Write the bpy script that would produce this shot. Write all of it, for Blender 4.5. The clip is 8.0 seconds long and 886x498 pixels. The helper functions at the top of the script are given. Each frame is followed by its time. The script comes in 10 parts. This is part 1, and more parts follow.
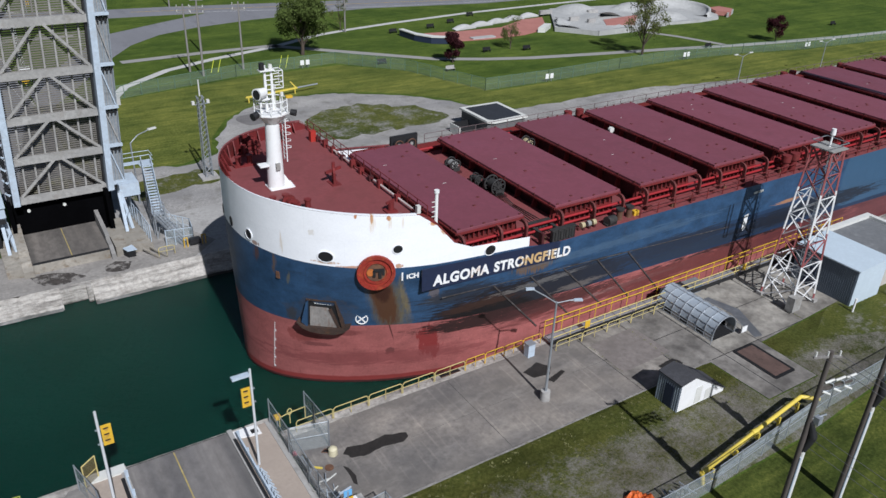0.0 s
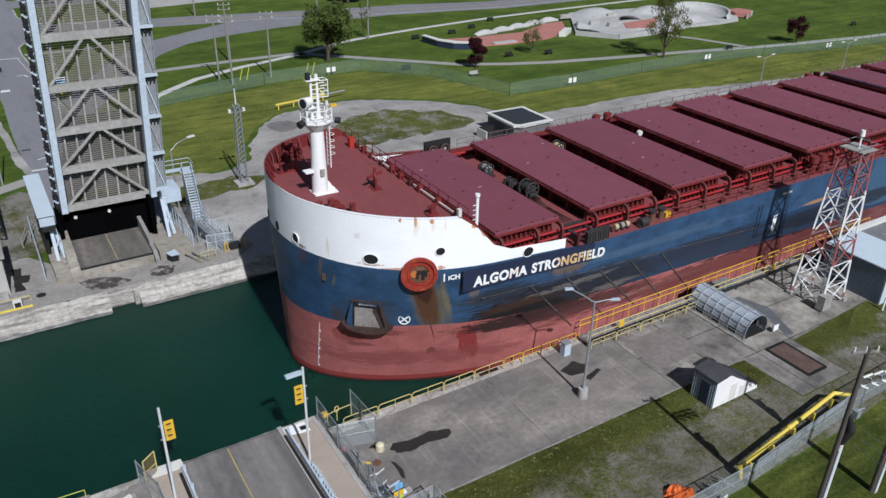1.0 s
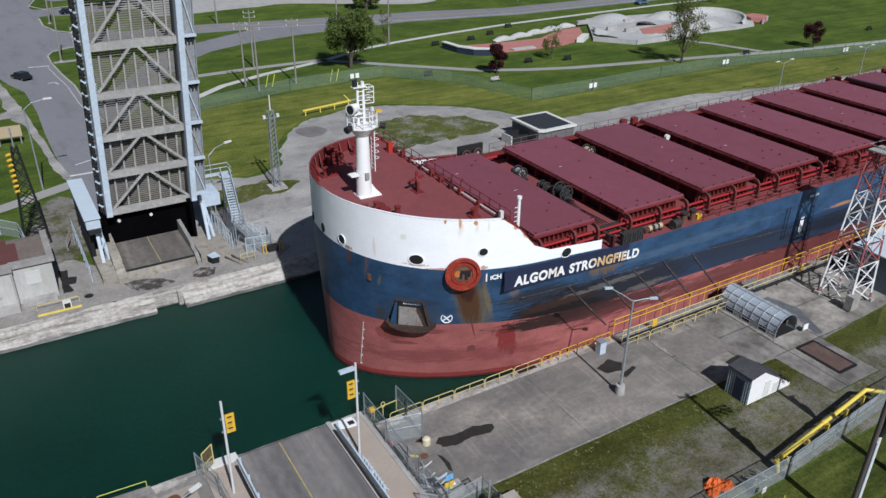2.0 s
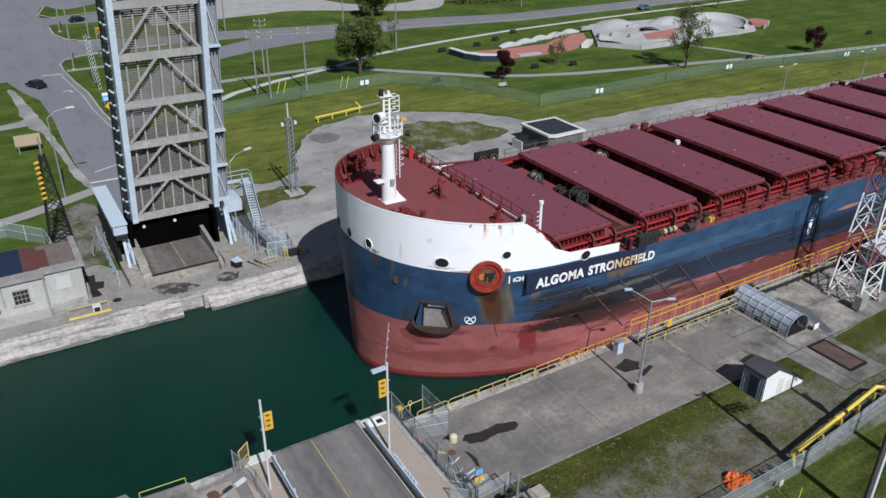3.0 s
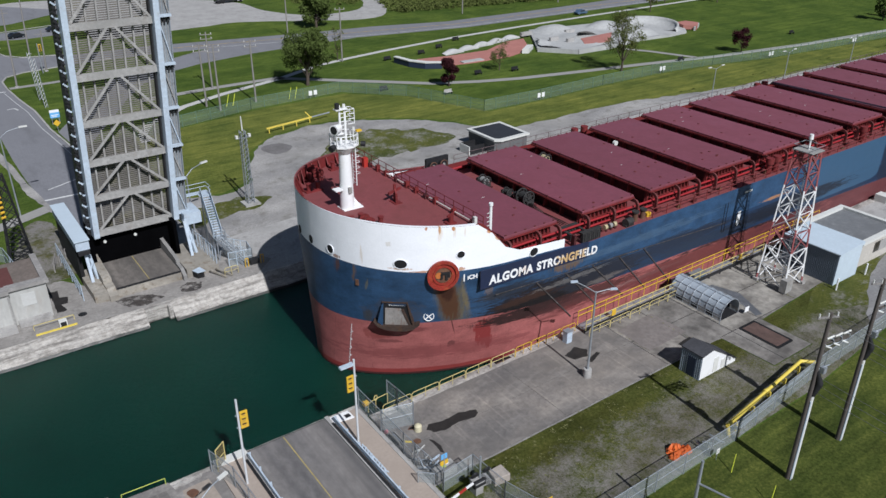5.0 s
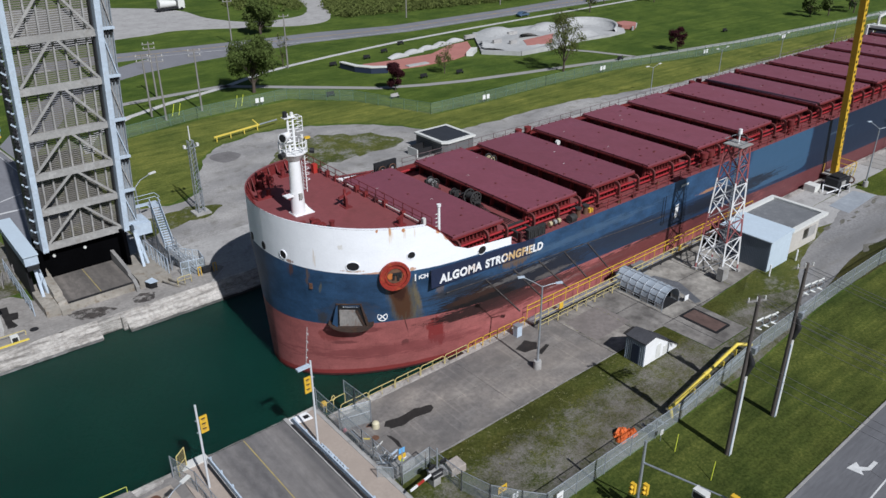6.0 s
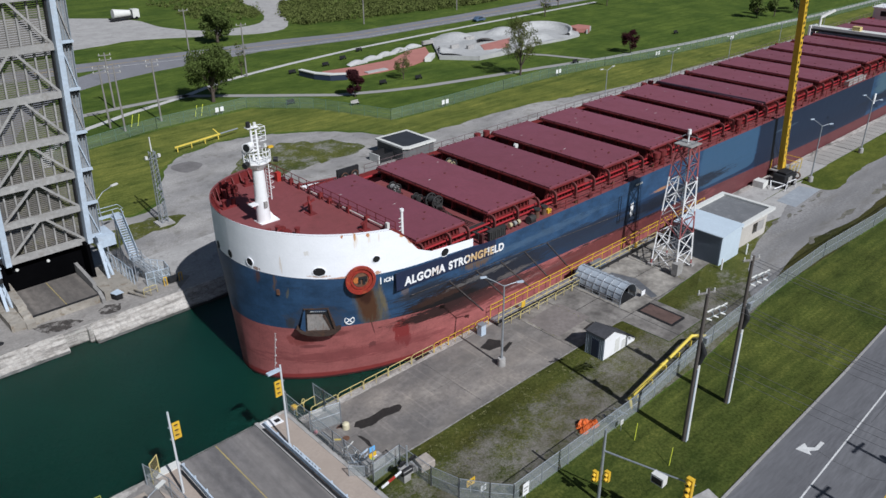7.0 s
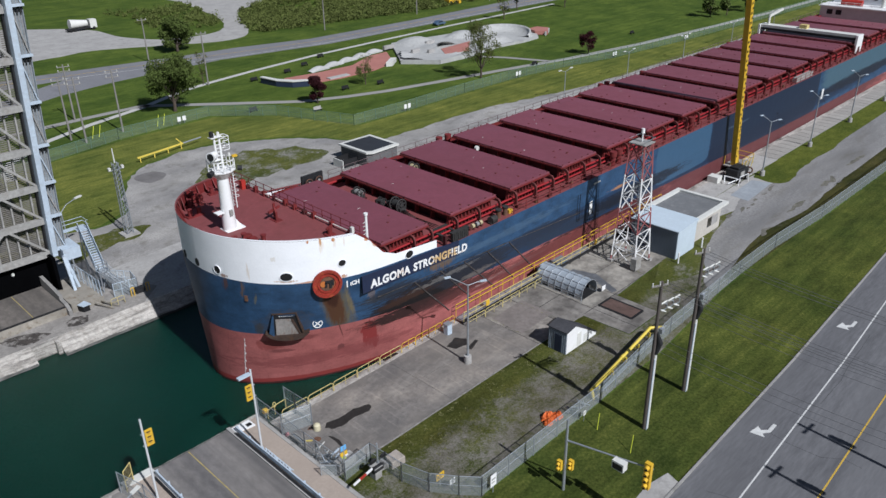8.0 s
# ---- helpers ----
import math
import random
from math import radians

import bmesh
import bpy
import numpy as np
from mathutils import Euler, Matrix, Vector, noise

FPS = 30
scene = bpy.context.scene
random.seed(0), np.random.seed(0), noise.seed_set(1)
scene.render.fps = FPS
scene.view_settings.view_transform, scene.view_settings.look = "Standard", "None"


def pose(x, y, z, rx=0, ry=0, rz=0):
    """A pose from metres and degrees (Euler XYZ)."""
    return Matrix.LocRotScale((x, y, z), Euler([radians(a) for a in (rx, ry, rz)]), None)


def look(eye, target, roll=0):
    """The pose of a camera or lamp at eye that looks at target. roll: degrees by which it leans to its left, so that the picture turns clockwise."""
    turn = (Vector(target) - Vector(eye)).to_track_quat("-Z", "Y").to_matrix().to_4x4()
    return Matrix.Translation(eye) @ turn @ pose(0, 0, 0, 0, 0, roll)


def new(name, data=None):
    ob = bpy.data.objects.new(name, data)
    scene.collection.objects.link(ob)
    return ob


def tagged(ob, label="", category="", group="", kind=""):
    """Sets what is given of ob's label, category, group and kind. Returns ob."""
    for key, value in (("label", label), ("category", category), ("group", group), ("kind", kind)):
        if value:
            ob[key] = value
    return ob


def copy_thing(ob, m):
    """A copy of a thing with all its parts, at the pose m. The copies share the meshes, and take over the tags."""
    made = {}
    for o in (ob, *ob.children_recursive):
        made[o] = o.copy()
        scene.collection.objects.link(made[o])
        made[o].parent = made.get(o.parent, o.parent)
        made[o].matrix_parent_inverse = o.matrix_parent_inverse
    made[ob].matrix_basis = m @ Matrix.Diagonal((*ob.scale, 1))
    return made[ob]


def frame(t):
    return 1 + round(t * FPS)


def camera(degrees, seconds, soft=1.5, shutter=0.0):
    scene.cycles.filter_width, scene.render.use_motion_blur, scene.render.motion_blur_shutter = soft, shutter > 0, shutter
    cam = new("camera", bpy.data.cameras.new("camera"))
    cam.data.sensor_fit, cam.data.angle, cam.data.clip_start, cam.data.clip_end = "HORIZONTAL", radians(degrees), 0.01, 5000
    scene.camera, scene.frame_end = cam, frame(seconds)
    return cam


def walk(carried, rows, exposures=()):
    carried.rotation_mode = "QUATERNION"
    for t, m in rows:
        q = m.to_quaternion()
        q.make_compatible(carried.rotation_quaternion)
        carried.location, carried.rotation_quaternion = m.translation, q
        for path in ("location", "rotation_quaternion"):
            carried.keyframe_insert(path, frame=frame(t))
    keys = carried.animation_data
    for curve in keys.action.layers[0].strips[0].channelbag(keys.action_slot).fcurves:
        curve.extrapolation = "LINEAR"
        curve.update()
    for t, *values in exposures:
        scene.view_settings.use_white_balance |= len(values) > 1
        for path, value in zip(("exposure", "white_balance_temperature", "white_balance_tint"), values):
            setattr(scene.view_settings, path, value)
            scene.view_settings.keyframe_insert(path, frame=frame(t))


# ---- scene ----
cam = camera(60.00, 8.0)
PATH = [
    (0, (-18.780, -54.669, 38.981), (-9.062, -39.937, 29.573), 2.29),
    (0.5, (-20.013, -54.855, 39.345), (-10.463, -39.996, 29.963), 1.77),
    (1, (-21.407, -55.047, 39.707), (-11.995, -40.072, 30.370), 1.27),
    (1.5, (-23.025, -55.175, 40.007), (-13.706, -40.106, 30.728), 1.05),
    (2, (-24.769, -55.252, 40.286), (-15.506, -40.115, 31.063), 0.87),
    (3.5, (-28.468, -56.194, 41.648), (-19.094, -41.057, 32.538), 0.39),
    (4, (-29.124, -56.814, 42.028), (-19.537, -41.784, 32.964), 0.41),
    (4.5, (-29.670, -57.660, 42.449), (-19.694, -42.871, 33.408), 0.38),
    (6, (-31.110, -60.340, 43.714), (-19.702, -46.582, 34.736), -0.07),
    (6.5, (-31.701, -61.003, 44.097), (-19.851, -47.600, 35.158), -0.23),
    (7, (-32.290, -61.748, 44.529), (-20.144, -48.580, 35.637), -0.31),
    (7.5, (-32.804, -62.542, 44.936), (-20.354, -49.637, 36.079), -0.56),
    (8, (-33.167, -63.312, 45.295), (-20.413, -50.696, 36.452), -0.86),
]
walk(cam, [(t, look(eye, target, roll)) for t, eye, target, roll in PATH])

# ---- world and sun ----
SUN_EL, SUN_AZ = radians(44), math.atan2(-0.09, -1.0)
world = bpy.data.worlds.new("world")
scene.world = world
world.use_nodes = True
wn = world.node_tree
sky = wn.nodes.new("ShaderNodeTexSky")
sky.sky_type = "NISHITA"
sky.sun_disc = False
sky.sun_elevation = SUN_EL
sky.sun_rotation = SUN_AZ
wn.links.new(sky.outputs[0], wn.nodes["Background"].inputs[0])
wn.nodes["Background"].inputs[1].default_value = 0.037
sun = new("sun", bpy.data.lights.new("sun", "SUN"))
sun.data.energy = 4.85
sun.data.angle = radians(0.55)
sun.data.color = (1.0, 0.965, 0.935)
sun_dir = Vector((math.cos(SUN_EL) * math.sin(SUN_AZ), math.cos(SUN_EL) * math.cos(SUN_AZ), math.sin(SUN_EL)))
sun.matrix_world = look(sun_dir * 200, (0, 0, 0))
scene.view_settings.exposure = 0.0
scene.view_settings.use_white_balance = True
scene.view_settings.white_balance_temperature = 5920

# ---- materials ----
def node(nt, kind, **inputs):
    n = nt.nodes.new(kind)
    for k, v in inputs.items():
        n.inputs[k.replace("_", " ")].default_value = v
    return n


def ramp(nt, src, stops):
    r = nt.nodes.new("ShaderNodeValToRGB")
    e = r.color_ramp.elements
    while len(e) < len(stops):
        e.new(0.5)
    for el, (p, c) in zip(e, stops):
        el.position = p
        el.color = (*c, 1) if len(c) == 3 else c
    nt.links.new(src, r.inputs[0])
    return r.outputs[0]


def mixc(nt, fac, a, b, mode="MIX"):
    m = nt.nodes.new("ShaderNodeMix")
    m.data_type = "RGBA"
    m.blend_type = mode
    for sock, v in ((m.inputs[0], fac), (m.inputs[6], a), (m.inputs[7], b)):
        if hasattr(v, "is_linked"):
            nt.links.new(v, sock)
        elif isinstance(v, (int, float)):
            sock.default_value = v
        else:
            sock.default_value = (*v, 1)
    return m.outputs[2]


def coords(nt, scale=(1, 1, 1), rot=(0, 0, 0)):
    tc = nt.nodes.new("ShaderNodeTexCoord")
    mp = nt.nodes.new("ShaderNodeMapping")
    mp.inputs["Scale"].default_value = scale
    mp.inputs["Rotation"].default_value = rot
    nt.links.new(tc.outputs["Object"], mp.inputs[0])
    return mp.outputs[0]


def noise_tex(nt, scale, detail=4, rough=0.6, stretch=(1, 1, 1), rot=(0, 0, 0)):
    n = node(nt, "ShaderNodeTexNoise", Scale=scale, Detail=detail, Roughness=rough)
    nt.links.new(coords(nt, stretch, rot), n.inputs["Vector"])
    return n.outputs[0]


MATS = {}


def mat(name, base, rough=0.7, metal=0.0, var=0.25, grain=6.0, big=0.25, stain=None, stain_amt=0.5, bump=0.15, bump_scale=None,
        stretch=(1, 1, 1), spec=0.4, per_object=0.0, grain_stretch=None):
    """A painted or mineral surface: base colour, fine grain, broad patches, stains and relief."""
    if name in MATS:
        return MATS[name]
    m = bpy.data.materials.new(name)
    m.use_nodes = True
    nt = m.node_tree
    bsdf = nt.nodes["Principled BSDF"]
    lo = tuple(c * (1 - var) for c in base)
    hi = tuple(min(1, c * (1 + var * 0.7)) for c in base)
    fine = ramp(nt, noise_tex(nt, grain, 5, 0.65, grain_stretch or stretch), [(0.3, lo), (0.7, hi)])
    broad = noise_tex(nt, big, 4, 0.6, stretch)
    col = mixc(nt, ramp(nt, broad, [(0.38, (0, 0, 0)), (0.68, (1, 1, 1))]), fine, tuple(c * (1 - var * 0.9) for c in base))
    if stain:
        st = noise_tex(nt, big * 2.3 + 0.11, 7, 0.7, stretch)
        fac = ramp(nt, st, [(0.52, (0, 0, 0)), (0.7, (stain_amt,) * 3)])
        col = mixc(nt, fac, col, stain)
    if per_object:
        oi = nt.nodes.new("ShaderNodeObjectInfo")
        col = mixc(nt, per_object, col, ramp(nt, oi.outputs["Random"], [(0, (0.72, 0.72, 0.72)), (1, (1, 1, 1))]), "MULTIPLY")
    nt.links.new(col, bsdf.inputs["Base Color"])
    rr = ramp(nt, broad, [(0.3, (max(rough - 0.12, 0.03),) * 3), (0.7, (min(rough + 0.1, 1),) * 3)])
    nt.links.new(rr, bsdf.inputs["Roughness"])
    bsdf.inputs["Metallic"].default_value = metal
    bsdf.inputs["Specular IOR Level"].default_value = spec
    if bump:
        b = nt.nodes.new("ShaderNodeBump")
        b.inputs["Strength"].default_value = bump
        b.inputs["Distance"].default_value = 0.05
        nt.links.new(noise_tex(nt, bump_scale or grain * 1.7, 5, 0.6, grain_stretch or stretch), b.inputs["Height"])
        nt.links.new(b.outputs[0], bsdf.inputs["Normal"])
    MATS[name] = m
    return m


def grass_mat(name, dark, mid, light, stripe=0.0, stripe_w=2.2, dirt=None, dirt_amt=0.0, band=None):
    m = bpy.data.materials.new(name)
    m.use_nodes = True
    nt = m.node_tree
    bsdf = nt.nodes["Principled BSDF"]
    fine = ramp(nt, noise_tex(nt, 3.5, 6, 0.75), [(0.28, dark), (0.5, mid), (0.74, light)])
    patch = ramp(nt, noise_tex(nt, 0.09, 5, 0.62), [(0.36, (0.62, 0.68, 0.6)), (0.66, (1.12, 1.05, 0.95))])
    col = mixc(nt, 1.0, fine, patch, "MULTIPLY")
    col = mixc(nt, 1.0, col, ramp(nt, noise_tex(nt, 0.55, 6, 0.7, (0.6, 1.2, 1)), [(0.32, (0.66, 0.7, 0.62)), (0.66, (1.15, 1.1, 1.05))]), "MULTIPLY")
    if stripe:
        w = mixc(nt, 0.35, noise_tex(nt, 0.9 / stripe_w, 3, 0.5, (0.035, 1, 1)), noise_tex(nt, 2.2 / stripe_w, 4, 0.6, (0.05, 1, 1)))
        col = mixc(nt, stripe, col, ramp(nt, w, [(0.41, (0.58, 0.64, 0.52)), (0.59, (1.28, 1.2, 1.08))]), "MULTIPLY")
    if dirt:
        d = mixc(nt, 0.42, noise_tex(nt, 0.28, 8, 0.72), noise_tex(nt, 1.9, 8, 0.8))
        if band:
            d = mixc(nt, 0.3, d, noise_tex(nt, 5.5, 6, 0.75))
            tc = nt.nodes.new("ShaderNodeTexCoord")
            sep = nt.nodes.new("ShaderNodeSeparateXYZ")
            nt.links.new(tc.outputs["Object"], sep.inputs[0])
            mr = nt.nodes.new("ShaderNodeMapRange")
            for k, v in (("From Min", band[0]), ("From Max", band[1]), ("To Min", band[2]), ("To Max", band[3])):
                mr.inputs[k].default_value = v
            nt.links.new(sep.outputs[1], mr.inputs["Value"])
            d = mixc(nt, 1.0, d, mr.outputs["Result"], "ADD")
        col = mixc(nt, ramp(nt, d, [(0.62 - dirt_amt, (0, 0, 0)), (0.74 - dirt_amt, (1, 1, 1))]), col,
                   mixc(nt, ramp(nt, noise_tex(nt, 9, 5, 0.7), [(0.3, (0, 0, 0)), (0.7, (1, 1, 1))]), tuple(c * 0.55 for c in dirt), dirt))
    nt.links.new(col, bsdf.inputs["Base Color"])
    bsdf.inputs["Roughness"].default_value = 0.95
    bsdf.inputs["Specular IOR Level"].default_value = 0.1
    b = nt.nodes.new("ShaderNodeBump")
    b.inputs["Strength"].default_value = 0.6
    b.inputs["Distance"].default_value = 0.12
    nt.links.new(noise_tex(nt, 7, 6, 0.8), b.inputs["Height"])
    nt.links.new(b.outputs[0], bsdf.inputs["Normal"])
    return m


def tone(m, scale, lo, hi, stretch=(1, 1, 1), detail=2, span=(0.34, 0.66), amt=1.0):
    """Broad wear across a surface: its colour multiplied by slow noise."""
    nt = m.node_tree
    base = nt.nodes["Principled BSDF"].inputs["Base Color"]
    wear = ramp(nt, noise_tex(nt, scale, detail, 0.55, stretch), [(span[0], lo), (span[1], hi)])
    nt.links.new(mixc(nt, amt, base.links[0].from_socket, wear, "MULTIPLY"), base)
    return m


def mesh_mat(name, base, cover, metal=0.4):
    """Woven wire seen from afar: a thin net, part open."""
    m = bpy.data.materials.new(name)
    m.use_nodes = True
    nt = m.node_tree
    bsdf = nt.nodes["Principled BSDF"]
    bsdf.inputs["Base Color"].default_value = (*base, 1)
    bsdf.inputs["Roughness"].default_value = 0.5
    bsdf.inputs["Metallic"].default_value = metal
    tr = nt.nodes.new("ShaderNodeBsdfTransparent")
    mx = nt.nodes.new("ShaderNodeMixShader")
    fac = ramp(nt, noise_tex(nt, 40, 2, 0.5), [(0.3, (cover * 0.7,) * 3), (0.7, (cover * 1.3,) * 3)])
    nt.links.new(fac, mx.inputs[0])
    nt.links.new(tr.outputs[0], mx.inputs[1])
    nt.links.new(bsdf.outputs[0], mx.inputs[2])
    nt.links.new(mx.outputs[0], nt.nodes["Material Output"].inputs[0])
    return m


def blot(nt, col, x, z, sx, sz, paint, amt, rag=0.5, stretch=(1, 1, 1), scale=1.2, shear=0.0, square=2.0, soft=0.42):
    """A stain of its own shape on the shell: an oval or box with a ragged edge, leaning aft by shear per metre down."""
    tc = nt.nodes.new("ShaderNodeTexCoord")
    sep = nt.nodes.new("ShaderNodeSeparateXYZ")
    nt.links.new(tc.outputs["Object"], sep.inputs[0])

    def calc(op, a, b):
        n = nt.nodes.new("ShaderNodeMath")
        n.operation = op
        for s, v in zip(n.inputs, (a, b)):
            if isinstance(v, (int, float)):
                s.default_value = v
            else:
                nt.links.new(v, s)
        return n.outputs[0]

    along = calc("ADD", sep.outputs[0], calc("MULTIPLY", calc("SUBTRACT", sep.outputs[2], z + 1.6), shear))
    dx = calc("POWER", calc("ABSOLUTE", calc("DIVIDE", calc("SUBTRACT", along, x), sx), 0), square)
    dz = calc("POWER", calc("ABSOLUTE", calc("DIVIDE", calc("SUBTRACT", sep.outputs[2], z + 1.6), sz), 0), square)
    d = calc("SUBTRACT", 1.0, calc("ADD", dx, dz))
    n = calc("MULTIPLY", calc("SUBTRACT", noise_tex(nt, scale, 7, 0.7, stretch), 0.5), rag * 5)
    return mixc(nt, ramp(nt, calc("ADD", d, n), [(0.08, (0, 0, 0)), (0.08 + soft, (amt,) * 3)]), col, paint)


def hull_mat(name, base, streak, scuff=None, streak_lo=0.56, patch=0.35, scuff_lo=0.56, blots=(), fine_amt=0.18, seam_amt=0.6):
    """Painted ship's plate: patchy paint, rust and dirt running down, scuffs along the side."""
    m = bpy.data.materials.new(name)
    m.use_nodes = True
    nt = m.node_tree
    bsdf = nt.nodes["Principled BSDF"]
    a = ramp(nt, noise_tex(nt, 0.5, 6, 0.65, (1, 1, 1.6)), [(0.3, tuple(c * (1 - patch) for c in base)), (0.7, tuple(min(1, c * (1 + patch)) for c in base))])
    fine = ramp(nt, noise_tex(nt, 6, 5, 0.7), [(0.3, (1 - fine_amt,) * 3), (0.7, (1 + fine_amt * 0.4,) * 3)])
    col = mixc(nt, 1.0, a, fine, "MULTIPLY")
    run = noise_tex(nt, 1.0, 6, 0.7, (2.6, 2.6, 0.16))
    spots = noise_tex(nt, 0.12, 4, 0.6)
    mul = nt.nodes.new("ShaderNodeMath")
    mul.operation = "MULTIPLY"
    nt.links.new(ramp(nt, run, [(streak_lo, (0, 0, 0)), (streak_lo + 0.16, (1, 1, 1))]), mul.inputs[0])
    nt.links.new(ramp(nt, spots, [(0.42, (0, 0, 0)), (0.62, (0.8, 0.8, 0.8))]), mul.inputs[1])
    col = mixc(nt, mul.outputs[0], col, streak)
    if scuff:
        s = noise_tex(nt, 0.55, 8, 0.72, (0.22, 0.22, 1.7))
        col = mixc(nt, ramp(nt, s, [(scuff_lo, (0, 0, 0)), (scuff_lo + 0.1, (0.75, 0.75, 0.75))]), col, scuff)
    tc = nt.nodes.new("ShaderNodeTexCoord")
    sep = nt.nodes.new("ShaderNodeSeparateXYZ")
    cmb = nt.nodes.new("ShaderNodeCombineXYZ")
    nt.links.new(tc.outputs["Object"], sep.inputs[0])
    nt.links.new(sep.outputs[0], cmb.inputs[0])
    nt.links.new(sep.outputs[2], cmb.inputs[1])
    seam = node(nt, "ShaderNodeTexBrick", Scale=1.0)
    for k, v in (("Mortar Size", 0.018), ("Mortar Smooth", 0.6), ("Brick Width", 4.6), ("Row Height", 2.1)):
        seam.inputs[k].default_value = v
    seam.inputs["Color1"].default_value = (1, 1, 1, 1)
    seam.inputs["Color2"].default_value = (0.93, 0.93, 0.93, 1)
    seam.inputs["Mortar"].default_value = (0.72, 0.72, 0.72, 1)
    nt.links.new(cmb.outputs[0], seam.inputs["Vector"])
    col = mixc(nt, seam_amt, col, seam.outputs["Color"], "MULTIPLY")
    for one in blots:
        col = blot(nt, col, *one)
    nt.links.new(col, bsdf.inputs["Base Color"])
    bsdf.inputs["Roughness"].default_value = 0.55
    bsdf.inputs["Specular IOR Level"].default_value = 0.35
    b = nt.nodes.new("ShaderNodeBump")
    b.inputs["Strength"].default_value = 0.25
    b.inputs["Distance"].default_value = 0.1
    nt.links.new(noise_tex(nt, 0.8, 4, 0.5), b.inputs["Height"])
    nt.links.new(b.outputs[0], bsdf.inputs["Normal"])
    return m


def wall_mat(name, base):
    """Old cast concrete: lifts, runs, flaked patches and cracks."""
    m = bpy.data.materials.new(name)
    m.use_nodes = True
    nt = m.node_tree
    bsdf = nt.nodes["Principled BSDF"]
    fine = ramp(nt, noise_tex(nt, 3.0, 8, 0.7, (0.6, 0.8, 1.4)), [(0.28, tuple(c * 0.62 for c in base)), (0.5, base), (0.75, tuple(c * 1.3 for c in base))])
    bands = ramp(nt, noise_tex(nt, 0.9, 7, 0.72, (0.16, 0.6, 2.6)), [(0.36, (0.3, 0.285, 0.27)), (0.47, (0.85, 0.83, 0.8)), (0.6, (1.25, 1.23, 1.2))])
    runs = ramp(nt, noise_tex(nt, 1.2, 6, 0.75, (1.6, 1.2, 0.25)), [(0.36, (0.6, 0.57, 0.54)), (0.56, (1.05, 1.05, 1.05))])
    col = mixc(nt, 0.85, fine, bands, "MULTIPLY")
    col = mixc(nt, 0.55, col, runs, "MULTIPLY")
    sep = nt.nodes.new("ShaderNodeSeparateXYZ")
    nt.links.new(coords(nt), sep.inputs[0])
    foot = nt.nodes.new("ShaderNodeMath")
    foot.operation = "ADD"
    nt.links.new(sep.outputs[2], foot.inputs[0])
    nt.links.new(ramp(nt, noise_tex(nt, 0.9, 5, 0.7, (0.6, 1, 1)), [(0.3, (0, 0, 0)), (0.7, (0.32, 0.32, 0.32))]), foot.inputs[1])
    slime = nt.nodes.new("ShaderNodeMapRange")
    slime.inputs["From Min"].default_value = -1.38
    slime.inputs["From Max"].default_value = -1.2
    slime.inputs["To Min"].default_value = 0.85
    slime.inputs["To Max"].default_value = 0.0
    nt.links.new(foot.outputs[0], slime.inputs["Value"])
    col = mixc(nt, slime.outputs["Result"], col, (0.05, 0.047, 0.036))
    vor = nt.nodes.new("ShaderNodeTexVoronoi")
    vor.feature = "DISTANCE_TO_EDGE"
    vor.inputs["Scale"].default_value = 0.55
    wob = nt.nodes.new("ShaderNodeVectorMath")
    wob.operation = "ADD"
    sc = nt.nodes.new("ShaderNodeVectorMath")
    sc.operation = "SCALE"
    sc.inputs["Scale"].default_value = 1.6
    nz = node(nt, "ShaderNodeTexNoise", Scale=0.9, Detail=5)
    nt.links.new(coords(nt), nz.inputs["Vector"])
    nt.links.new(nz.outputs["Color"], sc.inputs[0])
    nt.links.new(coords(nt, (0.6, 1, 1.5)), wob.inputs[0])
    nt.links.new(sc.outputs[0], wob.inputs[1])
    nt.links.new(wob.outputs[0], vor.inputs["Vector"])
    col = mixc(nt, ramp(nt, vor.outputs["Distance"], [(0.0, (0.3, 0.3, 0.3)), (0.035, (0, 0, 0))]), col, tuple(c * 0.3 for c in base))
    nt.links.new(col, bsdf.inputs["Base Color"])
    bsdf.inputs["Roughness"].default_value = 0.93
    b = nt.nodes.new("ShaderNodeBump")
    b.inputs["Strength"].default_value = 0.9
    b.inputs["Distance"].default_value = 0.25
    nt.links.new(noise_tex(nt, 1.6, 8, 0.75, (0.7, 1, 1.6)), b.inputs["Height"])
    nt.links.new(b.outputs[0], bsdf.inputs["Normal"])
    return m


GRASS = grass_mat("grass", (0.032, 0.047, 0.012), (0.08, 0.106, 0.028), (0.16, 0.18, 0.058), 0.55, 1.0, (0.13, 0.115, 0.055), -0.03)
PARK = grass_mat("park_grass", (0.038, 0.066, 0.014), (0.084, 0.13, 0.026), (0.155, 0.2, 0.055), 0.35, 3.0)
ROUGH_GRASS = grass_mat("rough_grass", (0.072, 0.09, 0.02), (0.145, 0.172, 0.044), (0.28, 0.285, 0.1), 0.55, 1.4, (0.22, 0.2, 0.11), -0.02)
YARD = grass_mat("yard", (0.05, 0.06, 0.016), (0.1, 0.112, 0.03), (0.16, 0.16, 0.055), 0.0, 1, (0.3, 0.285, 0.26), 0.115)
SOUTH_YARD = grass_mat("yard_turf_and_gravel", (0.036, 0.044, 0.012), (0.078, 0.092, 0.024), (0.15, 0.15, 0.06), 0.0, 1, (0.25, 0.238, 0.222), 0.09, (-22.6, -26.0, -0.1, 0.09))
YARD_GREEN = grass_mat("lockside_grass", (0.05, 0.062, 0.014), (0.1, 0.125, 0.024), (0.17, 0.18, 0.05), 0.0, 1, (0.22, 0.205, 0.17), -0.02)
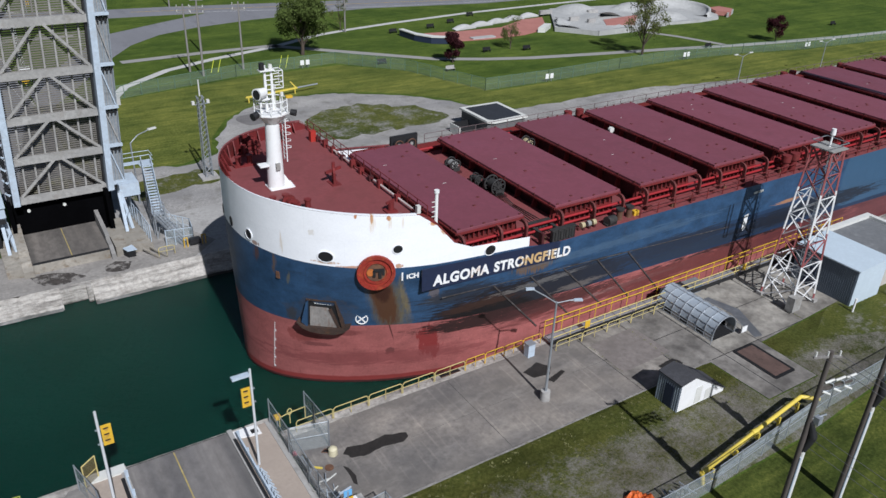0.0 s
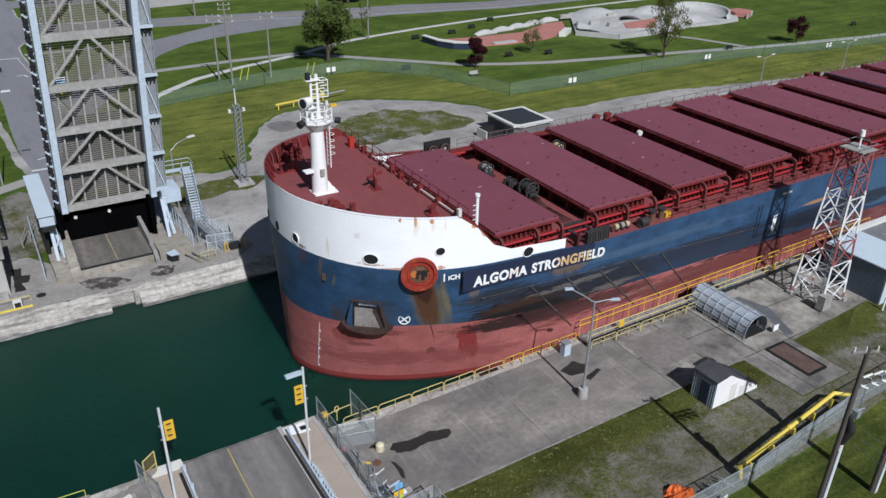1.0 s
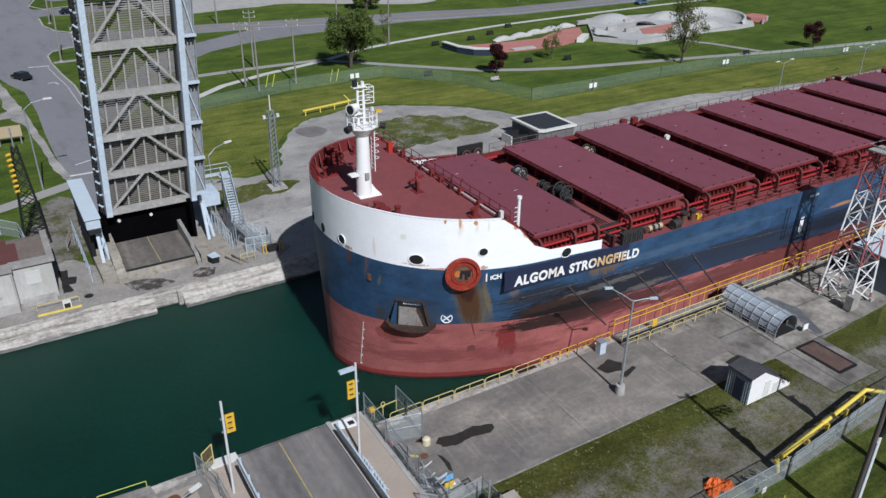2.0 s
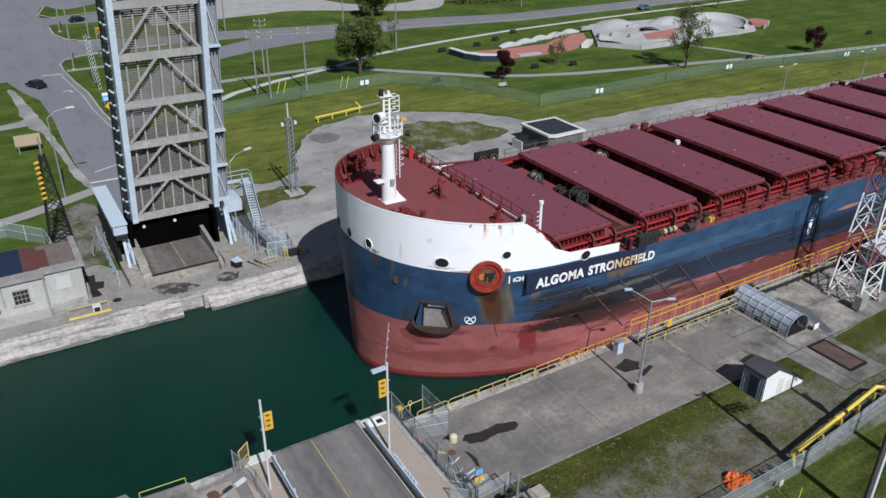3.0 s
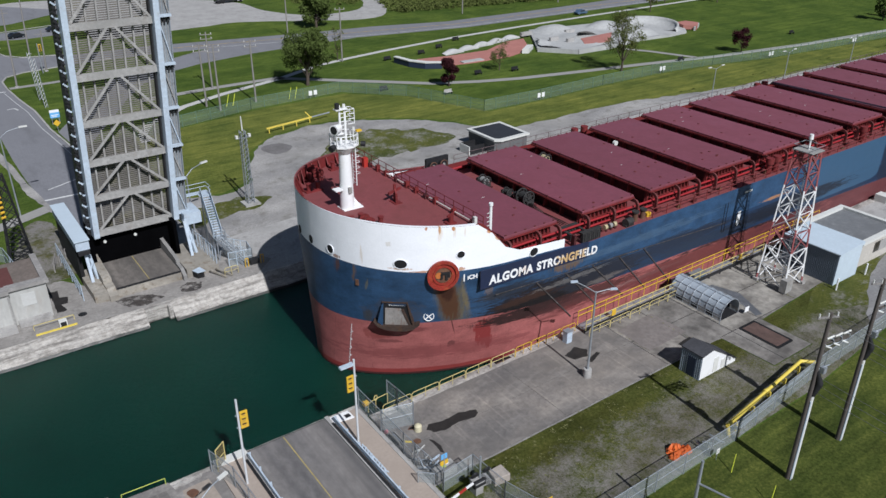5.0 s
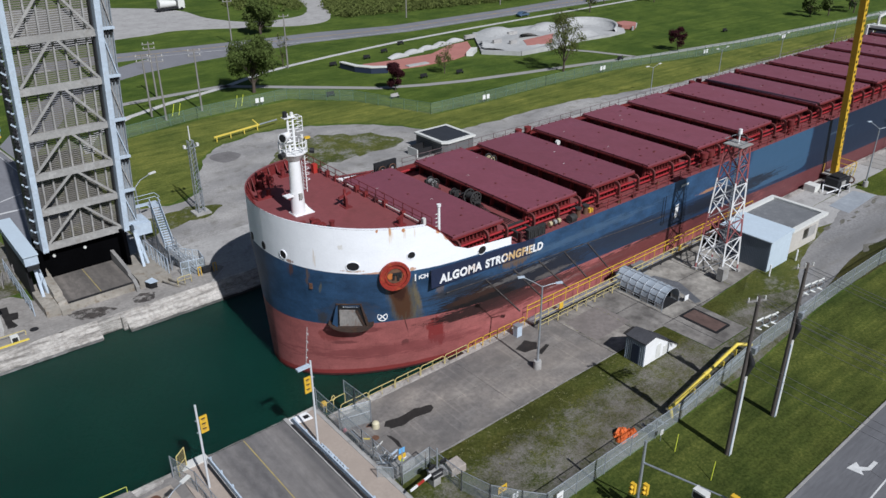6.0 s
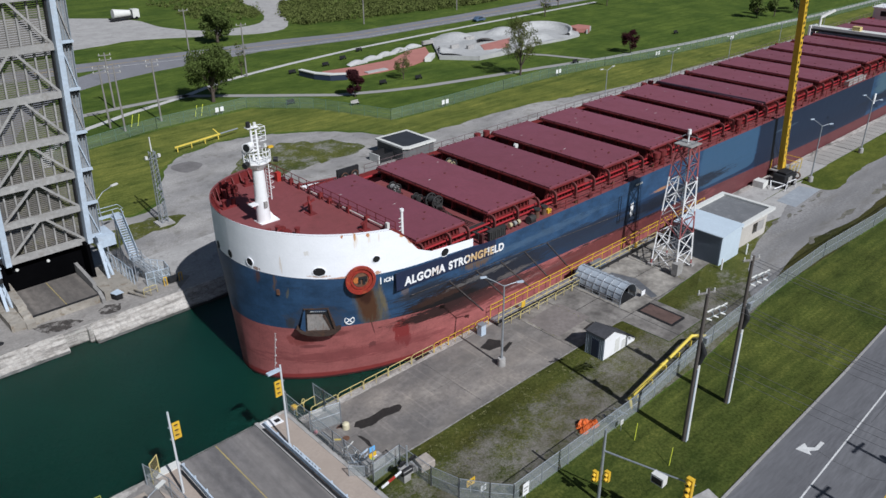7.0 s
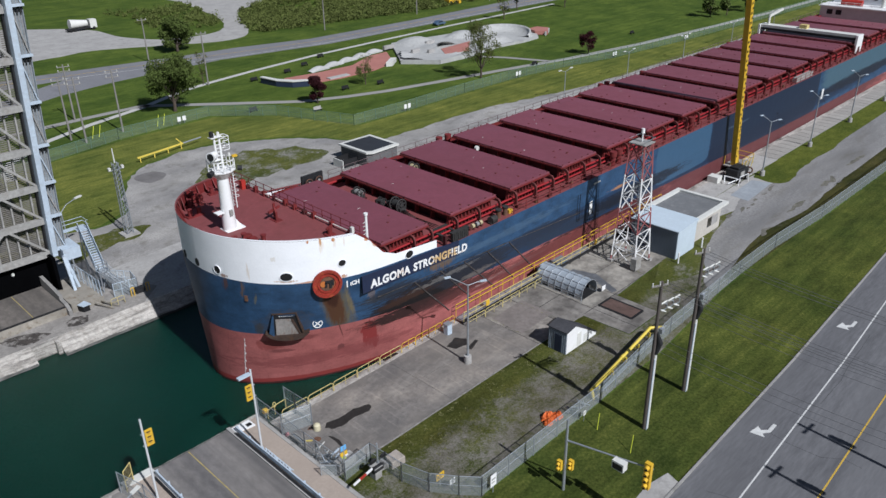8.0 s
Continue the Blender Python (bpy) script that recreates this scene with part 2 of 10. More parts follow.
BARE_YARD = grass_mat("bare_yard", (0.045, 0.05, 0.018), (0.085, 0.088, 0.03), (0.13, 0.125, 0.05), 0.0, 1, (0.25, 0.235, 0.215), 0.19)
CONCRETE = mat("concrete", (0.205, 0.191, 0.177), 0.9, var=0.3, grain=2.2, big=0.13, stain=(0.31, 0.292, 0.268), stain_amt=0.6, bump=0.25, stretch=(0.6, 1.25, 1), grain_stretch=(1, 1, 1))
PALE_CONCRETE = mat("pale_concrete", (0.385, 0.372, 0.352), 0.9, var=0.22, grain=3, big=0.2, stain=(0.17, 0.16, 0.15), stain_amt=0.65, bump=0.2)
WALL_CONCRETE = wall_mat("wall_concrete", (0.42, 0.402, 0.375))
WET_CONCRETE = mat("wet_concrete", (0.035, 0.035, 0.028), 0.5, var=0.4, grain=2, big=0.5)
MATT_BLACK = mat("matt_black", (0.0022, 0.0022, 0.0026), 0.9, var=0.3, grain=3, big=0.3, spec=0.02)
DIRTY_WHITE = mat("weathered_white_wall", (0.43, 0.425, 0.4), 0.85, var=0.16, grain=3, big=0.5, stain=(0.34, 0.31, 0.27), stain_amt=0.6, stretch=(1, 1, 0.35))
GREY_TILE = mat("grey_roof_edge", (0.3, 0.285, 0.27), 0.9, var=0.3, grain=3, big=0.5)
OLD_RED = mat("rusty_red_fitting", (0.3, 0.032, 0.02), 0.6, var=0.35, grain=3, big=0.9, stain=(0.42, 0.12, 0.03), stain_amt=0.5)
ASPHALT = mat("asphalt", (0.14, 0.14, 0.146), 0.9, var=0.24, grain=4, big=0.14, stain=(0.075, 0.075, 0.08), stain_amt=0.75, bump=0.15, stretch=(0.16, 1, 1))
DARK_ASPHALT = mat("pale_asphalt", (0.2, 0.2, 0.212), 0.9, var=0.16, grain=4, big=0.09, stain=(0.12, 0.12, 0.125), stain_amt=0.6, bump=0.15, stretch=(1, 0.3, 1))
GRAVEL = mat("gravel", (0.36, 0.347, 0.33), 0.95, var=0.36, grain=4, big=0.14, stain=(0.15, 0.14, 0.115), stain_amt=0.75, bump=0.6)
PATH_MAT = mat("path", (0.3, 0.29, 0.27), 0.9, var=0.15, grain=4, big=0.1)
STEEL = mat("galvanised_steel", (0.42, 0.45, 0.48), 0.5, 0.55, var=0.25, grain=4, big=0.5, bump=0.05)
PALE_STEEL = mat("pale_blue_paint", (0.5, 0.58, 0.66), 0.55, 0.1, var=0.18, grain=3, big=0.4, stain=(0.32, 0.28, 0.24), stain_amt=0.35, bump=0.06)
GREY_BEAM = mat("weathered_grey_paint", (0.36, 0.35, 0.33), 0.7, 0.1, var=0.3, grain=3, big=0.3, stain=(0.2, 0.17, 0.14), stain_amt=0.5, bump=0.1)
GRATE = mat("deck_grating", (0.2, 0.185, 0.165), 0.8, 0.2, var=0.3, grain=4, big=0.3, stain=(0.2, 0.19, 0.08), stain_amt=0.5, bump=0.2)
YELLOW = mat("yellow_paint", (0.68, 0.42, 0.03), 0.5, var=0.18, grain=5, big=0.6, stain=(0.3, 0.18, 0.06), stain_amt=0.4, bump=0.05)
PALE_YELLOW = mat("faded_yellow_paint", (0.6, 0.5, 0.2), 0.6, var=0.2, grain=5, big=0.6, stain=(0.3, 0.24, 0.13), stain_amt=0.5, bump=0.05)
DARK = mat("dark_steel", (0.028, 0.028, 0.03), 0.6, 0.3, var=0.3, grain=4, big=0.6)
BLACK = mat("black_void", (0.008, 0.008, 0.009), 0.8, var=0.2)
WHITE = mat("white_paint", (0.78, 0.78, 0.77), 0.5, var=0.06, grain=4, big=0.5, stain=(0.6, 0.57, 0.52), stain_amt=0.4, bump=0.03)
OFFWHITE = mat("off_white_paint", (0.62, 0.62, 0.58), 0.7, var=0.1, grain=4, big=0.5, stain=(0.4, 0.38, 0.34), stain_amt=0.4, bump=0.05)
PIPE_RED = mat("pipe_red_paint", (0.33, 0.025, 0.03), 0.45, var=0.2, grain=4, big=0.5, stain=(0.16, 0.02, 0.02), stain_amt=0.5, bump=0.05)
DECK_RED = mat("deck_red_paint", (0.215, 0.061, 0.062), 0.62, var=0.16, grain=2.5, big=0.3, stain=(0.15, 0.045, 0.042), stain_amt=0.7, bump=0.08)
HATCH_RED = mat("hatch_red_paint", (0.22, 0.061, 0.081), 0.45, var=0.16, grain=2.2, big=0.2, stain=(0.15, 0.045, 0.055), stain_amt=0.55, bump=0.12, bump_scale=0.7, per_object=0.45, spec=0.8)
BRIGHT_RED = mat("bright_red_paint", (0.42, 0.035, 0.025), 0.5, var=0.2, grain=4, big=0.5, stain=(0.14, 0.03, 0.02), stain_amt=0.6, bump=0.06)
ORANGE = mat("orange_plastic", (0.62, 0.13, 0.025), 0.6, var=0.12, grain=3, big=1)
RUST = mat("rusty_plate", (0.13, 0.065, 0.04), 0.85, var=0.3, grain=3, big=0.7, stain=(0.22, 0.11, 0.05), stain_amt=0.6)
BLUE_GREY = mat("blue_grey_cladding", (0.13, 0.16, 0.2), 0.55, var=0.1, grain=3, big=0.5)
PALE_BLUE = mat("pale_blue_cladding", (0.5, 0.58, 0.64), 0.5, var=0.08, grain=3, big=0.5)
ROOF_GREY = mat("roof_grey", (0.16, 0.165, 0.17), 0.9, var=0.2, grain=3, big=0.3, stain=(0.28, 0.28, 0.28), stain_amt=0.4)
SHINGLE = mat("dark_shingles", (0.058, 0.058, 0.064), 0.9, var=0.3, grain=5, big=0.6)
WOOD_POLE = mat("weathered_wood", (0.25, 0.235, 0.22), 0.9, var=0.3, grain=3, big=0.6, stretch=(6, 6, 0.4))
BARK = mat("bark", (0.085, 0.065, 0.05), 0.95, var=0.3, grain=6, big=0.8, bump=0.5)
LEAF = mat("green_leaves", (0.09, 0.122, 0.032), 0.85, spec=0.1, var=0.4, grain=1.2, big=0.5, bump=0)
SPRING_LEAF = mat("young_leaves", (0.105, 0.12, 0.035), 0.85, spec=0.1, var=0.3, grain=1.2, big=0.5, bump=0)
RED_LEAF = mat("dark_red_leaves", (0.04, 0.011, 0.014), 0.85, spec=0.1, var=0.3, grain=1.2, big=0.5, bump=0)
DARK_LEAF = mat("dark_leaves", (0.022, 0.036, 0.014), 0.85, spec=0.1, var=0.3, grain=1.2, big=0.5, bump=0)
SHRUB = mat("shrub_leaves", (0.125, 0.15, 0.042), 0.85, spec=0.1, var=0.5, grain=0.6, big=0.15, bump=0)
BRICK_RED = mat("red_paving", (0.4, 0.17, 0.14), 0.85, var=0.15, grain=4, big=0.3)
SKATE = mat("skate_concrete", (0.43, 0.43, 0.415), 0.75, var=0.2, grain=2, big=0.12, stain=(0.27, 0.265, 0.25), stain_amt=0.7)
NAVY = mat("navy_panel", (0.02, 0.03, 0.06), 0.6, var=0.1)
RAIL_RED = mat("rail_red_paint", (0.19, 0.026, 0.026), 0.6, var=0.35, grain=4, big=0.5, stain=(0.07, 0.018, 0.014), stain_amt=0.8)
NET = mesh_mat("chain_link", (0.48, 0.54, 0.55), 0.29, 0.1)
GREEN_NET = mesh_mat("green_chain_link", (0.5, 0.62, 0.55), 0.11, 0.0)
DARK_POLE = mat("creosote_wood", (0.1, 0.085, 0.075), 0.9, var=0.3, grain=3, big=0.6, stretch=(6, 6, 0.4))
PALE_PATH = mat("pale_path", (0.5, 0.49, 0.46), 0.9, var=0.15, grain=4, big=0.2)
GREEN_POST = mat("green_post_paint", (0.12, 0.2, 0.14), 0.6, var=0.15)
LEMON = mat("lemon_paint", (0.72, 0.56, 0.09), 0.5, var=0.16, grain=5, big=0.6, stain=(0.4, 0.3, 0.1), stain_amt=0.4)
FOOTWAY = mat("footway_steel", (0.27, 0.3, 0.325), 0.6, 0.2, var=0.25, grain=3, big=0.3, stain=(0.14, 0.13, 0.12), stain_amt=0.5)
LONG = (0.25, 0.25, 2.2)
BRUSH = (0.16, 0.16, 3.0)
DRIP = (2.4, 2.4, 0.25)
NAVY_BLUE = hull_mat("hull_blue", (0.027, 0.066, 0.135), (0.11, 0.06, 0.025), (0.02, 0.03, 0.045), 0.62, 0.35, 0.6, (
    (5.6, 7.0, 1.6, 3.0, (0.14, 0.105, 0.035), 0.7, 0.35, DRIP, 1.6, 0.3, 3.0, 0.9),
    (5.15, 7.7, 1.0, 3.2, (0.075, 0.03, 0.013), 0.92, 0.35, DRIP, 1.8, 0.28, 3.0, 0.6),
    (4.75, 9.0, 0.75, 1.8, (0.04, 0.014, 0.008), 0.95, 0.25, DRIP, 2.0, 0.26),
    (6.7, 7.6, 0.35, 2.6, (0.22, 0.16, 0.05), 0.45, 0.6, DRIP, 2.0, 0.3, 2.0, 0.8),
    (-2.35, 10.7, 0.14, 0.8, (0.1, 0.04, 0.02), 0.75, 1.0, (4, 4, 0.25), 2.4, 0.0, 2.0, 0.8),
    (-1.6, 10.2, 0.12, 0.9, (0.15, 0.08, 0.03), 0.6, 1.2, DRIP, 3.0, 0.0, 2.0, 0.8),
    (-0.9, 9.2, 0.1, 0.7, (0.17, 0.14, 0.06), 0.55, 1.0, DRIP, 3.0, 0.0, 2.0, 0.8),
    (1.2, 6.2, 2.4, 1.7, (0.05, 0.045, 0.045), 0.4, 0.8),
    (-0.6, 5.6, 0.3, 0.8, (0.045, 0.04, 0.035), 0.6, 1.0, DRIP, 2.2),
    (90.0, 3.7, 68.0, 1.3, (0.012, 0.022, 0.05), 0.85, 0.45, BRUSH, 2.0, 0.0, 4.0, 0.7),
    (44.0, 4.3, 26.0, 1.75, (0.016, 0.034, 0.075), 0.8, 0.08, LONG, 1.2, 0.0, 10.0, 0.12),
    (60.0, 5.4, 24.0, 0.25, (0.012, 0.02, 0.04), 0.75, 1.0, BRUSH, 2.6, 0.0, 2.0, 0.3),
    (9.0, 7.6, 0.5, 0.9, (0.16, 0.12, 0.1), 0.6, 1.0, (1, 1, 1), 2.0),
    (9.6, 6.9, 1.6, 0.35, (0.15, 0.15, 0.15), 0.5, 1.3, BRUSH, 3.0),
    (11.5, 7.0, 4.0, 0.9, (0.018, 0.022, 0.032), 0.9, 0.9, BRUSH, 3.0),
    (16.5, 4.9, 8.6, 2.1, (0.012, 0.01, 0.012), 0.97, 0.75, BRUSH, 3.2, 0.0, 2.0, 0.2),
    (13.5, 5.2, 3.6, 1.0, (0.035, 0.017, 0.012), 0.9, 0.9, BRUSH, 4.0, 0.0, 2.0, 0.15),
    (17.6, 4.4, 4.0, 0.9, (0.04, 0.018, 0.013), 0.85, 1.0, BRUSH, 4.0, 0.0, 2.0, 0.15),
    (14.5, 4.3, 7.0, 1.0, (0.007, 0.006, 0.007), 0.97, 0.7, BRUSH, 3.6, 0.0, 2.0, 0.15),
    (24.0, 5.2, 7.0, 1.5, (0.016, 0.018, 0.026), 0.92, 0.8, BRUSH, 3.0, 0.0, 2.0, 0.2),
    (19.5, 5.9, 5.0, 0.3, (0.2, 0.19, 0.18), 0.45, 1.3, BRUSH, 4.0, 0.0, 2.0, 0.2),
    (24.5, 4.4, 3.5, 0.3, (0.2, 0.17, 0.15), 0.45, 1.3, BRUSH, 4.0, 0.0, 2.0, 0.2),
    (18.9, 8.0, 2.4, 1.0, (0.14, 0.08, 0.03), 0.75, 0.9, DRIP, 1.8),
    (36.0, 5.4, 9.0, 1.0, (0.018, 0.024, 0.04), 0.85, 0.9, BRUSH, 3.0, 0.0, 2.0, 0.2),
    (48.0, 4.2, 20.0, 0.7, (0.02, 0.03, 0.05), 0.8, 0.7, BRUSH, 2.6, 0.0, 2.0, 0.25),
    (53.5, 6.3, 2.8, 0.22, (0.42, 0.2, 0.08), 0.75, 1.2, BRUSH, 3.0, 0.0, 2.0, 0.2),
    (30.0, 7.6, 12.0, 0.5, (0.08, 0.13, 0.19), 0.4, 1.0, BRUSH, 2.5),
    (71.0, 6.6, 8.4, 3.4, (0.042, 0.095, 0.165), 0.85, 0.12, LONG, 1.2, 0.0, 8.0, 0.2),
    (101.5, 6.4, 22.5, 5.0, (0.012, 0.02, 0.042), 0.93, 0.06, LONG, 1.2, 0.0, 10.0, 0.15),
    (89.0, 7.0, 4.0, 0.2, (0.08, 0.12, 0.16), 0.6, 1.0, BRUSH, 3.0),
    (152.0, 7.6, 28.0, 2.6, (0.062, 0.115, 0.15), 0.85, 0.25, LONG, 1.2, 0.0, 6.0),
    (150.0, 4.6, 32.0, 1.3, (0.012, 0.017, 0.03), 0.95, 0.5, BRUSH, 2.4),
    (58.0, 4.6, 14.0, 1.0, (0.012, 0.015, 0.024), 0.9, 0.8, BRUSH, 2.4, 0.0, 2.0, 0.25),
))
HULL_RED = hull_mat("hull_red", (0.335, 0.108, 0.101), (0.13, 0.03, 0.025), (0.2, 0.06, 0.05), 0.6, 0.22, 0.62, (
    (9.2, 2.6, 1.0, 2.0, (0.19, 0.02, 0.02), 0.85, 0.9, (2.2, 2.2, 0.4), 1.6, 0.2, 2.0, 0.2),
    (0.2, 3.6, 1.1, 0.9, (0.17, 0.035, 0.03), 0.6, 0.6),
    (1.0, 2.7, 1.0, 0.25, (0.1, 0.03, 0.03), 0.6, 1.2, BRUSH, 3.0, 0.0, 2.0, 0.2),
    (2.5, 4.2, 1.4, 0.3, (0.12, 0.03, 0.03), 0.6, 1.2, BRUSH, 3.0, 0.0, 2.0, 0.2),
    (6.2, 2.0, 0.35, 0.5, (0.09, 0.03, 0.03), 0.7, 0.9, (1, 1, 1), 2.0, 0.0, 2.0, 0.2),
    (5.9, 4.6, 0.06, 1.6, (0.07, 0.02, 0.02), 0.9, 0.1, DRIP, 2.0, 0.3),
    (15.0, 3.9, 7.5, 0.9, (0.014, 0.008, 0.008), 0.95, 0.8, BRUSH, 3.4, 0.0, 2.0, 0.2),
    (22.0, 3.2, 8.0, 0.8, (0.05, 0.018, 0.018), 0.9, 0.9, BRUSH, 3.2, 0.0, 2.0, 0.2),
    (31.0, 2.6, 7.0, 0.25, (0.42, 0.3, 0.28), 0.6, 1.3, BRUSH, 4.0, 0.0, 2.0, 0.2),
    (45.0, 2.4, 30.0, 1.0, (0.1, 0.025, 0.024), 0.85, 0.6, LONG),
    (110.0, 2.0, 70.0, 4.0, (0.085, 0.026, 0.03), 0.85, 0.35, LONG),
    (70.0, 3.4, 40.0, 0.6, (0.02, 0.012, 0.014), 0.9, 0.8, LONG, 2.0),
    (6.0, 1.2, 9.0, 0.9, (0.19, 0.05, 0.05), 0.6, 0.9, LONG, 2.0),
    (40.0, -1.3, 400.0, 0.45, (0.2, 0.022, 0.02), 0.8, 0.3, LONG, 2.0),
    (40.0, -1.65, 400.0, 0.32, (0.04, 0.016, 0.016), 0.9, 0.3, LONG, 2.0),
))
HULL_WHITE = hull_mat("hull_white", (0.82, 0.83, 0.85), (0.5, 0.3, 0.14), None, 0.7, 0.03, 0.6, (
    (3.0, 15.1, 0.13, 0.2, (0.42, 0.14, 0.02), 0.9, 0.8, (3, 3, 0.7), 2.6),
    (4.05, 14.9, 0.12, 0.5, (0.4, 0.13, 0.02), 0.92, 0.7, (4, 4, 0.4), 2.6, 0.0, 2.0, 0.6),
    (4.1, 14.5, 0.22, 1.0, (0.6, 0.44, 0.25), 0.5, 1.0, (5, 5, 0.25), 2.4, 0.0, 2.0, 0.9),
    (5.2, 14.85, 0.2, 0.2, (0.42, 0.15, 0.02), 0.9, 0.8, (3, 3, 0.7), 2.6),
    (5.3, 14.5, 0.16, 0.6, (0.6, 0.46, 0.28), 0.45, 1.0, (5, 5, 0.25), 2.4, 0.0, 2.0, 0.9),
    (6.2, 14.4, 0.12, 0.5, (0.6, 0.45, 0.28), 0.45, 1.0, (5, 5, 0.25), 2.6, 0.0, 2.0, 0.9),
    (-1.2, 12.2, 0.1, 1.0, (0.58, 0.46, 0.32), 0.5, 1.0, (5, 5, 0.25), 2.6, 0.0, 2.0, 0.9),
    (0.4, 13.6, 0.2, 0.25, (0.55, 0.5, 0.42), 0.5, 1.2, (2, 2, 1), 3.0),
    (8.7, 14.0, 0.55, 0.25, (0.48, 0.2, 0.05), 0.9, 0.8, (2, 2, 1), 2.0, 0.6),
    (9.6, 13.2, 0.45, 0.4, (0.5, 0.25, 0.08), 0.8, 0.9, (2, 2, 1), 2.0, 0.7),
    (10.5, 12.4, 0.4, 0.5, (0.5, 0.26, 0.09), 0.75, 0.8, (2, 2, 1), 2.0, 0.7),
    (3.0, 10.95, 1.3, 0.12, (0.4, 0.15, 0.04), 0.8, 1.2, (1, 1, 1), 3.0),
    (6.0, 10.85, 0.35, 0.2, (0.4, 0.17, 0.05), 0.8, 1.0, (1, 1, 1), 3.0),
    (1.2, 11.25, 0.8, 0.14, (0.4, 0.2, 0.08), 0.7, 1.0, (1, 1, 1), 3.0),
    (-2.35, 11.4, 0.14, 0.2, (0.22, 0.09, 0.035), 0.8, 1.0, DRIP, 2.4),
), 0.05, 0.18)

tone(CONCRETE, 0.1, (0.74, 0.745, 0.765), (1.2, 1.15, 1.09), (0.8, 1.3, 1), 3)
tone(CONCRETE, 0.5, (0.86, 0.86, 0.87), (1.1, 1.09, 1.07), (1, 1, 1), 6)
tone(CONCRETE, 0.9, (1, 1, 1), (1.35, 1.33, 1.3), (2.6, 0.16, 1), 4, (0.58, 0.7))
tone(GRAVEL, 0.14, (0.74, 0.74, 0.75), (1.08, 1.07, 1.05), (0.6, 1.2, 1), 5)
tone(SOUTH_YARD, 0.22, (0.7, 0.66, 0.6), (1.1, 1.08, 1.05), (0.7, 1.2, 1), 5)
tone(ASPHALT, 0.35, (0.85, 0.85, 0.86), (1.1, 1.1, 1.1), (0.05, 1, 1), 2)
tone(GRASS, 0.35, (0.8, 0.78, 0.75), (1.15, 1.12, 1.05), (0.5, 1, 1), 6)

WATER = bpy.data.materials.new("canal_water")
WATER.use_nodes = True
_nt = WATER.node_tree
_b = _nt.nodes["Principled BSDF"]
_nt.links.new(ramp(_nt, noise_tex(_nt, 0.06, 4, 0.6), [(0.3, (0.0032, 0.0235, 0.0155)), (0.7, (0.005, 0.034, 0.0225))]), _b.inputs["Base Color"])
_b.inputs["Roughness"].default_value = 0.15
_b.inputs["Subsurface Weight"].default_value = 1.0
_b.inputs["Subsurface Radius"].default_value = (0.8, 1.0, 0.9)
_b.inputs["Subsurface Scale"].default_value = 3.5
_b.inputs["IOR"].default_value = 1.33
_b.inputs["Specular IOR Level"].default_value = 0.32
_bp = _nt.nodes.new("ShaderNodeBump")
_bp.inputs["Strength"].default_value = 0.8
_bp.inputs["Distance"].default_value = 0.12
_nt.links.new(noise_tex(_nt, 1.5, 8, 0.7, (0.7, 1.2, 1)), _bp.inputs["Height"])
_nt.links.new(_bp.outputs[0], _b.inputs["Normal"])


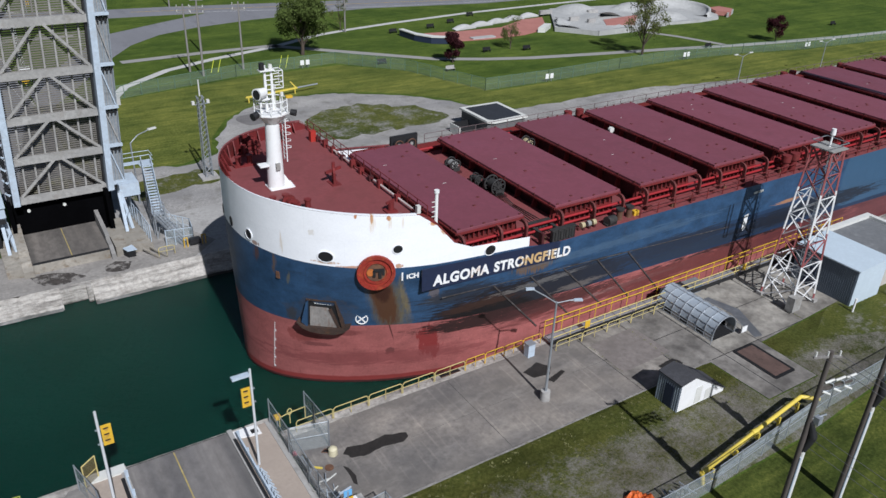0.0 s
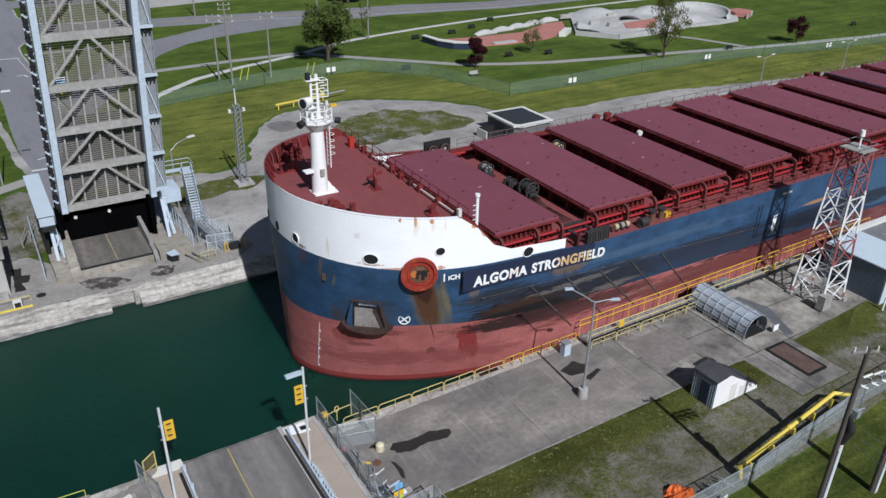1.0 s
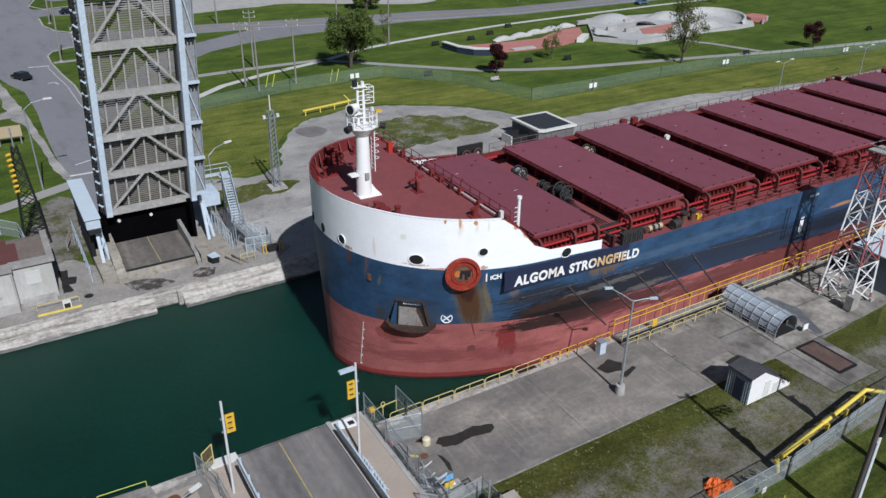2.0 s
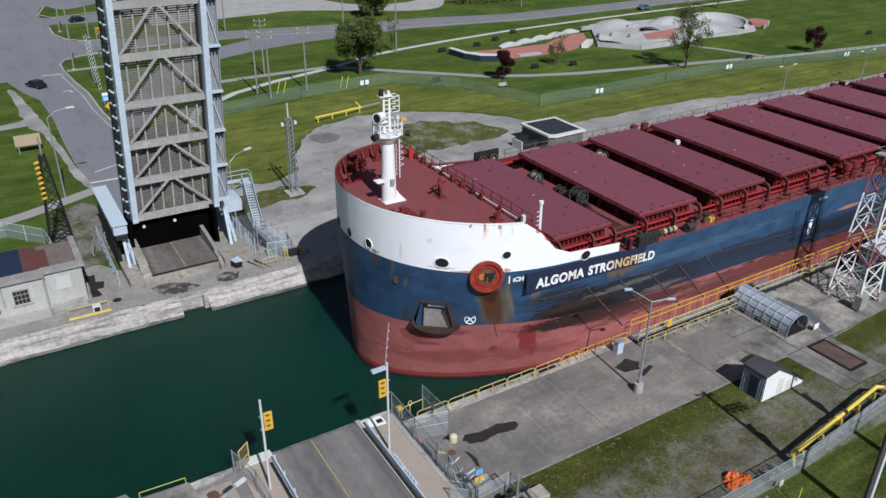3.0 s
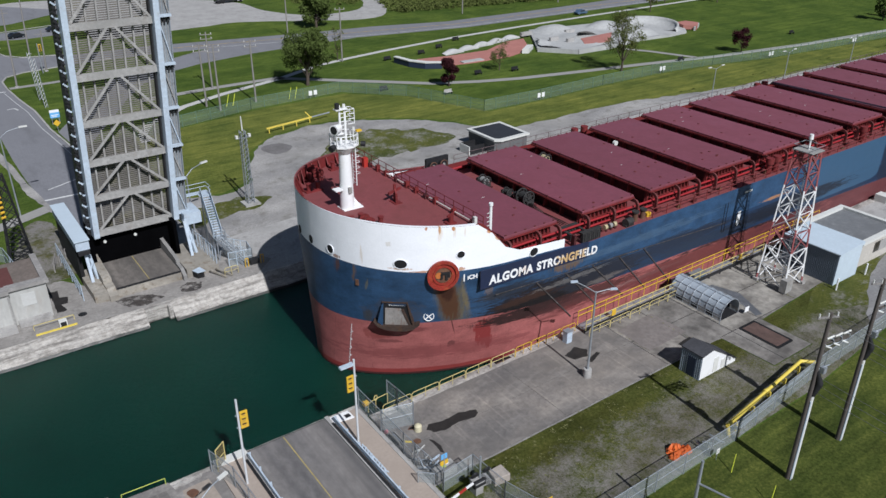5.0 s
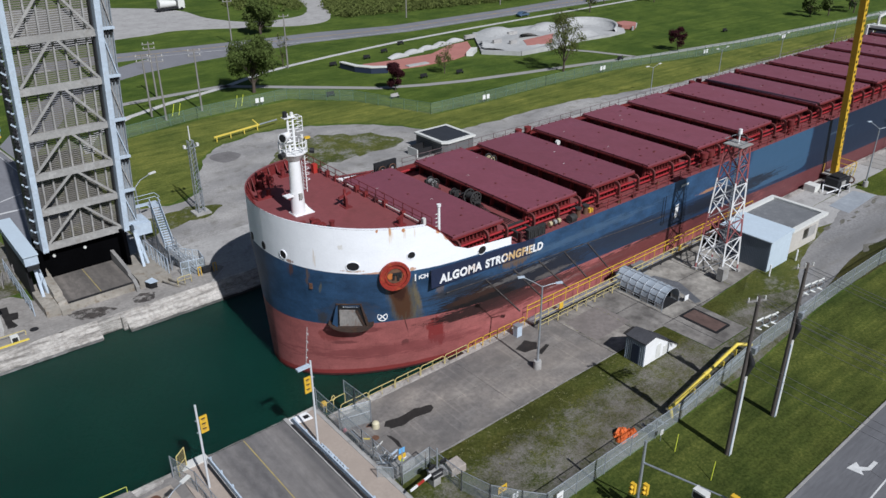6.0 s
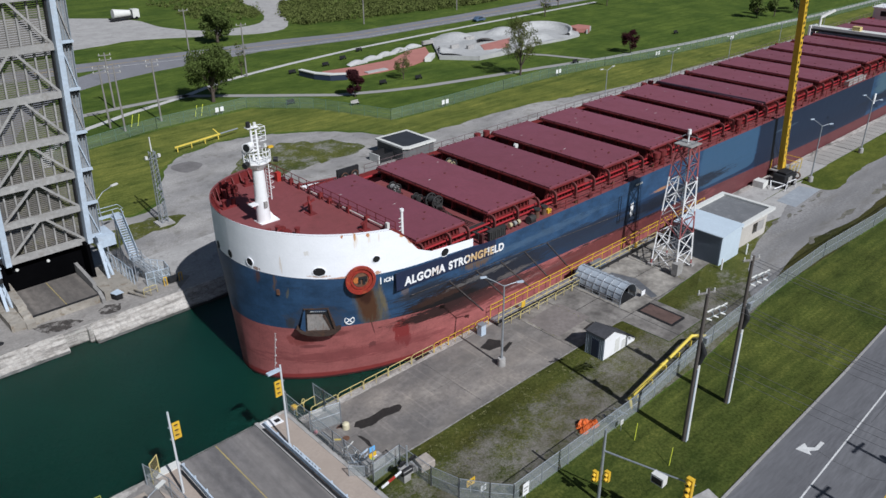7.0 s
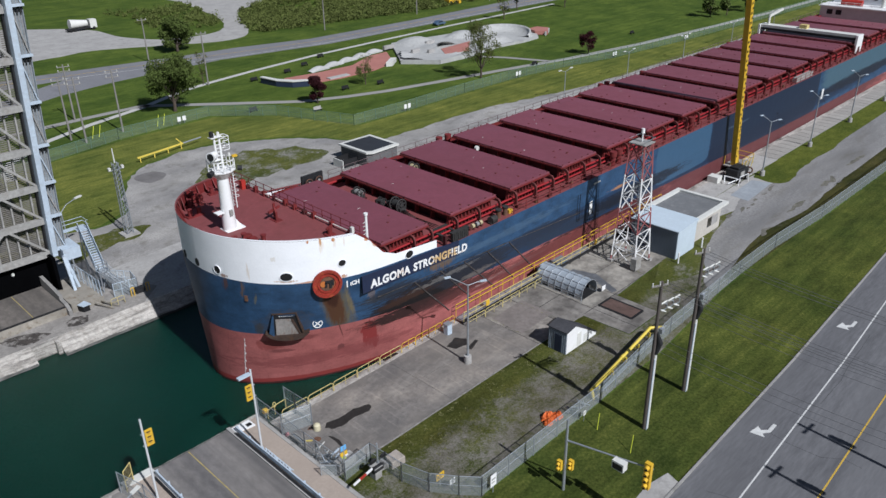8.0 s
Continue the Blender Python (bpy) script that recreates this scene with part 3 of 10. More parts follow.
# ---- building tools ----
class Build:
    """Collects plain solids into one mesh."""

    def __init__(self):
        self.v, self.f, self.s = [], [], []

    def add(self, verts, faces, smooth=False):
        k = len(self.v)
        self.v += [tuple(p) for p in verts]
        self.f += [tuple(i + k for i in f) for f in faces]
        self.s += [smooth] * len(faces)
        return self

    def box(self, x0, y0, z0, x1, y1, z1):
        return self.add([(x0, y0, z0), (x1, y0, z0), (x1, y1, z0), (x0, y1, z0), (x0, y0, z1), (x1, y0, z1), (x1, y1, z1), (x0, y1, z1)],
                        [(0, 3, 2, 1), (4, 5, 6, 7), (0, 1, 5, 4), (1, 2, 6, 5), (2, 3, 7, 6), (3, 0, 4, 7)])

    def slab(self, pts, z0, z1):
        """A prism over a plan outline, counter-clockwise."""
        n = len(pts)
        area = sum(pts[i][0] * pts[(i + 1) % n][1] - pts[(i + 1) % n][0] * pts[i][1] for i in range(n))
        pts = pts if area > 0 else pts[::-1]
        vs = [(x, y, z0) for x, y in pts] + [(x, y, z1) for x, y in pts]
        return self.add(vs, [tuple(range(n - 1, -1, -1)), tuple(range(n, 2 * n))] + [(i, (i + 1) % n, (i + 1) % n + n, i + n) for i in range(n)])

    def beam(self, p, q, w, h=None):
        """A bar of square or w x h section from p to q."""
        h = h or w
        p, q = Vector(p), Vector(q)
        d = (q - p).normalized()
        side = d.cross(Vector((0, 0, 1)))
        side = side.normalized() if side.length > 1e-3 else Vector((1, 0, 0))
        up = side.cross(d)
        a, b = side * w / 2, up * h / 2
        vs = [p - a - b, p + a - b, p + a + b, p - a + b, q - a - b, q + a - b, q + a + b, q - a + b]
        return self.add(vs, [(0, 1, 2, 3), (7, 6, 5, 4), (0, 4, 5, 1), (1, 5, 6, 2), (2, 6, 7, 3), (3, 7, 4, 0)])

    def tube(self, p, q, r, r2=None, n=8):
        r2 = r if r2 is None else r2
        p, q = Vector(p), Vector(q)
        d = (q - p).normalized()
        side = d.cross(Vector((0, 0, 1)))
        side = side.normalized() if side.length > 1e-3 else Vector((1, 0, 0))
        up = side.cross(d)
        ring = [(math.cos(2 * math.pi * i / n), math.sin(2 * math.pi * i / n)) for i in range(n)]
        vs = [p + side * c * r + up * s * r for c, s in ring] + [q + side * c * r2 + up * s * r2 for c, s in ring]
        k = len(self.v)
        self.add(vs, [(i, (i + 1) % n, (i + 1) % n + n, i + n) for i in range(n)], True)
        self.v += [tuple(v) for v in vs]
        self.f += [tuple(k + 2 * n + i for i in range(n - 1, -1, -1)), tuple(k + 3 * n + i for i in range(n))]
        self.s += [False, False]
        return self

    def line(self, pts, r, n=6):
        for a, b in zip(pts, pts[1:]):
            self.tube(a, b, r, n=n)
        return self

    def strand(self, pts, r):
        """One thin continuous bar of square section through the points."""
        k, m = len(self.v), len(pts)
        for p in pts:
            self.v += [(p[0], p[1] - r, p[2]), (p[0], p[1], p[2] + r), (p[0], p[1] + r, p[2]), (p[0], p[1], p[2] - r)]
        for i in range(m - 1):
            for j in range(4):
                a, b = k + 4 * i + j, k + 4 * i + (j + 1) % 4
                self.f.append((a, b, b + 4, a + 4))
                self.s.append(True)
        return self

    def ring(self, c, axis, r, t, n=20):
        """A torus round axis."""
        axis = Vector(axis).normalized()
        u = axis.orthogonal().normalized()
        w = axis.cross(u)
        pts = [Vector(c) + u * r * math.cos(2 * math.pi * i / n) + w * r * math.sin(2 * math.pi * i / n) for i in range(n + 1)]
        return self.line(pts, t, 6)

    def mesh(self, name, material):
        me = bpy.data.meshes.new(name)
        me.from_pydata(self.v, [], self.f)
        me.polygons.foreach_set("use_smooth", self.s)
        for one in material if isinstance(material, (list, tuple)) else [material]:
            me.materials.append(one)
        me.update()
        return me


def part(name, b, material, parent, label="", loc=None):
    ob = new(name, b.mesh(name, material) if isinstance(b, Build) else b)
    ob.parent = parent
    if loc:
        ob.location = loc
    return tagged(ob, label)


def thing(name, loc, label, category, group="", rz=0.0):
    e = new(name)
    e.empty_display_size = 0.3
    e.location = loc
    e.rotation_euler = (0, 0, radians(rz))
    return tagged(e, label, category, group)


def setting(name, b, material, label, category, kind="structure"):
    return tagged(new(name, b.mesh(name, material)), label, category, kind=kind)


def bevel(ob, w, n=2):
    m = ob.modifiers.new("bevel", "BEVEL")
    m.width, m.segments, m.limit_method = w, n, "ANGLE"
    return ob


# ---- ground, canal, roads ----
NEAR, FAR, WATER_Z = -12.1, 15.9, -1.6
ground = Build()
R = 4000
ground.add([(-R, -R, 0), (R, -R, 0), (R, NEAR, 0), (-R, NEAR, 0), (-R, FAR + 1.7, 0), (R, FAR + 1.7, 0), (R, R, 0), (-R, R, 0)], [(0, 1, 2, 3), (4, 5, 6, 7)])
setting("ground", ground, PARK, "mown green grass over flat land", "grass")
setting("water", Build().add([(-R, NEAR - 1, WATER_Z), (R, NEAR - 1, WATER_Z), (R, FAR + 1, WATER_Z), (-R, FAR + 1, WATER_Z)], [(0, 1, 2, 3)]), WATER,
        "dark green canal water with faint ripples", "water")


def smooth_ring(pts, n=5, jitter=0.0, seed=3.0):
    """A closed outline rounded through its points, with a slightly ragged edge."""
    out, m = [], len(pts)
    for i in range(m):
        p0, p1, p2, p3 = (Vector(pts[(i + k - 1) % m]) for k in range(4))
        for k in range(n):
            t = k / n
            q = 0.5 * (2 * p1 + (p2 - p0) * t + (2 * p0 - 5 * p1 + 4 * p2 - p3) * t * t + (3 * p1 - p0 - 3 * p2 + p3) * t ** 3)
            w = Vector((q.x * 0.45, q.y * 0.45, seed))
            out.append((q.x + jitter * noise.noise(w), q.y + jitter * noise.noise(w + Vector((9, 4, 0)))))
    return out


def strip(name, pts, z, material, label, category, thick=0.3, rounded=None):
    if rounded is not None:
        pts = smooth_ring(pts, 6, rounded)
    return setting(name, Build().slab(pts, -thick, z), material, label, category)


# lock walls: rough cast faces in lifts with a worn coping
def lock_wall(name, y, side, x0, x1, label, ragged, batter=0.0):
    rnd = random.Random(5)
    b = Build()
    nx = min(int((x1 - x0) / 0.55), 420)
    zs = [-4.5, -2.3, -1.9, -1.65, -1.4, -1.15, -0.95, -0.75, -0.55, -0.4, -0.25, -0.1, 0.03]
    vs, fs = [], []
    for i in range(nx + 1):
        x = x0 + (x1 - x0) * i / nx
        for j, z in enumerate(zs):
            dent = ragged * (noise.noise(Vector((x * 0.35, z * 0.9, 3.0))) + 0.5 * noise.noise(Vector((x * 1.1, z * 3.0, 8.0))) - 0.15) - (0.12 if j == len(zs) - 1 else 0) * ragged
            slope = batter * (min(max((z + 1.9) / 1.93, 0.0), 1.0) - 0.28)
            vs.append((x, y + side * (slope - dent * 0.5), z))
        vs.append((x, y + side * 1.75, 0.03))
        vs.append((x, y + side * 1.75, -4.5))
    m = len(zs) + 2
    for i in range(nx):
        for j in range(m - 1):
            a = i * m + j
            q = (a, a + m, a + m + 1, a + 1)
            fs.append(q if side > 0 else q[::-1])
    fs += [tuple(range(m)), tuple(range(nx * m, nx * m + m))[::-1]]
    b.add(vs, fs)
    return setting(name, b, WALL_CONCRETE, label, "canal wall")


lock_wall("wall_north", FAR, 1, -260, -15.0, "weathered pale concrete lock wall with flaked face", 0.7, 1.8)
lock_wall("wall_north_lock", FAR - 0.3, 1, -12.2, 420, "weathered pale concrete lock wall", 0.4, 2.0)
lock_wall("wall_south", NEAR, -1, -4.5, 420, "concrete lock wall beside the apron", 0.15)
lock_wall("wall_south_bridge", -10.2, -1, -260, -4.5, "concrete abutment under the lowered road bridge", 0.15)
setting("wall_recess", Build().box(-15.0, FAR + 0.75, -4.5, -12.2, FAR + 1.9, 0.02), WALL_CONCRETE, "recessed gate slot in the lock wall", "canal wall")
b = Build()
for x in (-12.5,):
    b.box(x - 0.22, FAR + 0.1, -4.5, x + 0.22, FAR + 1.3, 0.0)
setting("trim_slot", b, WALL_CONCRETE, "raised concrete ribs at the gate slot", "canal wall")

# south side
APRON = [(-4.6, NEAR - 1.0), (64, NEAR - 1.0), (64, -18.6), (51.5, -18.8), (51.2, -21.6), (37.2, -22.5), (37.2, -28.1), (30.9, -28.1), (30.7, -22.3), (28.8, -22.1), (0.3, -22.2), (-4.6, -22.3)]
apron = strip("pavement_apron", APRON, 0.034, DARK, "stained grey concrete apron", "pavement")


def clip(poly, axis, value, keep_above):
    """The part of a plan outline on one side of a line."""
    out = []
    for (p, q) in zip(poly, poly[1:] + poly[:1]):
        a, c = (p[axis] - value) * (1 if keep_above else -1), (q[axis] - value) * (1 if keep_above else -1)
        if a >= 0:
            out.append(p)
        if a * c < 0:
            u = a / (a - c)
            out.append((p[0] + (q[0] - p[0]) * u, p[1] + (q[1] - p[1]) * u))
    return out


BROWN_SLAB = mat("brown_slab", (0.265, 0.245, 0.225), 0.9, var=0.3, grain=2, big=0.3, stain=(0.16, 0.145, 0.13), stain_amt=0.6, bump=0.25)
TAN_SLAB = mat("tan_grey_slab", (0.215, 0.203, 0.19), 0.9, var=0.25, grain=2, big=0.25, stain=(0.14, 0.13, 0.12), stain_amt=0.6, bump=0.25)
LIGHT_SLAB = mat("light_slab", (0.3, 0.285, 0.26), 0.9, var=0.22, grain=2, big=0.25, stain=(0.2, 0.185, 0.165), stain_amt=0.6, bump=0.2)
for m, k in ((BROWN_SLAB, 0.4), (TAN_SLAB, 0.34), (LIGHT_SLAB, 0.3)):
    tone(m, k, (0.6, 0.585, 0.57), (1.18, 1.16, 1.12), (1, 1, 1), 7, (0.36, 0.6))
    tone(m, 1.3, (0.8, 0.79, 0.78), (1.06, 1.06, 1.05), (1, 1, 1), 6, (0.38, 0.56))
SLAB_X = (-4.7, 9.5, 22.7, 27.85, 32.7, 37.22, 44.0, 51.3, 57.6, 64.1)
SLAB_MAT = (CONCRETE, CONCRETE, BROWN_SLAB, TAN_SLAB, LIGHT_SLAB, LIGHT_SLAB, LIGHT_SLAB, BROWN_SLAB, LIGHT_SLAB)
for i, (x0, x1) in enumerate(zip(SLAB_X, SLAB_X[1:])):
    for y0, y1 in ((-28.2, -22.12), (-22.12, -17.5), (-17.5, NEAR - 0.9)):
        gap = 0.04 if i > 1 else 0.012
        poly = clip(clip(clip(clip(APRON, 0, x0 + gap, True), 0, x1 - gap, False), 1, y0 + gap, True), 1, y1 - gap, False)
        if len(poly) > 2:
            part("slab", Build().slab(poly, 0.02, 0.05), TAN_SLAB if y1 < -22 else SLAB_MAT[i], apron)
strip("pavement_yard", [(-6.0, -22.0), (0.3, -22.0), (28.7, -22.0), (30.6, -22.1), (30.8, -28.2), (37.3, -28.2), (37.3, -22.6), (51.2, -21.8), (70, -21), (90, -22), (90, -29.8), (47, -30.8), (30, -32.3), (2, -32.4), (-1.6, -30)], 0.02, SOUTH_YARD, "thin grass and bare gravel in the yard", "yard")
strip("ground_gate_corner", [(-4.6, -22.3), (-1.0, -22.3), (2.4, -32.6), (-4.6, -34)], 0.026, SOUTH_YARD, "bare gravel and thin grass by the barrier", "yard")
strip("ground_yard_east", [(43, -24), (51, -21), (51.3, -18.9), (64, -18.7), (70, -20.5), (66, -24), (50, -27)], 0.03, YARD, "thin grass between the hut and the apron", "yard", rounded=0.8)
strip("ground_mud", [(50, -27.5), (64, -26.6), (78, -27.6), (95, -27), (120, -27), (420, -26.8), (420, -32.2), (120, -32.2), (76, -31.4), (50, -30.6)], 0.038, grass_mat("muddy_verge", (0.03, 0.032, 0.012), (0.06, 0.06, 0.022), (0.1, 0.095, 0.04), 0.4, 0.8, (0.15, 0.135, 0.11), 0.08), "muddy rutted strip along the fence", "yard")
TRACK = tone(mat("worn_track", (0.25, 0.245, 0.24), 0.95, var=0.36, grain=3, big=0.12, stain=(0.13, 0.122, 0.105), stain_amt=0.7, bump=0.6, stretch=(0.3, 1.2, 1), grain_stretch=(1, 1, 1)), 0.3, (0.85, 0.85, 0.85), (1.12, 1.11, 1.1), (0.12, 1, 1), 3)
strip("pavement_gravel", [(46, -30.0), (52, -26), (58, -23.5), (70, -21), (77, -19.8), (85, -20.9), (108, -20.7), (147, -20.3), (420, -20), (420, -27.8), (120, -28.2), (95, -28), (78, -28.8), (64, -27.6)], 0.045, TRACK, "grey gravel service track with worn patches", "gravel", rounded=0.35)
strip("ground_lock_grass", [(85.2, -18.2), (86.6, -17.0), (100, -16.8), (420, -16.7), (420, -20.6), (147, -20.8), (108, -21.2), (95, -21.3), (90, -22.0), (86.3, -22.2), (84.8, -20.9)], 0.056, YARD_GREEN, "bright grass strip with bare spots beside the track", "grass", rounded=0.5)
DIRT = mat("dark_dirt", (0.165, 0.155, 0.13), 0.95, var=0.45, grain=3, big=0.7, stain=(0.07, 0.075, 0.03), stain_amt=0.9, bump=0.5)
strip("trim_apron_edge", [(-4.5, -22.32), (10, -22.3), (28.7, -22.22), (28.7, -22.1), (10, -22.16), (-4.5, -22.2)], 0.056, mat("chipped_edge", (0.27, 0.255, 0.235), 0.92, var=0.4, grain=3, big=0.8, stain=(0.15, 0.14, 0.12), stain_amt=0.8), "pale chipped edge of the concrete apron", "pavement", rounded=0.12)
rnd = random.Random(14)
for x, y, w, d in ((67.8, -21.4, 1.1, 0.5), (71.2, -21.7, 0.9, 0.45), (72.3, -22.5, 0.5, 0.22), (74.2, -22.0, 0.7, 0.18), (76.3, -21.8, 0.6, 0.2), (79.5, -21.7, 0.9, 0.16), (82.5, -21.6, 1.2, 0.2), (66.5, -27.6, 2.4, 0.5), (78, -27.3, 3.2, 0.6), (91, -26.8, 3.5, 0.5), (105, -26.6, 4, 0.5)):
    ring = [(x + w * math.cos(a) * rnd.uniform(0.6, 1.2), y + d * math.sin(a) * rnd.uniform(0.6, 1.2)) for a in (2 * math.pi * k / 9 for k in range(9))]
    strip("ground_dirt_patch", ring, 0.0505, DIRT, "dark dirt patch with sparse grass on the track", "dirt", rounded=0.7)
for k in range(9):
    x, y = 14 + 9.5 * k + rnd.uniform(-2, 2), -43.8 - rnd.uniform(0, 1.5)
    pts = [(x + rnd.uniform(-0.5, 0.5) + 0.25 * i, y - 1.5 * i, 0.0565) for i in range(7)]
    if k % 3 == 2:
        pts = [(x + 2.6 * i, y - 3.2 + 0.12 * i + rnd.uniform(-0.15, 0.15), 0.0565) for i in range(7)]
    CRACK = mat("road_crack", (0.06, 0.06, 0.063), 0.8, var=0.3, grain=3, big=0.5)
    b = Build()
    for p, q in zip(pts, pts[1:]):
        b.beam(p, q, 0.04, 0.006)
    setting("trim_crack", b, CRACK, "thin dark sealed crack in the asphalt", "crack")
strip("pavement_upper", [(64, NEAR - 1.0), (96, NEAR - 1.0), (96, -19.5), (90, -21.6), (75, -22.2), (64, -20)], 0.04, PALE_CONCRETE, "pale worn concrete and gravel beside the lock", "pavement")
strip("ground_verge", [(-10, -32.6), (30, -32.5), (47, -31), (62, -30.9), (76, -31.7), (120, -32.4), (420, -32.4), (420, -37.5), (73, -41.6), (38, -42.9), (12, -43.2), (-2, -44.5), (-10, -46)], 0.03, GRASS, "mown grass verge with mower stripes", "grass")
KERB_GREY = mat("kerb_grey", (0.33, 0.32, 0.3), 0.9, var=0.25, grain=3, big=0.3, stain=(0.13, 0.125, 0.11), stain_amt=0.7)
ROAD_S = [(-14, -64), (-14, -46.5), (0, -44.6), (12, -43.5), (38, -43.05), (73, -41.9), (420, -36.5), (420, -56.5), (73, -61.5), (12, -63)]
strip("road", ROAD_S, 0.055, ASPHALT, "grey asphalt road with painted lines", "road", 0.4)
b = Build()
for (x0, y0), (x1, y1) in zip(ROAD_S[1:6], ROAD_S[2:7]):
    b.beam((x0, y0 + 0.12, 0.06), (x1, y1 + 0.12, 0.06), 0.2, 0.22)
setting("trim_kerb", b, KERB_GREY, "pale concrete kerb along the road", "kerb")


def road_line(name, pts, w, material, label):
    b = Build()
    for (x0, y0), (x1, y1) in zip(pts, pts[1:]):
        b.beam((x0, y0, 0.056), (x1, y1, 0.056), w, 0.012)
    return setting(name, b, material, label, "road marking")


LINE_WHITE = mat("road_white", (0.62, 0.62, 0.6), 0.8, var=0.2, grain=6, big=0.8, stain=(0.3, 0.3, 0.3), stain_amt=0.4)
LINE_YELLOW = mat("road_yellow", (0.55, 0.36, 0.05), 0.8, var=0.2, grain=6, big=0.8)
road_line("trim_white_line", [(6, -48.3), (15.7, -47.6), (41.4, -46.7), (60, -45.7), (420, -40.5)], 0.13, LINE_WHITE, "white lane line on the road")
road_line("trim_yellow_line", [(6, -52.4), (21.4, -52.05), (39.4, -51.6), (420, -46.2)], 0.13, LINE_YELLOW, "yellow centre line on the road")


def turn_arrow(x, y, rz):
    b = Build()
    pts = [(2.1, -0.62), (0.45, -0.62), (-0.35, -0.05), (-0.8, -0.5), (-1.1, 1.1), (0.55, 0.85), (0.1, 0.34), (0.65, -0.22), (2.1, -0.22)]
    b.slab(pts, 0.0, 0.012)
    ob = setting("trim_arrow", b, LINE_WHITE, "white turn arrow painted on the road", "road marking")
    ob.location, ob.rotation_euler, ob.scale = (x, y, 0.056), (0, 0, radians(rz)), (0.8, 0.8, 1)
    return ob


turn_arrow(25.1, -45.5, 0)
turn_arrow(48.4, -44.6, 0)
strip("pavement_corner", [(4, -44.6), (9, -43.6), (14.2, -43.2), (14.6, -42.0), (12.2, -41.5), (9, -41.7), (5, -42.6)], 0.08, PALE_CONCRETE, "pale concrete corner pad", "pavement")

# slatted wharf walkway beyond the crane
walkway = setting("pavement_walkway", Build().box(96, -16.6, -0.3, 420, NEAR - 1.2, 0.03), DARK, "dark base under the slab walkway", "walkway")

# north side
strip("pavement_quay_north", [(-6.4, FAR + 1.45), (420, FAR + 1.45), (420, 29), (200, 33), (95, 36), (60, 33), (25, 31), (10, 29.5), (-6.4, 28)], 0.04, PALE_CONCRETE, "pale concrete quay beside the lock", "pavement")
strip("pavement_track_north", [(-6, 27), (10, 27.5), (26, 29), (40, 30), (52, 31), (94, 33), (194, 29), (420, 24), (420, 30), (194, 34.5), (140, 36), (115, 37), (104, 38.6), (95, 40.4), (87, 41.8), (72, 42.2), (60, 42.3), (54, 45.2), (50, 51.5), (45, 57), (40, 60.5), (34, 63.4), (27, 63.8), (20, 61.5), (15, 57), (11, 50), (9, 44.5), (4, 42.3), (-1.2, 43.8), (-6, 44)], 0.03, GRAVEL, "grey gravel turning loop and service track", "gravel", rounded=0.9)
strip("ground_island", [(24, 50), (27, 53.2), (33, 56), (38.5, 54.6), (43, 51.2), (46.5, 46.5), (45, 43), (36, 42.2), (28, 42), (24.5, 44.0), (22, 46.5)], 0.05, grass_mat("island_turf", (0.045, 0.056, 0.016), (0.09, 0.105, 0.03), (0.16, 0.16, 0.06), 0.0, 1, (0.33, 0.318, 0.3), 0.13), "patchy grass island in the gravel loop", "grass", rounded=1.8)
strip("pavement_dark_gravel", [(16.1, 57.0), (18, 58.6), (20.4, 58.0), (21.0, 56.0), (19.2, 53.8), (17, 53.9)], 0.045, mat("dark_gravel", (0.17, 0.16, 0.155), 0.95, var=0.35, grain=6, big=0.3, bump=0.6), "darker gravel patch in the loop", "gravel", rounded=0.5)
strip("ground_slope", [(-4, 44.6), (4, 43), (8.4, 45.2), (10.4, 51), (14.4, 57.7), (19.6, 62.4), (27, 64.8), (34.5, 64.3), (40.7, 61.4), (46, 57.8), (51, 52.3), (54, 46), (60, 42), (72, 41.8), (87, 41.4), (95, 40), (104, 38.2), (115, 36.6), (140, 35.5), (194, 34), (420, 29), (420, 36), (190, 44.5), (145, 48), (128, 51.6), (111, 53.4), (93, 53.4), (74, 52.6), (61, 52.6), (54, 70), (44, 79.6), (24, 78.8), (-2, 74)], 0.02, ROUGH_GRASS, "sunlit rough grass slope with mower stripes", "grass")
strip("ground_patch", [(-4, 34.0), (1.6, 34.7), (6.8, 35.6), (9.2, 37.6), (5, 40), (0, 39.6), (-4, 39)], 0.05, YARD, "scrubby grass beside the mast", "grass", rounded=0.9)
# roads and paths beyond
strip("road_far", [(1, 137), (13, 138.5), (34, 136.4), (60, 130.5), (77, 126.6), (108, 121.5), (151, 121.5), (209, 121), (420, 119), (420, 131), (209, 134), (151, 131.5), (108, 132), (85, 138), (70, 139.6), (53, 142.5), (29, 147), (3.5, 149.8)], 0.03, DARK_ASPHALT, "grey asphalt road beyond the park", "road")
strip("road_branch", [(-8.6, 72), (0, 88), (6.4, 100.6), (12.7, 110.7), (20, 117.6), (29, 121.6), (43, 124.8), (59, 126.2), (74, 126.8), (60, 131.5), (36, 136), (31, 133.6), (23, 129.3), (11, 122.5), (2, 108), (-9.4, 86)], 0.036, DARK_ASPHALT, "grey asphalt side road", "road")
strip("road_bridge", [(-80, 118), (-23, 118.7), (-21, 109), (-18.8, 101.6), (-18.2, 88), (-18.4, 75), (-18.3, 64), (-17.9, 55), (-17.4, 48), (-17.0, 31), (-7.2, 31), (-8.4, 55), (-9.6, 79), (-10.3, 88), (-10.4, 102), (-11.4, 112), (-12, 122.5), (-11.9, 129), (-10.5, 133), (-6.6, 135.6), (1.2, 137), (3.6, 150), (15, 190), (20, 215), (-10, 250), (-80, 250)], 0.042, DARK_ASPHALT, "wide pale asphalt road leading to the raised bridge", "road")
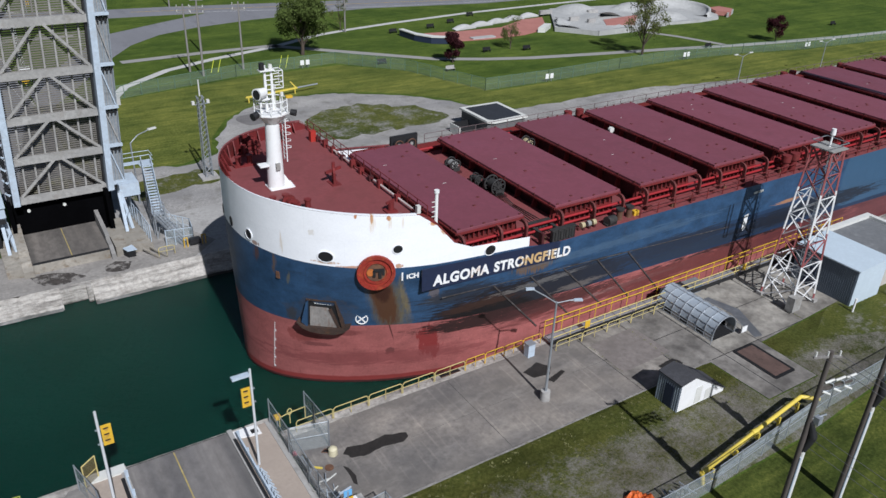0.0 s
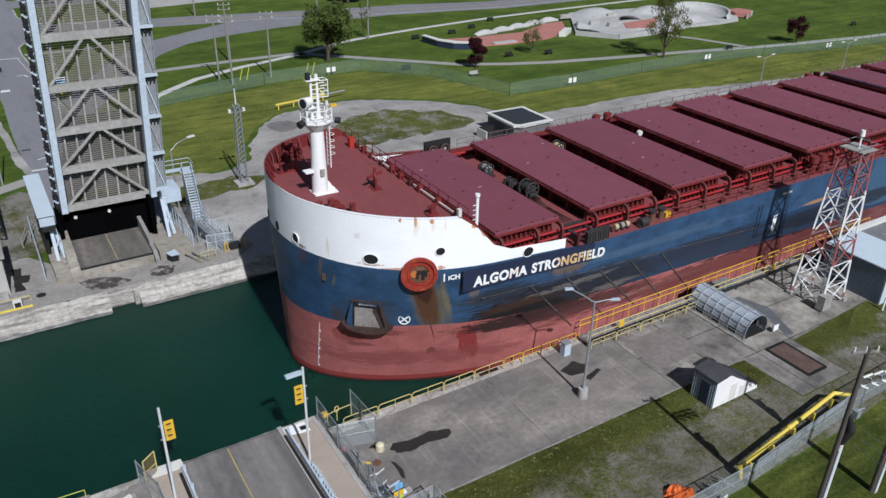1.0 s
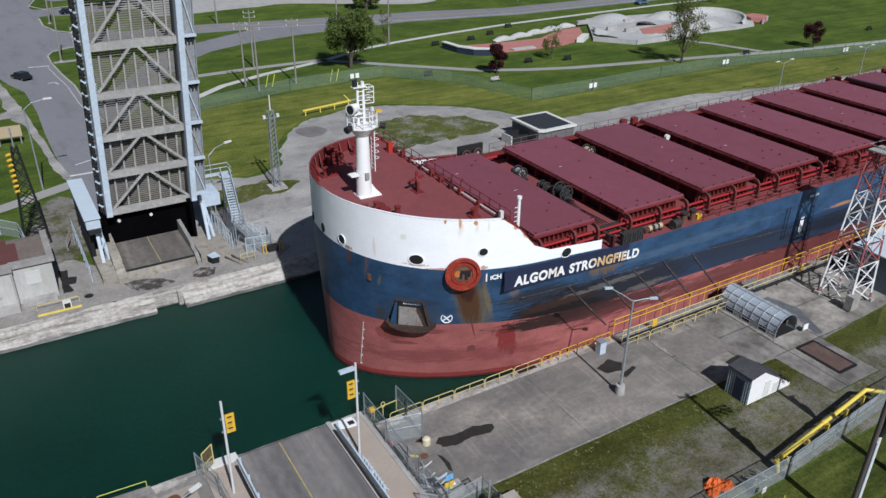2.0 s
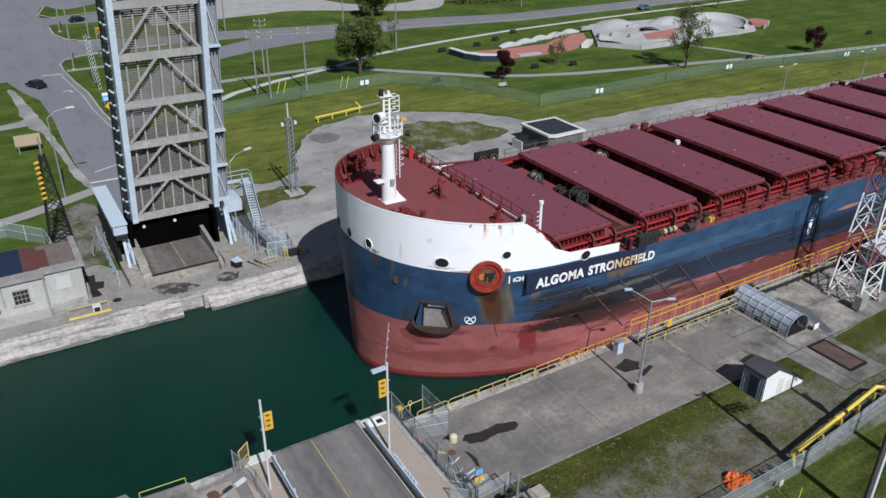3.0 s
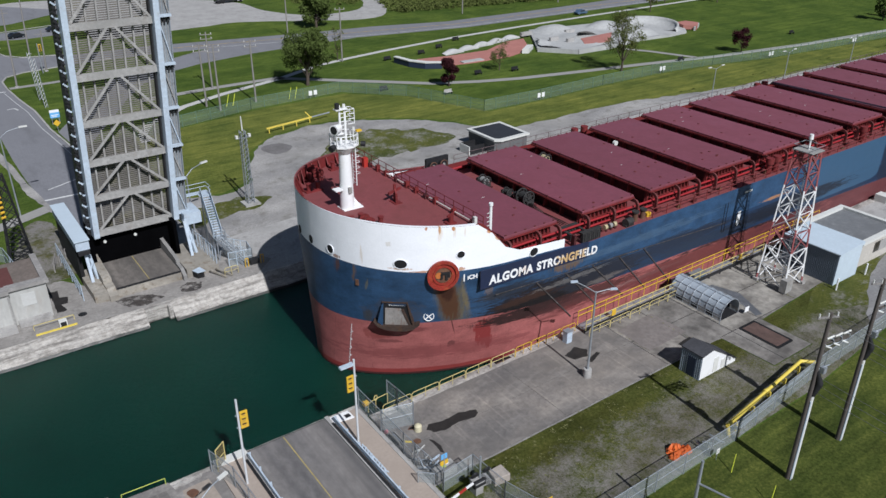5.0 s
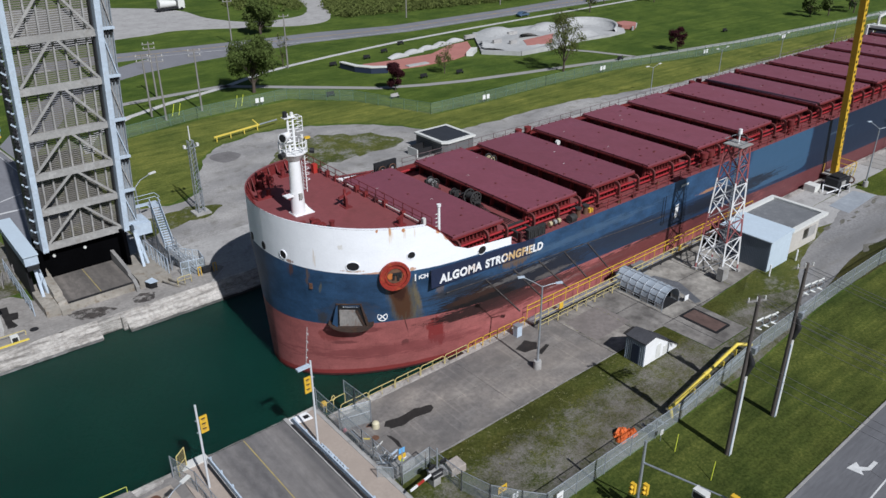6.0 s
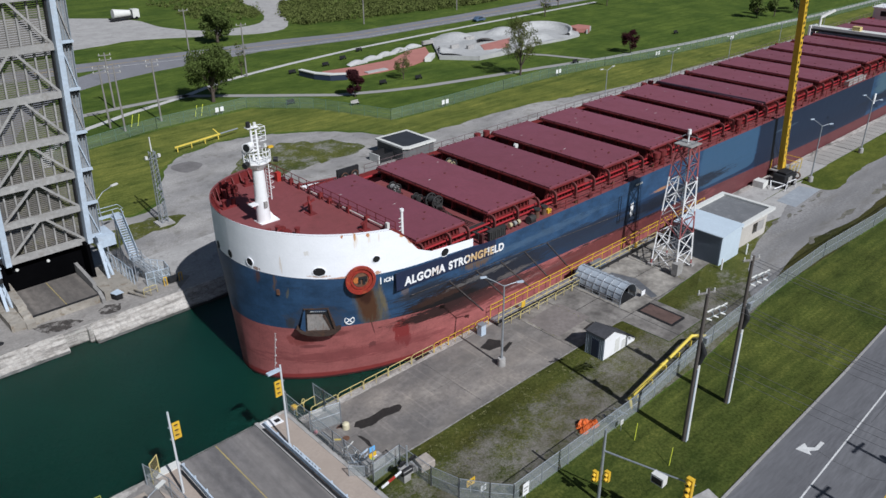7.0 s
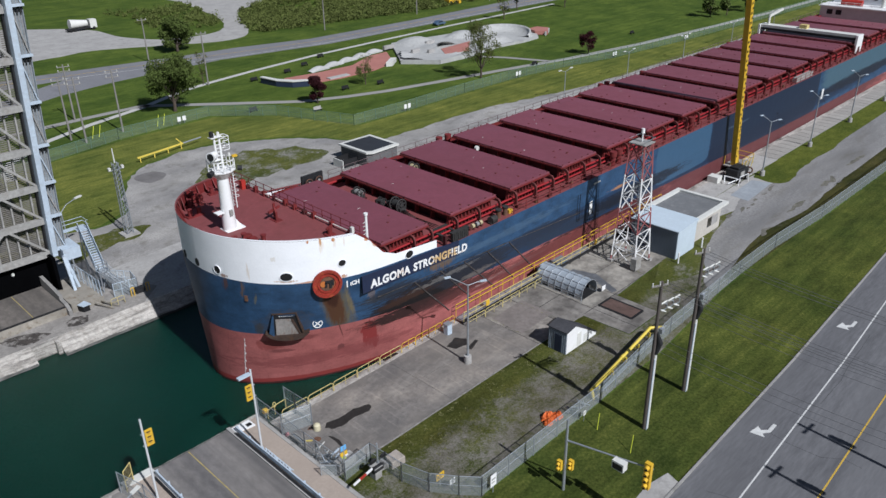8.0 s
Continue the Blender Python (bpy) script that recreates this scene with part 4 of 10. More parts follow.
strip("ground_traffic_island", [(-8.8, 173.3), (-8.9, 163), (-7.2, 155.8), (-4.0, 151.7), (3.5, 149.9), (12, 150), (16, 175.8), (8.5, 175.6), (-0.4, 174.6), (-7.0, 176.5)], 0.09, PARK, "grass traffic island with pale kerb", "grass", rounded=0.2)
strip("ground_traffic_island_far", [(-9.2, 193.4), (-6.4, 187.0), (11.6, 191.4), (15.1, 209.5), (-1.1, 198.7), (-6.1, 206.9)], 0.09, PARK, "grass traffic island with pale kerb", "grass", rounded=0.2)
strip("pavement_shoulder", [(-23.4, 112), (-22.9, 99), (-23.2, 94), (-26, 88.6), (-60, 86), (-60, 82), (-25.7, 86.0), (-22.5, 85), (-20.9, 81), (-20.1, 73), (-19.4, 65), (-19.0, 57), (-17.6, 50), (-17.3, 52), (-18.5, 65), (-19.4, 80), (-20.3, 92), (-21.3, 102), (-22.2, 110)], 0.048, GRAVEL, "pale gravel shoulder beside the bridge road", "gravel", rounded=0.35)
KERB_N = [(-8.9, 66), (-9.6, 79), (-10.3, 88), (-10.4, 102), (-11.4, 112), (-12, 122.5), (-11.9, 129), (-10.5, 133), (-6.6, 135.6), (1.2, 137), (13, 138.5)]
b = Build()
for (x0, y0), (x1, y1) in zip(KERB_N, KERB_N[1:]):
    b.beam((x0 + 0.1, y0, 0.05), (x1 + 0.1, y1, 0.05), 0.35, 0.24)
for ring in ([(-8.8, 173.3), (-8.9, 163), (-7.2, 155.8), (-4.0, 151.7), (3.5, 149.9), (12, 150)], [(-6.1, 206.9), (-9.2, 193.4), (-6.4, 187.0), (11.6, 191.4)]):
    for (x0, y0), (x1, y1) in zip(ring, ring[1:]):
        b.beam((x0, y0, 0.06), (x1, y1, 0.06), 0.4, 0.22)
setting("trim_kerb_north", b, PALE_CONCRETE, "pale concrete kerbs along the bridge road", "kerb")
road_line("trim_edge_line", [(-9.6, 64), (-10.5, 79), (-11.3, 90), (-11.5, 102), (-12.4, 112), (-12.9, 119)], 0.1, LINE_WHITE, "white edge line on the bridge road")
road_line("trim_stop_line", [(-17.6, 54.5), (-9.4, 54.4)], 0.45, LINE_WHITE, "white stop line before the bridge")
road_line("trim_give_way_line", [(-16.4, 58.5), (-9.4, 62.0)], 0.22, LINE_WHITE, "slanted white line before the bridge")
road_line("trim_stop_line_far", [(-16.4, 120.6), (-12.5, 120.1)], 0.4, LINE_WHITE, "white stop line at the junction")
road_line("trim_lane_arrow", [(-14.4, 106.0), (-13.2, 106.2), (-12.7, 104.6)], 0.3, LINE_WHITE, "white lane arrow")
road_line("trim_far_edge", [(36, 137.4), (60, 131.8), (77, 128.2), (108, 123.2), (209, 122.4), (420, 120.4)], 0.14, LINE_WHITE, "white edge line on the far road")
road_line("trim_far_centre", [(20, 143.5), (53, 137.6), (80, 132.4), (108, 127.2), (209, 127), (420, 125)], 0.14, LINE_YELLOW, "yellow centre line on the far road")
LOT = [(0, 168), (43, 165), (56, 166), (74, 157), (87, 150), (97, 151), (105, 161), (113, 178), (125, 197), (150, 212), (168, 238), (150, 262), (120, 262), (120, 234), (117, 219), (111, 192), (104, 174), (94.5, 164), (79, 165), (71, 180), (70, 198), (60, 213), (30, 235), (0, 235)]
strip("road_lot", LOT, 0.03, PALE_CONCRETE, "pale gravel lot and lane beyond the road", "gravel", rounded=0.4)


def path_strip(name, pts, w, label, material=None):
    b = Build()
    left, right = [], []
    for i, (x, y) in enumerate(pts):
        x0, y0 = pts[max(i - 1, 0)]
        x1, y1 = pts[min(i + 1, len(pts) - 1)]
        d = Vector((x1 - x0, y1 - y0)).normalized()
        left.append((x - d.y * w / 2, y + d.x * w / 2))
        right.append((x + d.y * w / 2, y - d.x * w / 2))
    n = len(pts)
    vs = [(x, y, 0.035) for x, y in left] + [(x, y, 0.035) for x, y in right]
    b.add(vs, [(i, i + n, i + n + 1, i + 1) for i in range(n - 1)])
    return setting(name, b, material or PATH_MAT, label, "path")


path_strip("path_park", [(8, 98), (24, 99), (38, 99), (50, 88), (63.5, 75.8), (73, 71.3), (82, 68.3), (99.6, 64.6), (115.7, 61.5), (136, 57), (167, 52.5), (240, 47), (420, 43)], 2.1, "grey asphalt footpath through the park")
path_strip("path_branch", [(1.6, 72), (2.4, 76.5), (5, 81.5), (14, 89), (24, 93.5), (38, 98), (50, 104), (60, 106.6), (72.5, 108.9), (95.6, 112), (121, 113.5), (150, 114.5), (209, 116)], 1.6, "pale concrete footpath across the grass", PALE_PATH)
path_strip("path_spur", [(123, 77), (127, 70), (131, 59)], 1.8, "pale concrete spur path")
path_strip("path_bridge", [(-34, 44.4), (-29.4, 46.2), (-26.4, 47.2), (-22.6, 49), (-17.4, 51.6)], 2.3, "pale concrete path beside the bridge road")
path_strip("path_corner", [(-11.4, 122.5), (-4, 122.8), (4, 123.5)], 1.8, "pale concrete footpath across the corner")
b = Build()
for x0, x1, y in ((-64, -15.1, FAR - 0.62), (-12.2, 60, FAR - 0.98)):
    n = int((x1 - x0) / 0.8)
    for i in range(n):
        a, c = x0 + (x1 - x0) * i / n, x0 + (x1 - x0) * (i + 1) / n
        ya, yc = (y + 0.25 + 0.16 * noise.noise(Vector((x * 0.35, 0, 7))) for x in (a, c))
        b.add([(a, ya, -1.7), (c, yc, -1.7), (c, yc + 0.22, -1.38 + 0.1 * noise.noise(Vector((c, 1, 2)))), (a, ya + 0.22, -1.38 + 0.1 * noise.noise(Vector((a, 1, 2)))), (a, ya + 0.9, -1.7), (c, yc + 0.9, -1.7)], [(0, 1, 2, 3), (3, 2, 5, 4)])
setting("trim_waterline", b, WET_CONCRETE, "dark wet band along the waterline", "canal wall")
# stepped concrete edge west of the lowered bridge
strip("pavement_west", [(-60, -9.0), (-25.4, -9.0), (-25.1, -9.9), (-21.2, -10.1), (-21.0, -11.2), (-18.9, -11.0), (-18.7, -10.7), (-17.55, -10.7), (-17.55, -40), (-60, -40)], 0.06, tone(mat("west_quay_concrete", (0.25, 0.236, 0.222), 0.9, var=0.3, grain=3, big=0.3, stain=(0.13, 0.12, 0.11), stain_amt=0.7, bump=0.25), 0.5, (0.75, 0.74, 0.73), (1.12, 1.1, 1.08), (1, 1, 1), 5), "worn grey stepped concrete beside the bridge end", "pavement", 4.5)
strip("pavement_west_sunk", [(-24.6, -10.8), (-21.6, -10.9), (-21.5, -13.0), (-24.6, -13.0)], 0.066, CONCRETE, "grey recessed slab with rust stains", "pavement")
strip("pavement_west_tan", [(-20.6, -11.6), (-18.5, -11.5), (-18.2, -20), (-21, -20)], 0.068, mat("tan_slab", (0.34, 0.29, 0.24), 0.9, var=0.2, grain=3, big=0.4), "tan concrete path", "pavement")
strip("pavement_west_rust", [(-20.4, -12.0), (-19.8, -11.9), (-19.6, -12.5), (-20.2, -12.8)], 0.072, mat("rusty_plate", (0.1, 0.05, 0.035), 0.8, var=0.3), "round rusty plate", "cover", rounded=0.05)


# ---- the ship ----
LENGTH, HALF = 226.0, 11.9
SHEER, FC_DECK, MAIN_DECK = 15.5, 14.0, 9.25


def lerp(a, b, t):
    return a + (b - a) * max(0.0, min(1.0, t))


def rail_z(x):
    """Top of the plating along the side."""
    if x < 7.9:
        return lerp(SHEER, 14.85, (x + 1) / 8.9)
    if x < 11.6:
        u = (x - 7.9) / 3.7
        return lerp(14.85, 11.25, u * u * (3 - 2 * u) * 0.45 + u * 0.55)
    if x < 19.3:
        return lerp(11.25, 10.55, (x - 11.6) / 7.7)
    return 9.4


def blue_z(x):
    """Where the white of the bow ends."""
    return lerp(11.25, 10.6, (x + 3) / 10.5) if x < 7.5 else lerp(10.6, 9.75, (x - 7.5) / 11)


def red_z(x):
    return lerp(5.0, 3.9, (x - 5) / 20) if x < 25 else lerp(3.9, 1.9, (x - 25) / 80)


def half_beam(x, z):
    k = max(0.0, min(1.0, (z + 1.6) / 12.0))
    stem = lerp(-2.6, -2.9, k)
    run = lerp(27.0, 13.5, k ** 0.8)
    n = lerp(1.95, 2.15, k)
    u = (x - stem) / run
    if u <= 0:
        return 0.0
    if u < 1:
        w = HALF * (1 - (1 - u) ** n) ** (1 / n)
    else:
        w = HALF
    if x > LENGTH - 24:
        w *= lerp(1, 0.72, ((x - LENGTH + 24) / 24) ** 2)
    return w


def stem_x(z):
    k = max(0.0, min(1.0, (z + 1.6) / 12.0))
    return lerp(-2.6, -2.9, k)


ship = thing("ship", (0, 0, WATER_Z), "long bulk carrier with white, blue and red hull in the lock", "ship")
SZ = -WATER_Z
XS = [(i / 26) ** 2.2 * 30 for i in range(27)] + [33, 38, 45, 60, 80, 100, 120, 150, 180, 202] + [202 + i * 3 for i in range(1, 9)]


def plating(name, lo, hi, rows, material, label, x_from=None, x_to=None):
    """A band of the shell between two heights, both sides and the stern."""
    b = Build()
    cols = [t for t in XS if (x_from is None or t >= x_from) and (x_to is None or t <= x_to)]
    for side in (1, -1):
        vs, fs = [], []
        for c, t in enumerate(cols):
            for r in range(rows + 1):
                x0 = stem_x(0) + t
                zl, zh = lo(x0), hi(x0)
                z = zl + (zh - zl) * r / rows
                x = stem_x(z) + t
                vs.append((x, side * half_beam(x, z), z + SZ))
        for c in range(len(cols) - 1):
            for r in range(rows):
                a = c * (rows + 1) + r
                q = (a, a + 1, a + rows + 2, a + rows + 1)
                fs.append(q if side > 0 else q[::-1])
        b.add(vs, fs, True)
    if x_to is None:
        x = stem_x(0) + cols[-1]
        w = half_beam(x, 0)
        zl, zh = lo(x), hi(x)
        b.add([(x, -w, zl + SZ), (x, w, zl + SZ), (x, w, zh + SZ), (x, -w, zh + SZ)], [(0, 1, 2, 3)])
    ob = part(name, b, material, ship, label)
    return ob


plating("hull_bottom", lambda x: -4.0, red_z, 6, HULL_RED, "dull red anti-fouling below the blue")
plating("hull_side", red_z, lambda x: min(blue_z(x), rail_z(x)), 8, NAVY_BLUE, "scuffed dark blue side plating with rust runs")
bow = plating("bow_bulwark", lambda x: blue_z(x), lambda x: rail_z(x), 6, HULL_WHITE, "white bow bulwark with rust runs", None, 21.6)


def deck_outline(z, x0, x1, inset, step=1.0):
    xs = []
    x = max(x0, stem_x(z) + inset)
    while x < x1:
        xs.append(x)
        x += step if x < 30 else 12
    xs.append(x1)
    left = [(x, max(half_beam(x, z) - inset, 0.02)) for x in xs]
    return left + [(x, -y) for x, y in left[::-1]]


# red lining and cap of the bulwark
for side, tag in ((1, "far"), (-1, "near")):
    b, cap = Build(), Build()
    xs = [stem_x(SHEER) + 0.3 + (i / 30) ** 1.8 * 14.5 for i in range(31)]
    top = [(x, side * max(half_beam(x, SHEER) - 0.24, 0.0), rail_z(x) + SZ - 0.03) for x in xs]
    low = [(x, y, 13.5 + SZ if x < 8.4 else 9.0 + SZ) for x, y, z in top]
    n = len(xs)
    b.add(top + low, [(i, i + 1, i + 1 + n, i + n) for i in range(n - 1)], True)
    part("bulwark_lining", b, RAIL_RED, ship, "red painted inner face of the bulwark")
    outer = [(stem_x(SHEER) + (i / 40) ** 1.8 * 22) for i in range(41)]
    pts = [(x, side * (half_beam(x, SHEER) - 0.1), rail_z(x) + SZ) for x in outer if x < (18.8 if side > 0 else 7.7)]
    m = len(pts)
    for dy, dz in ((0.1, 0.0), (0.1, 0.07), (-0.14, 0.07), (-0.14, 0.0)):
        cap.v += [(x, y + side * dy, z + dz) for x, y, z in pts]
    for k in range(4):
        for i in range(m - 1):
            a, c = k * m + i, ((k + 1) % 4) * m + i
            cap.f.append((a, a + 1, c + 1, c))
            cap.s.append(False)
    part("cap_rail", cap, DECK_RED if side > 0 else HULL_WHITE, ship)
    for i in range(4, n - 2, 2):
        x, y, z = top[i]
        if x < 8.4:
            st = Build()
            t = Vector((0, -side, 0)) if abs(y) > 6 else Vector((1, -side * 0.7, 0)).normalized()
            base = Vector((x, y, FC_DECK + SZ))
            st.add([base, base + t * 0.75, Vector((x, y, z - 0.05)) + t * 0.06, Vector((x, y, z - 0.05))], [(0, 1, 2, 3), (3, 2, 1, 0)])
            st.beam(base + t * 0.75, Vector((x, y, z)) + t * 0.06, 0.1)
            part("stay", st, RAIL_RED, ship)

part("forecastle_deck", Build().slab(deck_outline(FC_DECK, -3, 8.6, 0.15, 0.5), FC_DECK - 0.3 + SZ, FC_DECK + SZ), DECK_RED, ship, "dark red painted forecastle deck")
part("break_bulkhead", Build().box(8.4, -11.0, MAIN_DECK - 0.3 + SZ, 8.6, 11.0, FC_DECK - 0.1 + SZ), RAIL_RED, ship, "red bulkhead at the break of the forecastle")
part("main_deck", Build().slab(deck_outline(9, 8.6, LENGTH - 6, 0.12), MAIN_DECK - 0.4 + SZ, MAIN_DECK + SZ), DECK_RED, ship, "worn red main deck")

# hatches
HATCH_TOP, PITCH, HATCH_L, HATCH_W = 11.5, 10.2, 7.6, 9.6


# red darkened to put the shade under the hatch covers into the colour
COAMING = mat("coaming_dark_red", (0.075, 0.016, 0.018), 0.7, var=0.4, grain=3, big=0.5, stain=(0.025, 0.01, 0.01), stain_amt=0.8)
BRACKET = mat("bracket_brown_red", (0.14, 0.034, 0.032), 0.7, var=0.35, grain=3, big=0.6, stain=(0.05, 0.022, 0.018), stain_amt=0.7)


def arm(x, z0, z1):
    """A curved bracket plate from the cover's edge down to the side deck."""
    w = HATCH_W
    out = [(-w + 0.35, z1 - 0.3)] + [(-w - 0.35 - 0.6 * math.sin(a), z1 - 0.92 + 0.62 * math.cos(a)) for a in (0, 0.4, 0.8, 1.2, 1.57)] + [(-w - 1.0, z0)]
    inn = [(-w + 0.35, z1 - 0.6)] + [(-w - 0.25 - 0.4 * math.sin(a), z1 - 1.0 + 0.4 * math.cos(a)) for a in (0, 0.4, 0.8, 1.2, 1.57)] + [(-w - 0.6, z0)]
    n = len(out)
    vs = [(x + dx, y, z) for dx in (-0.1, 0.1) for y, z in out + inn]
    fs = []
    for i in range(n - 1):
        fs += [(i, i + 1, n + i + 1, n + i), (2 * n + i + 1, 2 * n + i, 3 * n + i, 3 * n + i + 1), (i + 1, i, 2 * n + i, 2 * n + i + 1), (n + i, n + i + 1, 3 * n + i + 1, 3 * n + i)]
    return Build().add(vs, fs)


def hatch(x0, length):
    """One hatch: coaming with stays, thin cover overhanging it, curved side arms and cleats."""
    z0, z1 = MAIN_DECK + SZ, HATCH_TOP + SZ
    co = Build().box(x0 + 0.75, -HATCH_W + 0.55, z0, x0 + length - 0.75, HATCH_W - 0.55, z1 - 0.4)
    c = part("coaming", co, COAMING, ship, "dark red hatch coaming")
    for i in range(8):
        y = -HATCH_W + 0.75 + (2 * HATCH_W - 1.5) * i / 7
        for x, d in ((x0 + 0.75, -1), (x0 + length - 0.75, 1)):
            st = Build()
            q = [(x, z0), (x + d * 0.75, z0), (x + d * 0.5, z1 - 0.4), (x, z1 - 0.4)]
            st.add([(a, y + s, z) for s in (-0.07, 0.07) for a, z in q], [(0, 1, 2, 3), (7, 6, 5, 4), (1, 5, 6, 2), (0, 4, 5, 1), (3, 2, 6, 7)])
            part("coaming_stay", st, RAIL_RED, c)
    stays = Build()
    for i in range(11):
        x = x0 + 0.9 + (length - 1.8) * i / 10
        for y, d in ((-HATCH_W + 0.55, -1), (HATCH_W - 0.55, 1)):
            stays.box(x - 0.05, min(y, y + d * 0.3), z0, x + 0.05, max(y, y + d * 0.3), z1 - 0.42)
    stays.box(x0 + 0.6, -HATCH_W + 0.2, z0 + 0.9, x0 + length - 0.6, -HATCH_W + 0.55, z0 + 0.98)
    tagged(part("side_stay", stays, RAIL_RED, c), kind="stuff")
    for x in (x0 + 0.2, x0 + 3.9, x0 + length - 0.2):
        part("hatch_arm", arm(x, z0, z1), BRACKET, c, "curved brown-red bracket")
    cov = Build().box(x0, -HATCH_W, z1 - 0.26, x0 + length, HATCH_W, z1)
    cv = bevel(part("hatch_cover", cov, HATCH_RED, ship, "flat dull red steel hatch cover"), 0.04)
    rim = Build()
    for a, q in (((x0, -HATCH_W), (x0 + length, -HATCH_W)), ((x0, HATCH_W), (x0 + length, HATCH_W)), ((x0, -HATCH_W), (x0, HATCH_W)), ((x0 + length, -HATCH_W), (x0 + length, HATCH_W))):
        rim.beam((*a, z1 - 0.32), (*q, z1 - 0.32), 0.22, 0.16)
    part("rim", rim, RAIL_RED, cv)
    rnd = random.Random(int(x0))
    bits = Build()
    for i in range(8):
        x, y = x0 + rnd.uniform(0.4, length - 0.4), rnd.choice((-1, 1)) * rnd.uniform(0.5, HATCH_W - 0.4)
        bits.box(x - 0.11, y - 0.11, z1, x + 0.11, y + 0.11, z1 + 0.06)
    for y in (-HATCH_W + 0.12, HATCH_W - 0.12):
        for i in range(6):
            x = x0 + 0.3 + (length - 0.6) * i / 5
            bits.box(x - 0.1, y - 0.06, z1 - 0.02, x + 0.1, y + 0.06, z1 + 0.09)
    for i in range(9):
        y = -HATCH_W + 0.8 + (2 * HATCH_W - 1.6) * i / 8
        bits.box(x0 - 0.05, y - 0.08, z1 - 0.2, x0 + 0.06, y + 0.08, z1 + 0.02)
    tagged(part("cleat", bits, BRACKET, cv), kind="stuff")
    marks = Build()
    for k in range(2):
        x, y = x0 + rnd.uniform(1, length - 1), rnd.uniform(-3, 6)
        marks.box(x, y, z1, x + rnd.uniform(0.2, 0.4), y + 0.06, z1 + 0.006)
    tagged(part("chalk_mark", marks, OFFWHITE, cv), kind="stuff")


for k in range(16):
    hatch(12.2 + PITCH * k, HATCH_L if k else HATCH_L - 0.9)


def skin(x, z, off=0.0):
    """A point on the near side of the shell and its outward direction."""
    y = -half_beam(x, z)
    e = 0.05
    t = Vector((2 * e, -(half_beam(x + e, z) - half_beam(x - e, z)), 0)).normalized()
    out = Vector((t.y, -t.x, 0))
    if out.y > 0 and y < -0.5:
        out = -out
    return Vector((x, y, z + SZ)) + out * off, out, t


def on_skin(name, x, z, build, material, label="", off=0.02, far=False):
    """A flat fitting laid on the shell: its local x runs along the side, y up, z outwards."""
    p, out, t = skin(x, z, off)
    up = Vector((0, 0, 1))
    if far:
        p.y, out.y, t.y = -p.y, -out.y, -t.y
    m = Matrix((t, up, out)).transposed() if not far else Matrix((-t, up, out)).transposed()
    ob = part(name, build, material, ship, label)
    ob.matrix_local = Matrix.Translation(p) @ m.to_4x4()
    return ob


def disc(b, r, z0, z1, n=28, cx=0, cy=0, sx=1.0):
    ring = [(cx + sx * r * math.cos(2 * math.pi * i / n), cy + r * math.sin(2 * math.pi * i / n)) for i in range(n)]
    return b.slab(ring, z0, z1)


def hoop(b, r, w, z0, z1, n=28, sx=1.0):
    for i in range(n):
        a0, a1 = 2 * math.pi * i / n, 2 * math.pi * (i + 1) / n
        q = [(sx * k * math.cos(a), k * math.sin(a)) for k, a in ((r, a0), (r + w, a0), (r + w, a1), (r, a1))]
        b.slab(q, z0, z1)
    return b


# mooring holes in the bow
for x, z, r, wide in ((-2.55, 11.9, 0.4, 1.0), (1.15, 11.75, 0.42, 1.35), (5.85, 12.3, 0.33, 1.1), (13.9, 10.45, 0.42, 1.2)):
    h = on_skin("mooring_hole", x, z, disc(Build(), r, -0.02, 0.02, sx=wide), BLACK, "dark oval mooring hole")
    lip = hoop(Build(), r, 0.05, -0.02, 0.05, sx=wide)
    part("rim", lip, HULL_WHITE, h)
for x, z in ((-2.9, 11.75), (-2.6, 11.6)):
    h = on_skin("mooring_hole", x, z, disc(Build(), 0.4, -0.02, 0.03), BLACK, "dark oval mooring hole", far=True)

# big red ring fitting below the bow edge
m = on_skin("ring_fitting", 4.3, 10.55, disc(Build(), 1.38, -0.4, 0.14), OLD_RED, "round red recess ring streaked with rust")
part("outer_rim", hoop(Build(), 1.16, 0.28, 0.1, 0.3), OLD_RED, m)
part("inner_rim", hoop(Build(), 0.8, 0.12, 0.1, 0.24), OLD_RED, m)
part("hub", disc(Build(), 0.72, 0.1, 0.18), RUST, m, "rusty orange hub")
part("hub_blister", disc(Build(), 0.3, 0.16, 0.24, 14, -0.42, 0.05), mat("orange_rust", (0.45, 0.14, 0.03), 0.85, var=0.4, grain=5, big=1), m, "bright orange rust bloom")
a = Build().box(-0.2, 0.12, 0.16, 0.62, 0.34, 0.3).box(-0.25, -0.3, 0.16, -0.05, 0.2, 0.3).box(0.18, -0.42, 0.16, 0.4, 0.14, 0.3).box(0.45, -0.2, 0.16, 0.62, 0.2, 0.26)
part("latch", a, DARK, m)
for i in range(12):
    q = 2 * math.pi * i / 12
    part("bolt", disc(Build(), 0.06, 0.28, 0.34, 8, 1.3 * math.cos(q), 1.3 * math.sin(q)), OLD_RED, m)

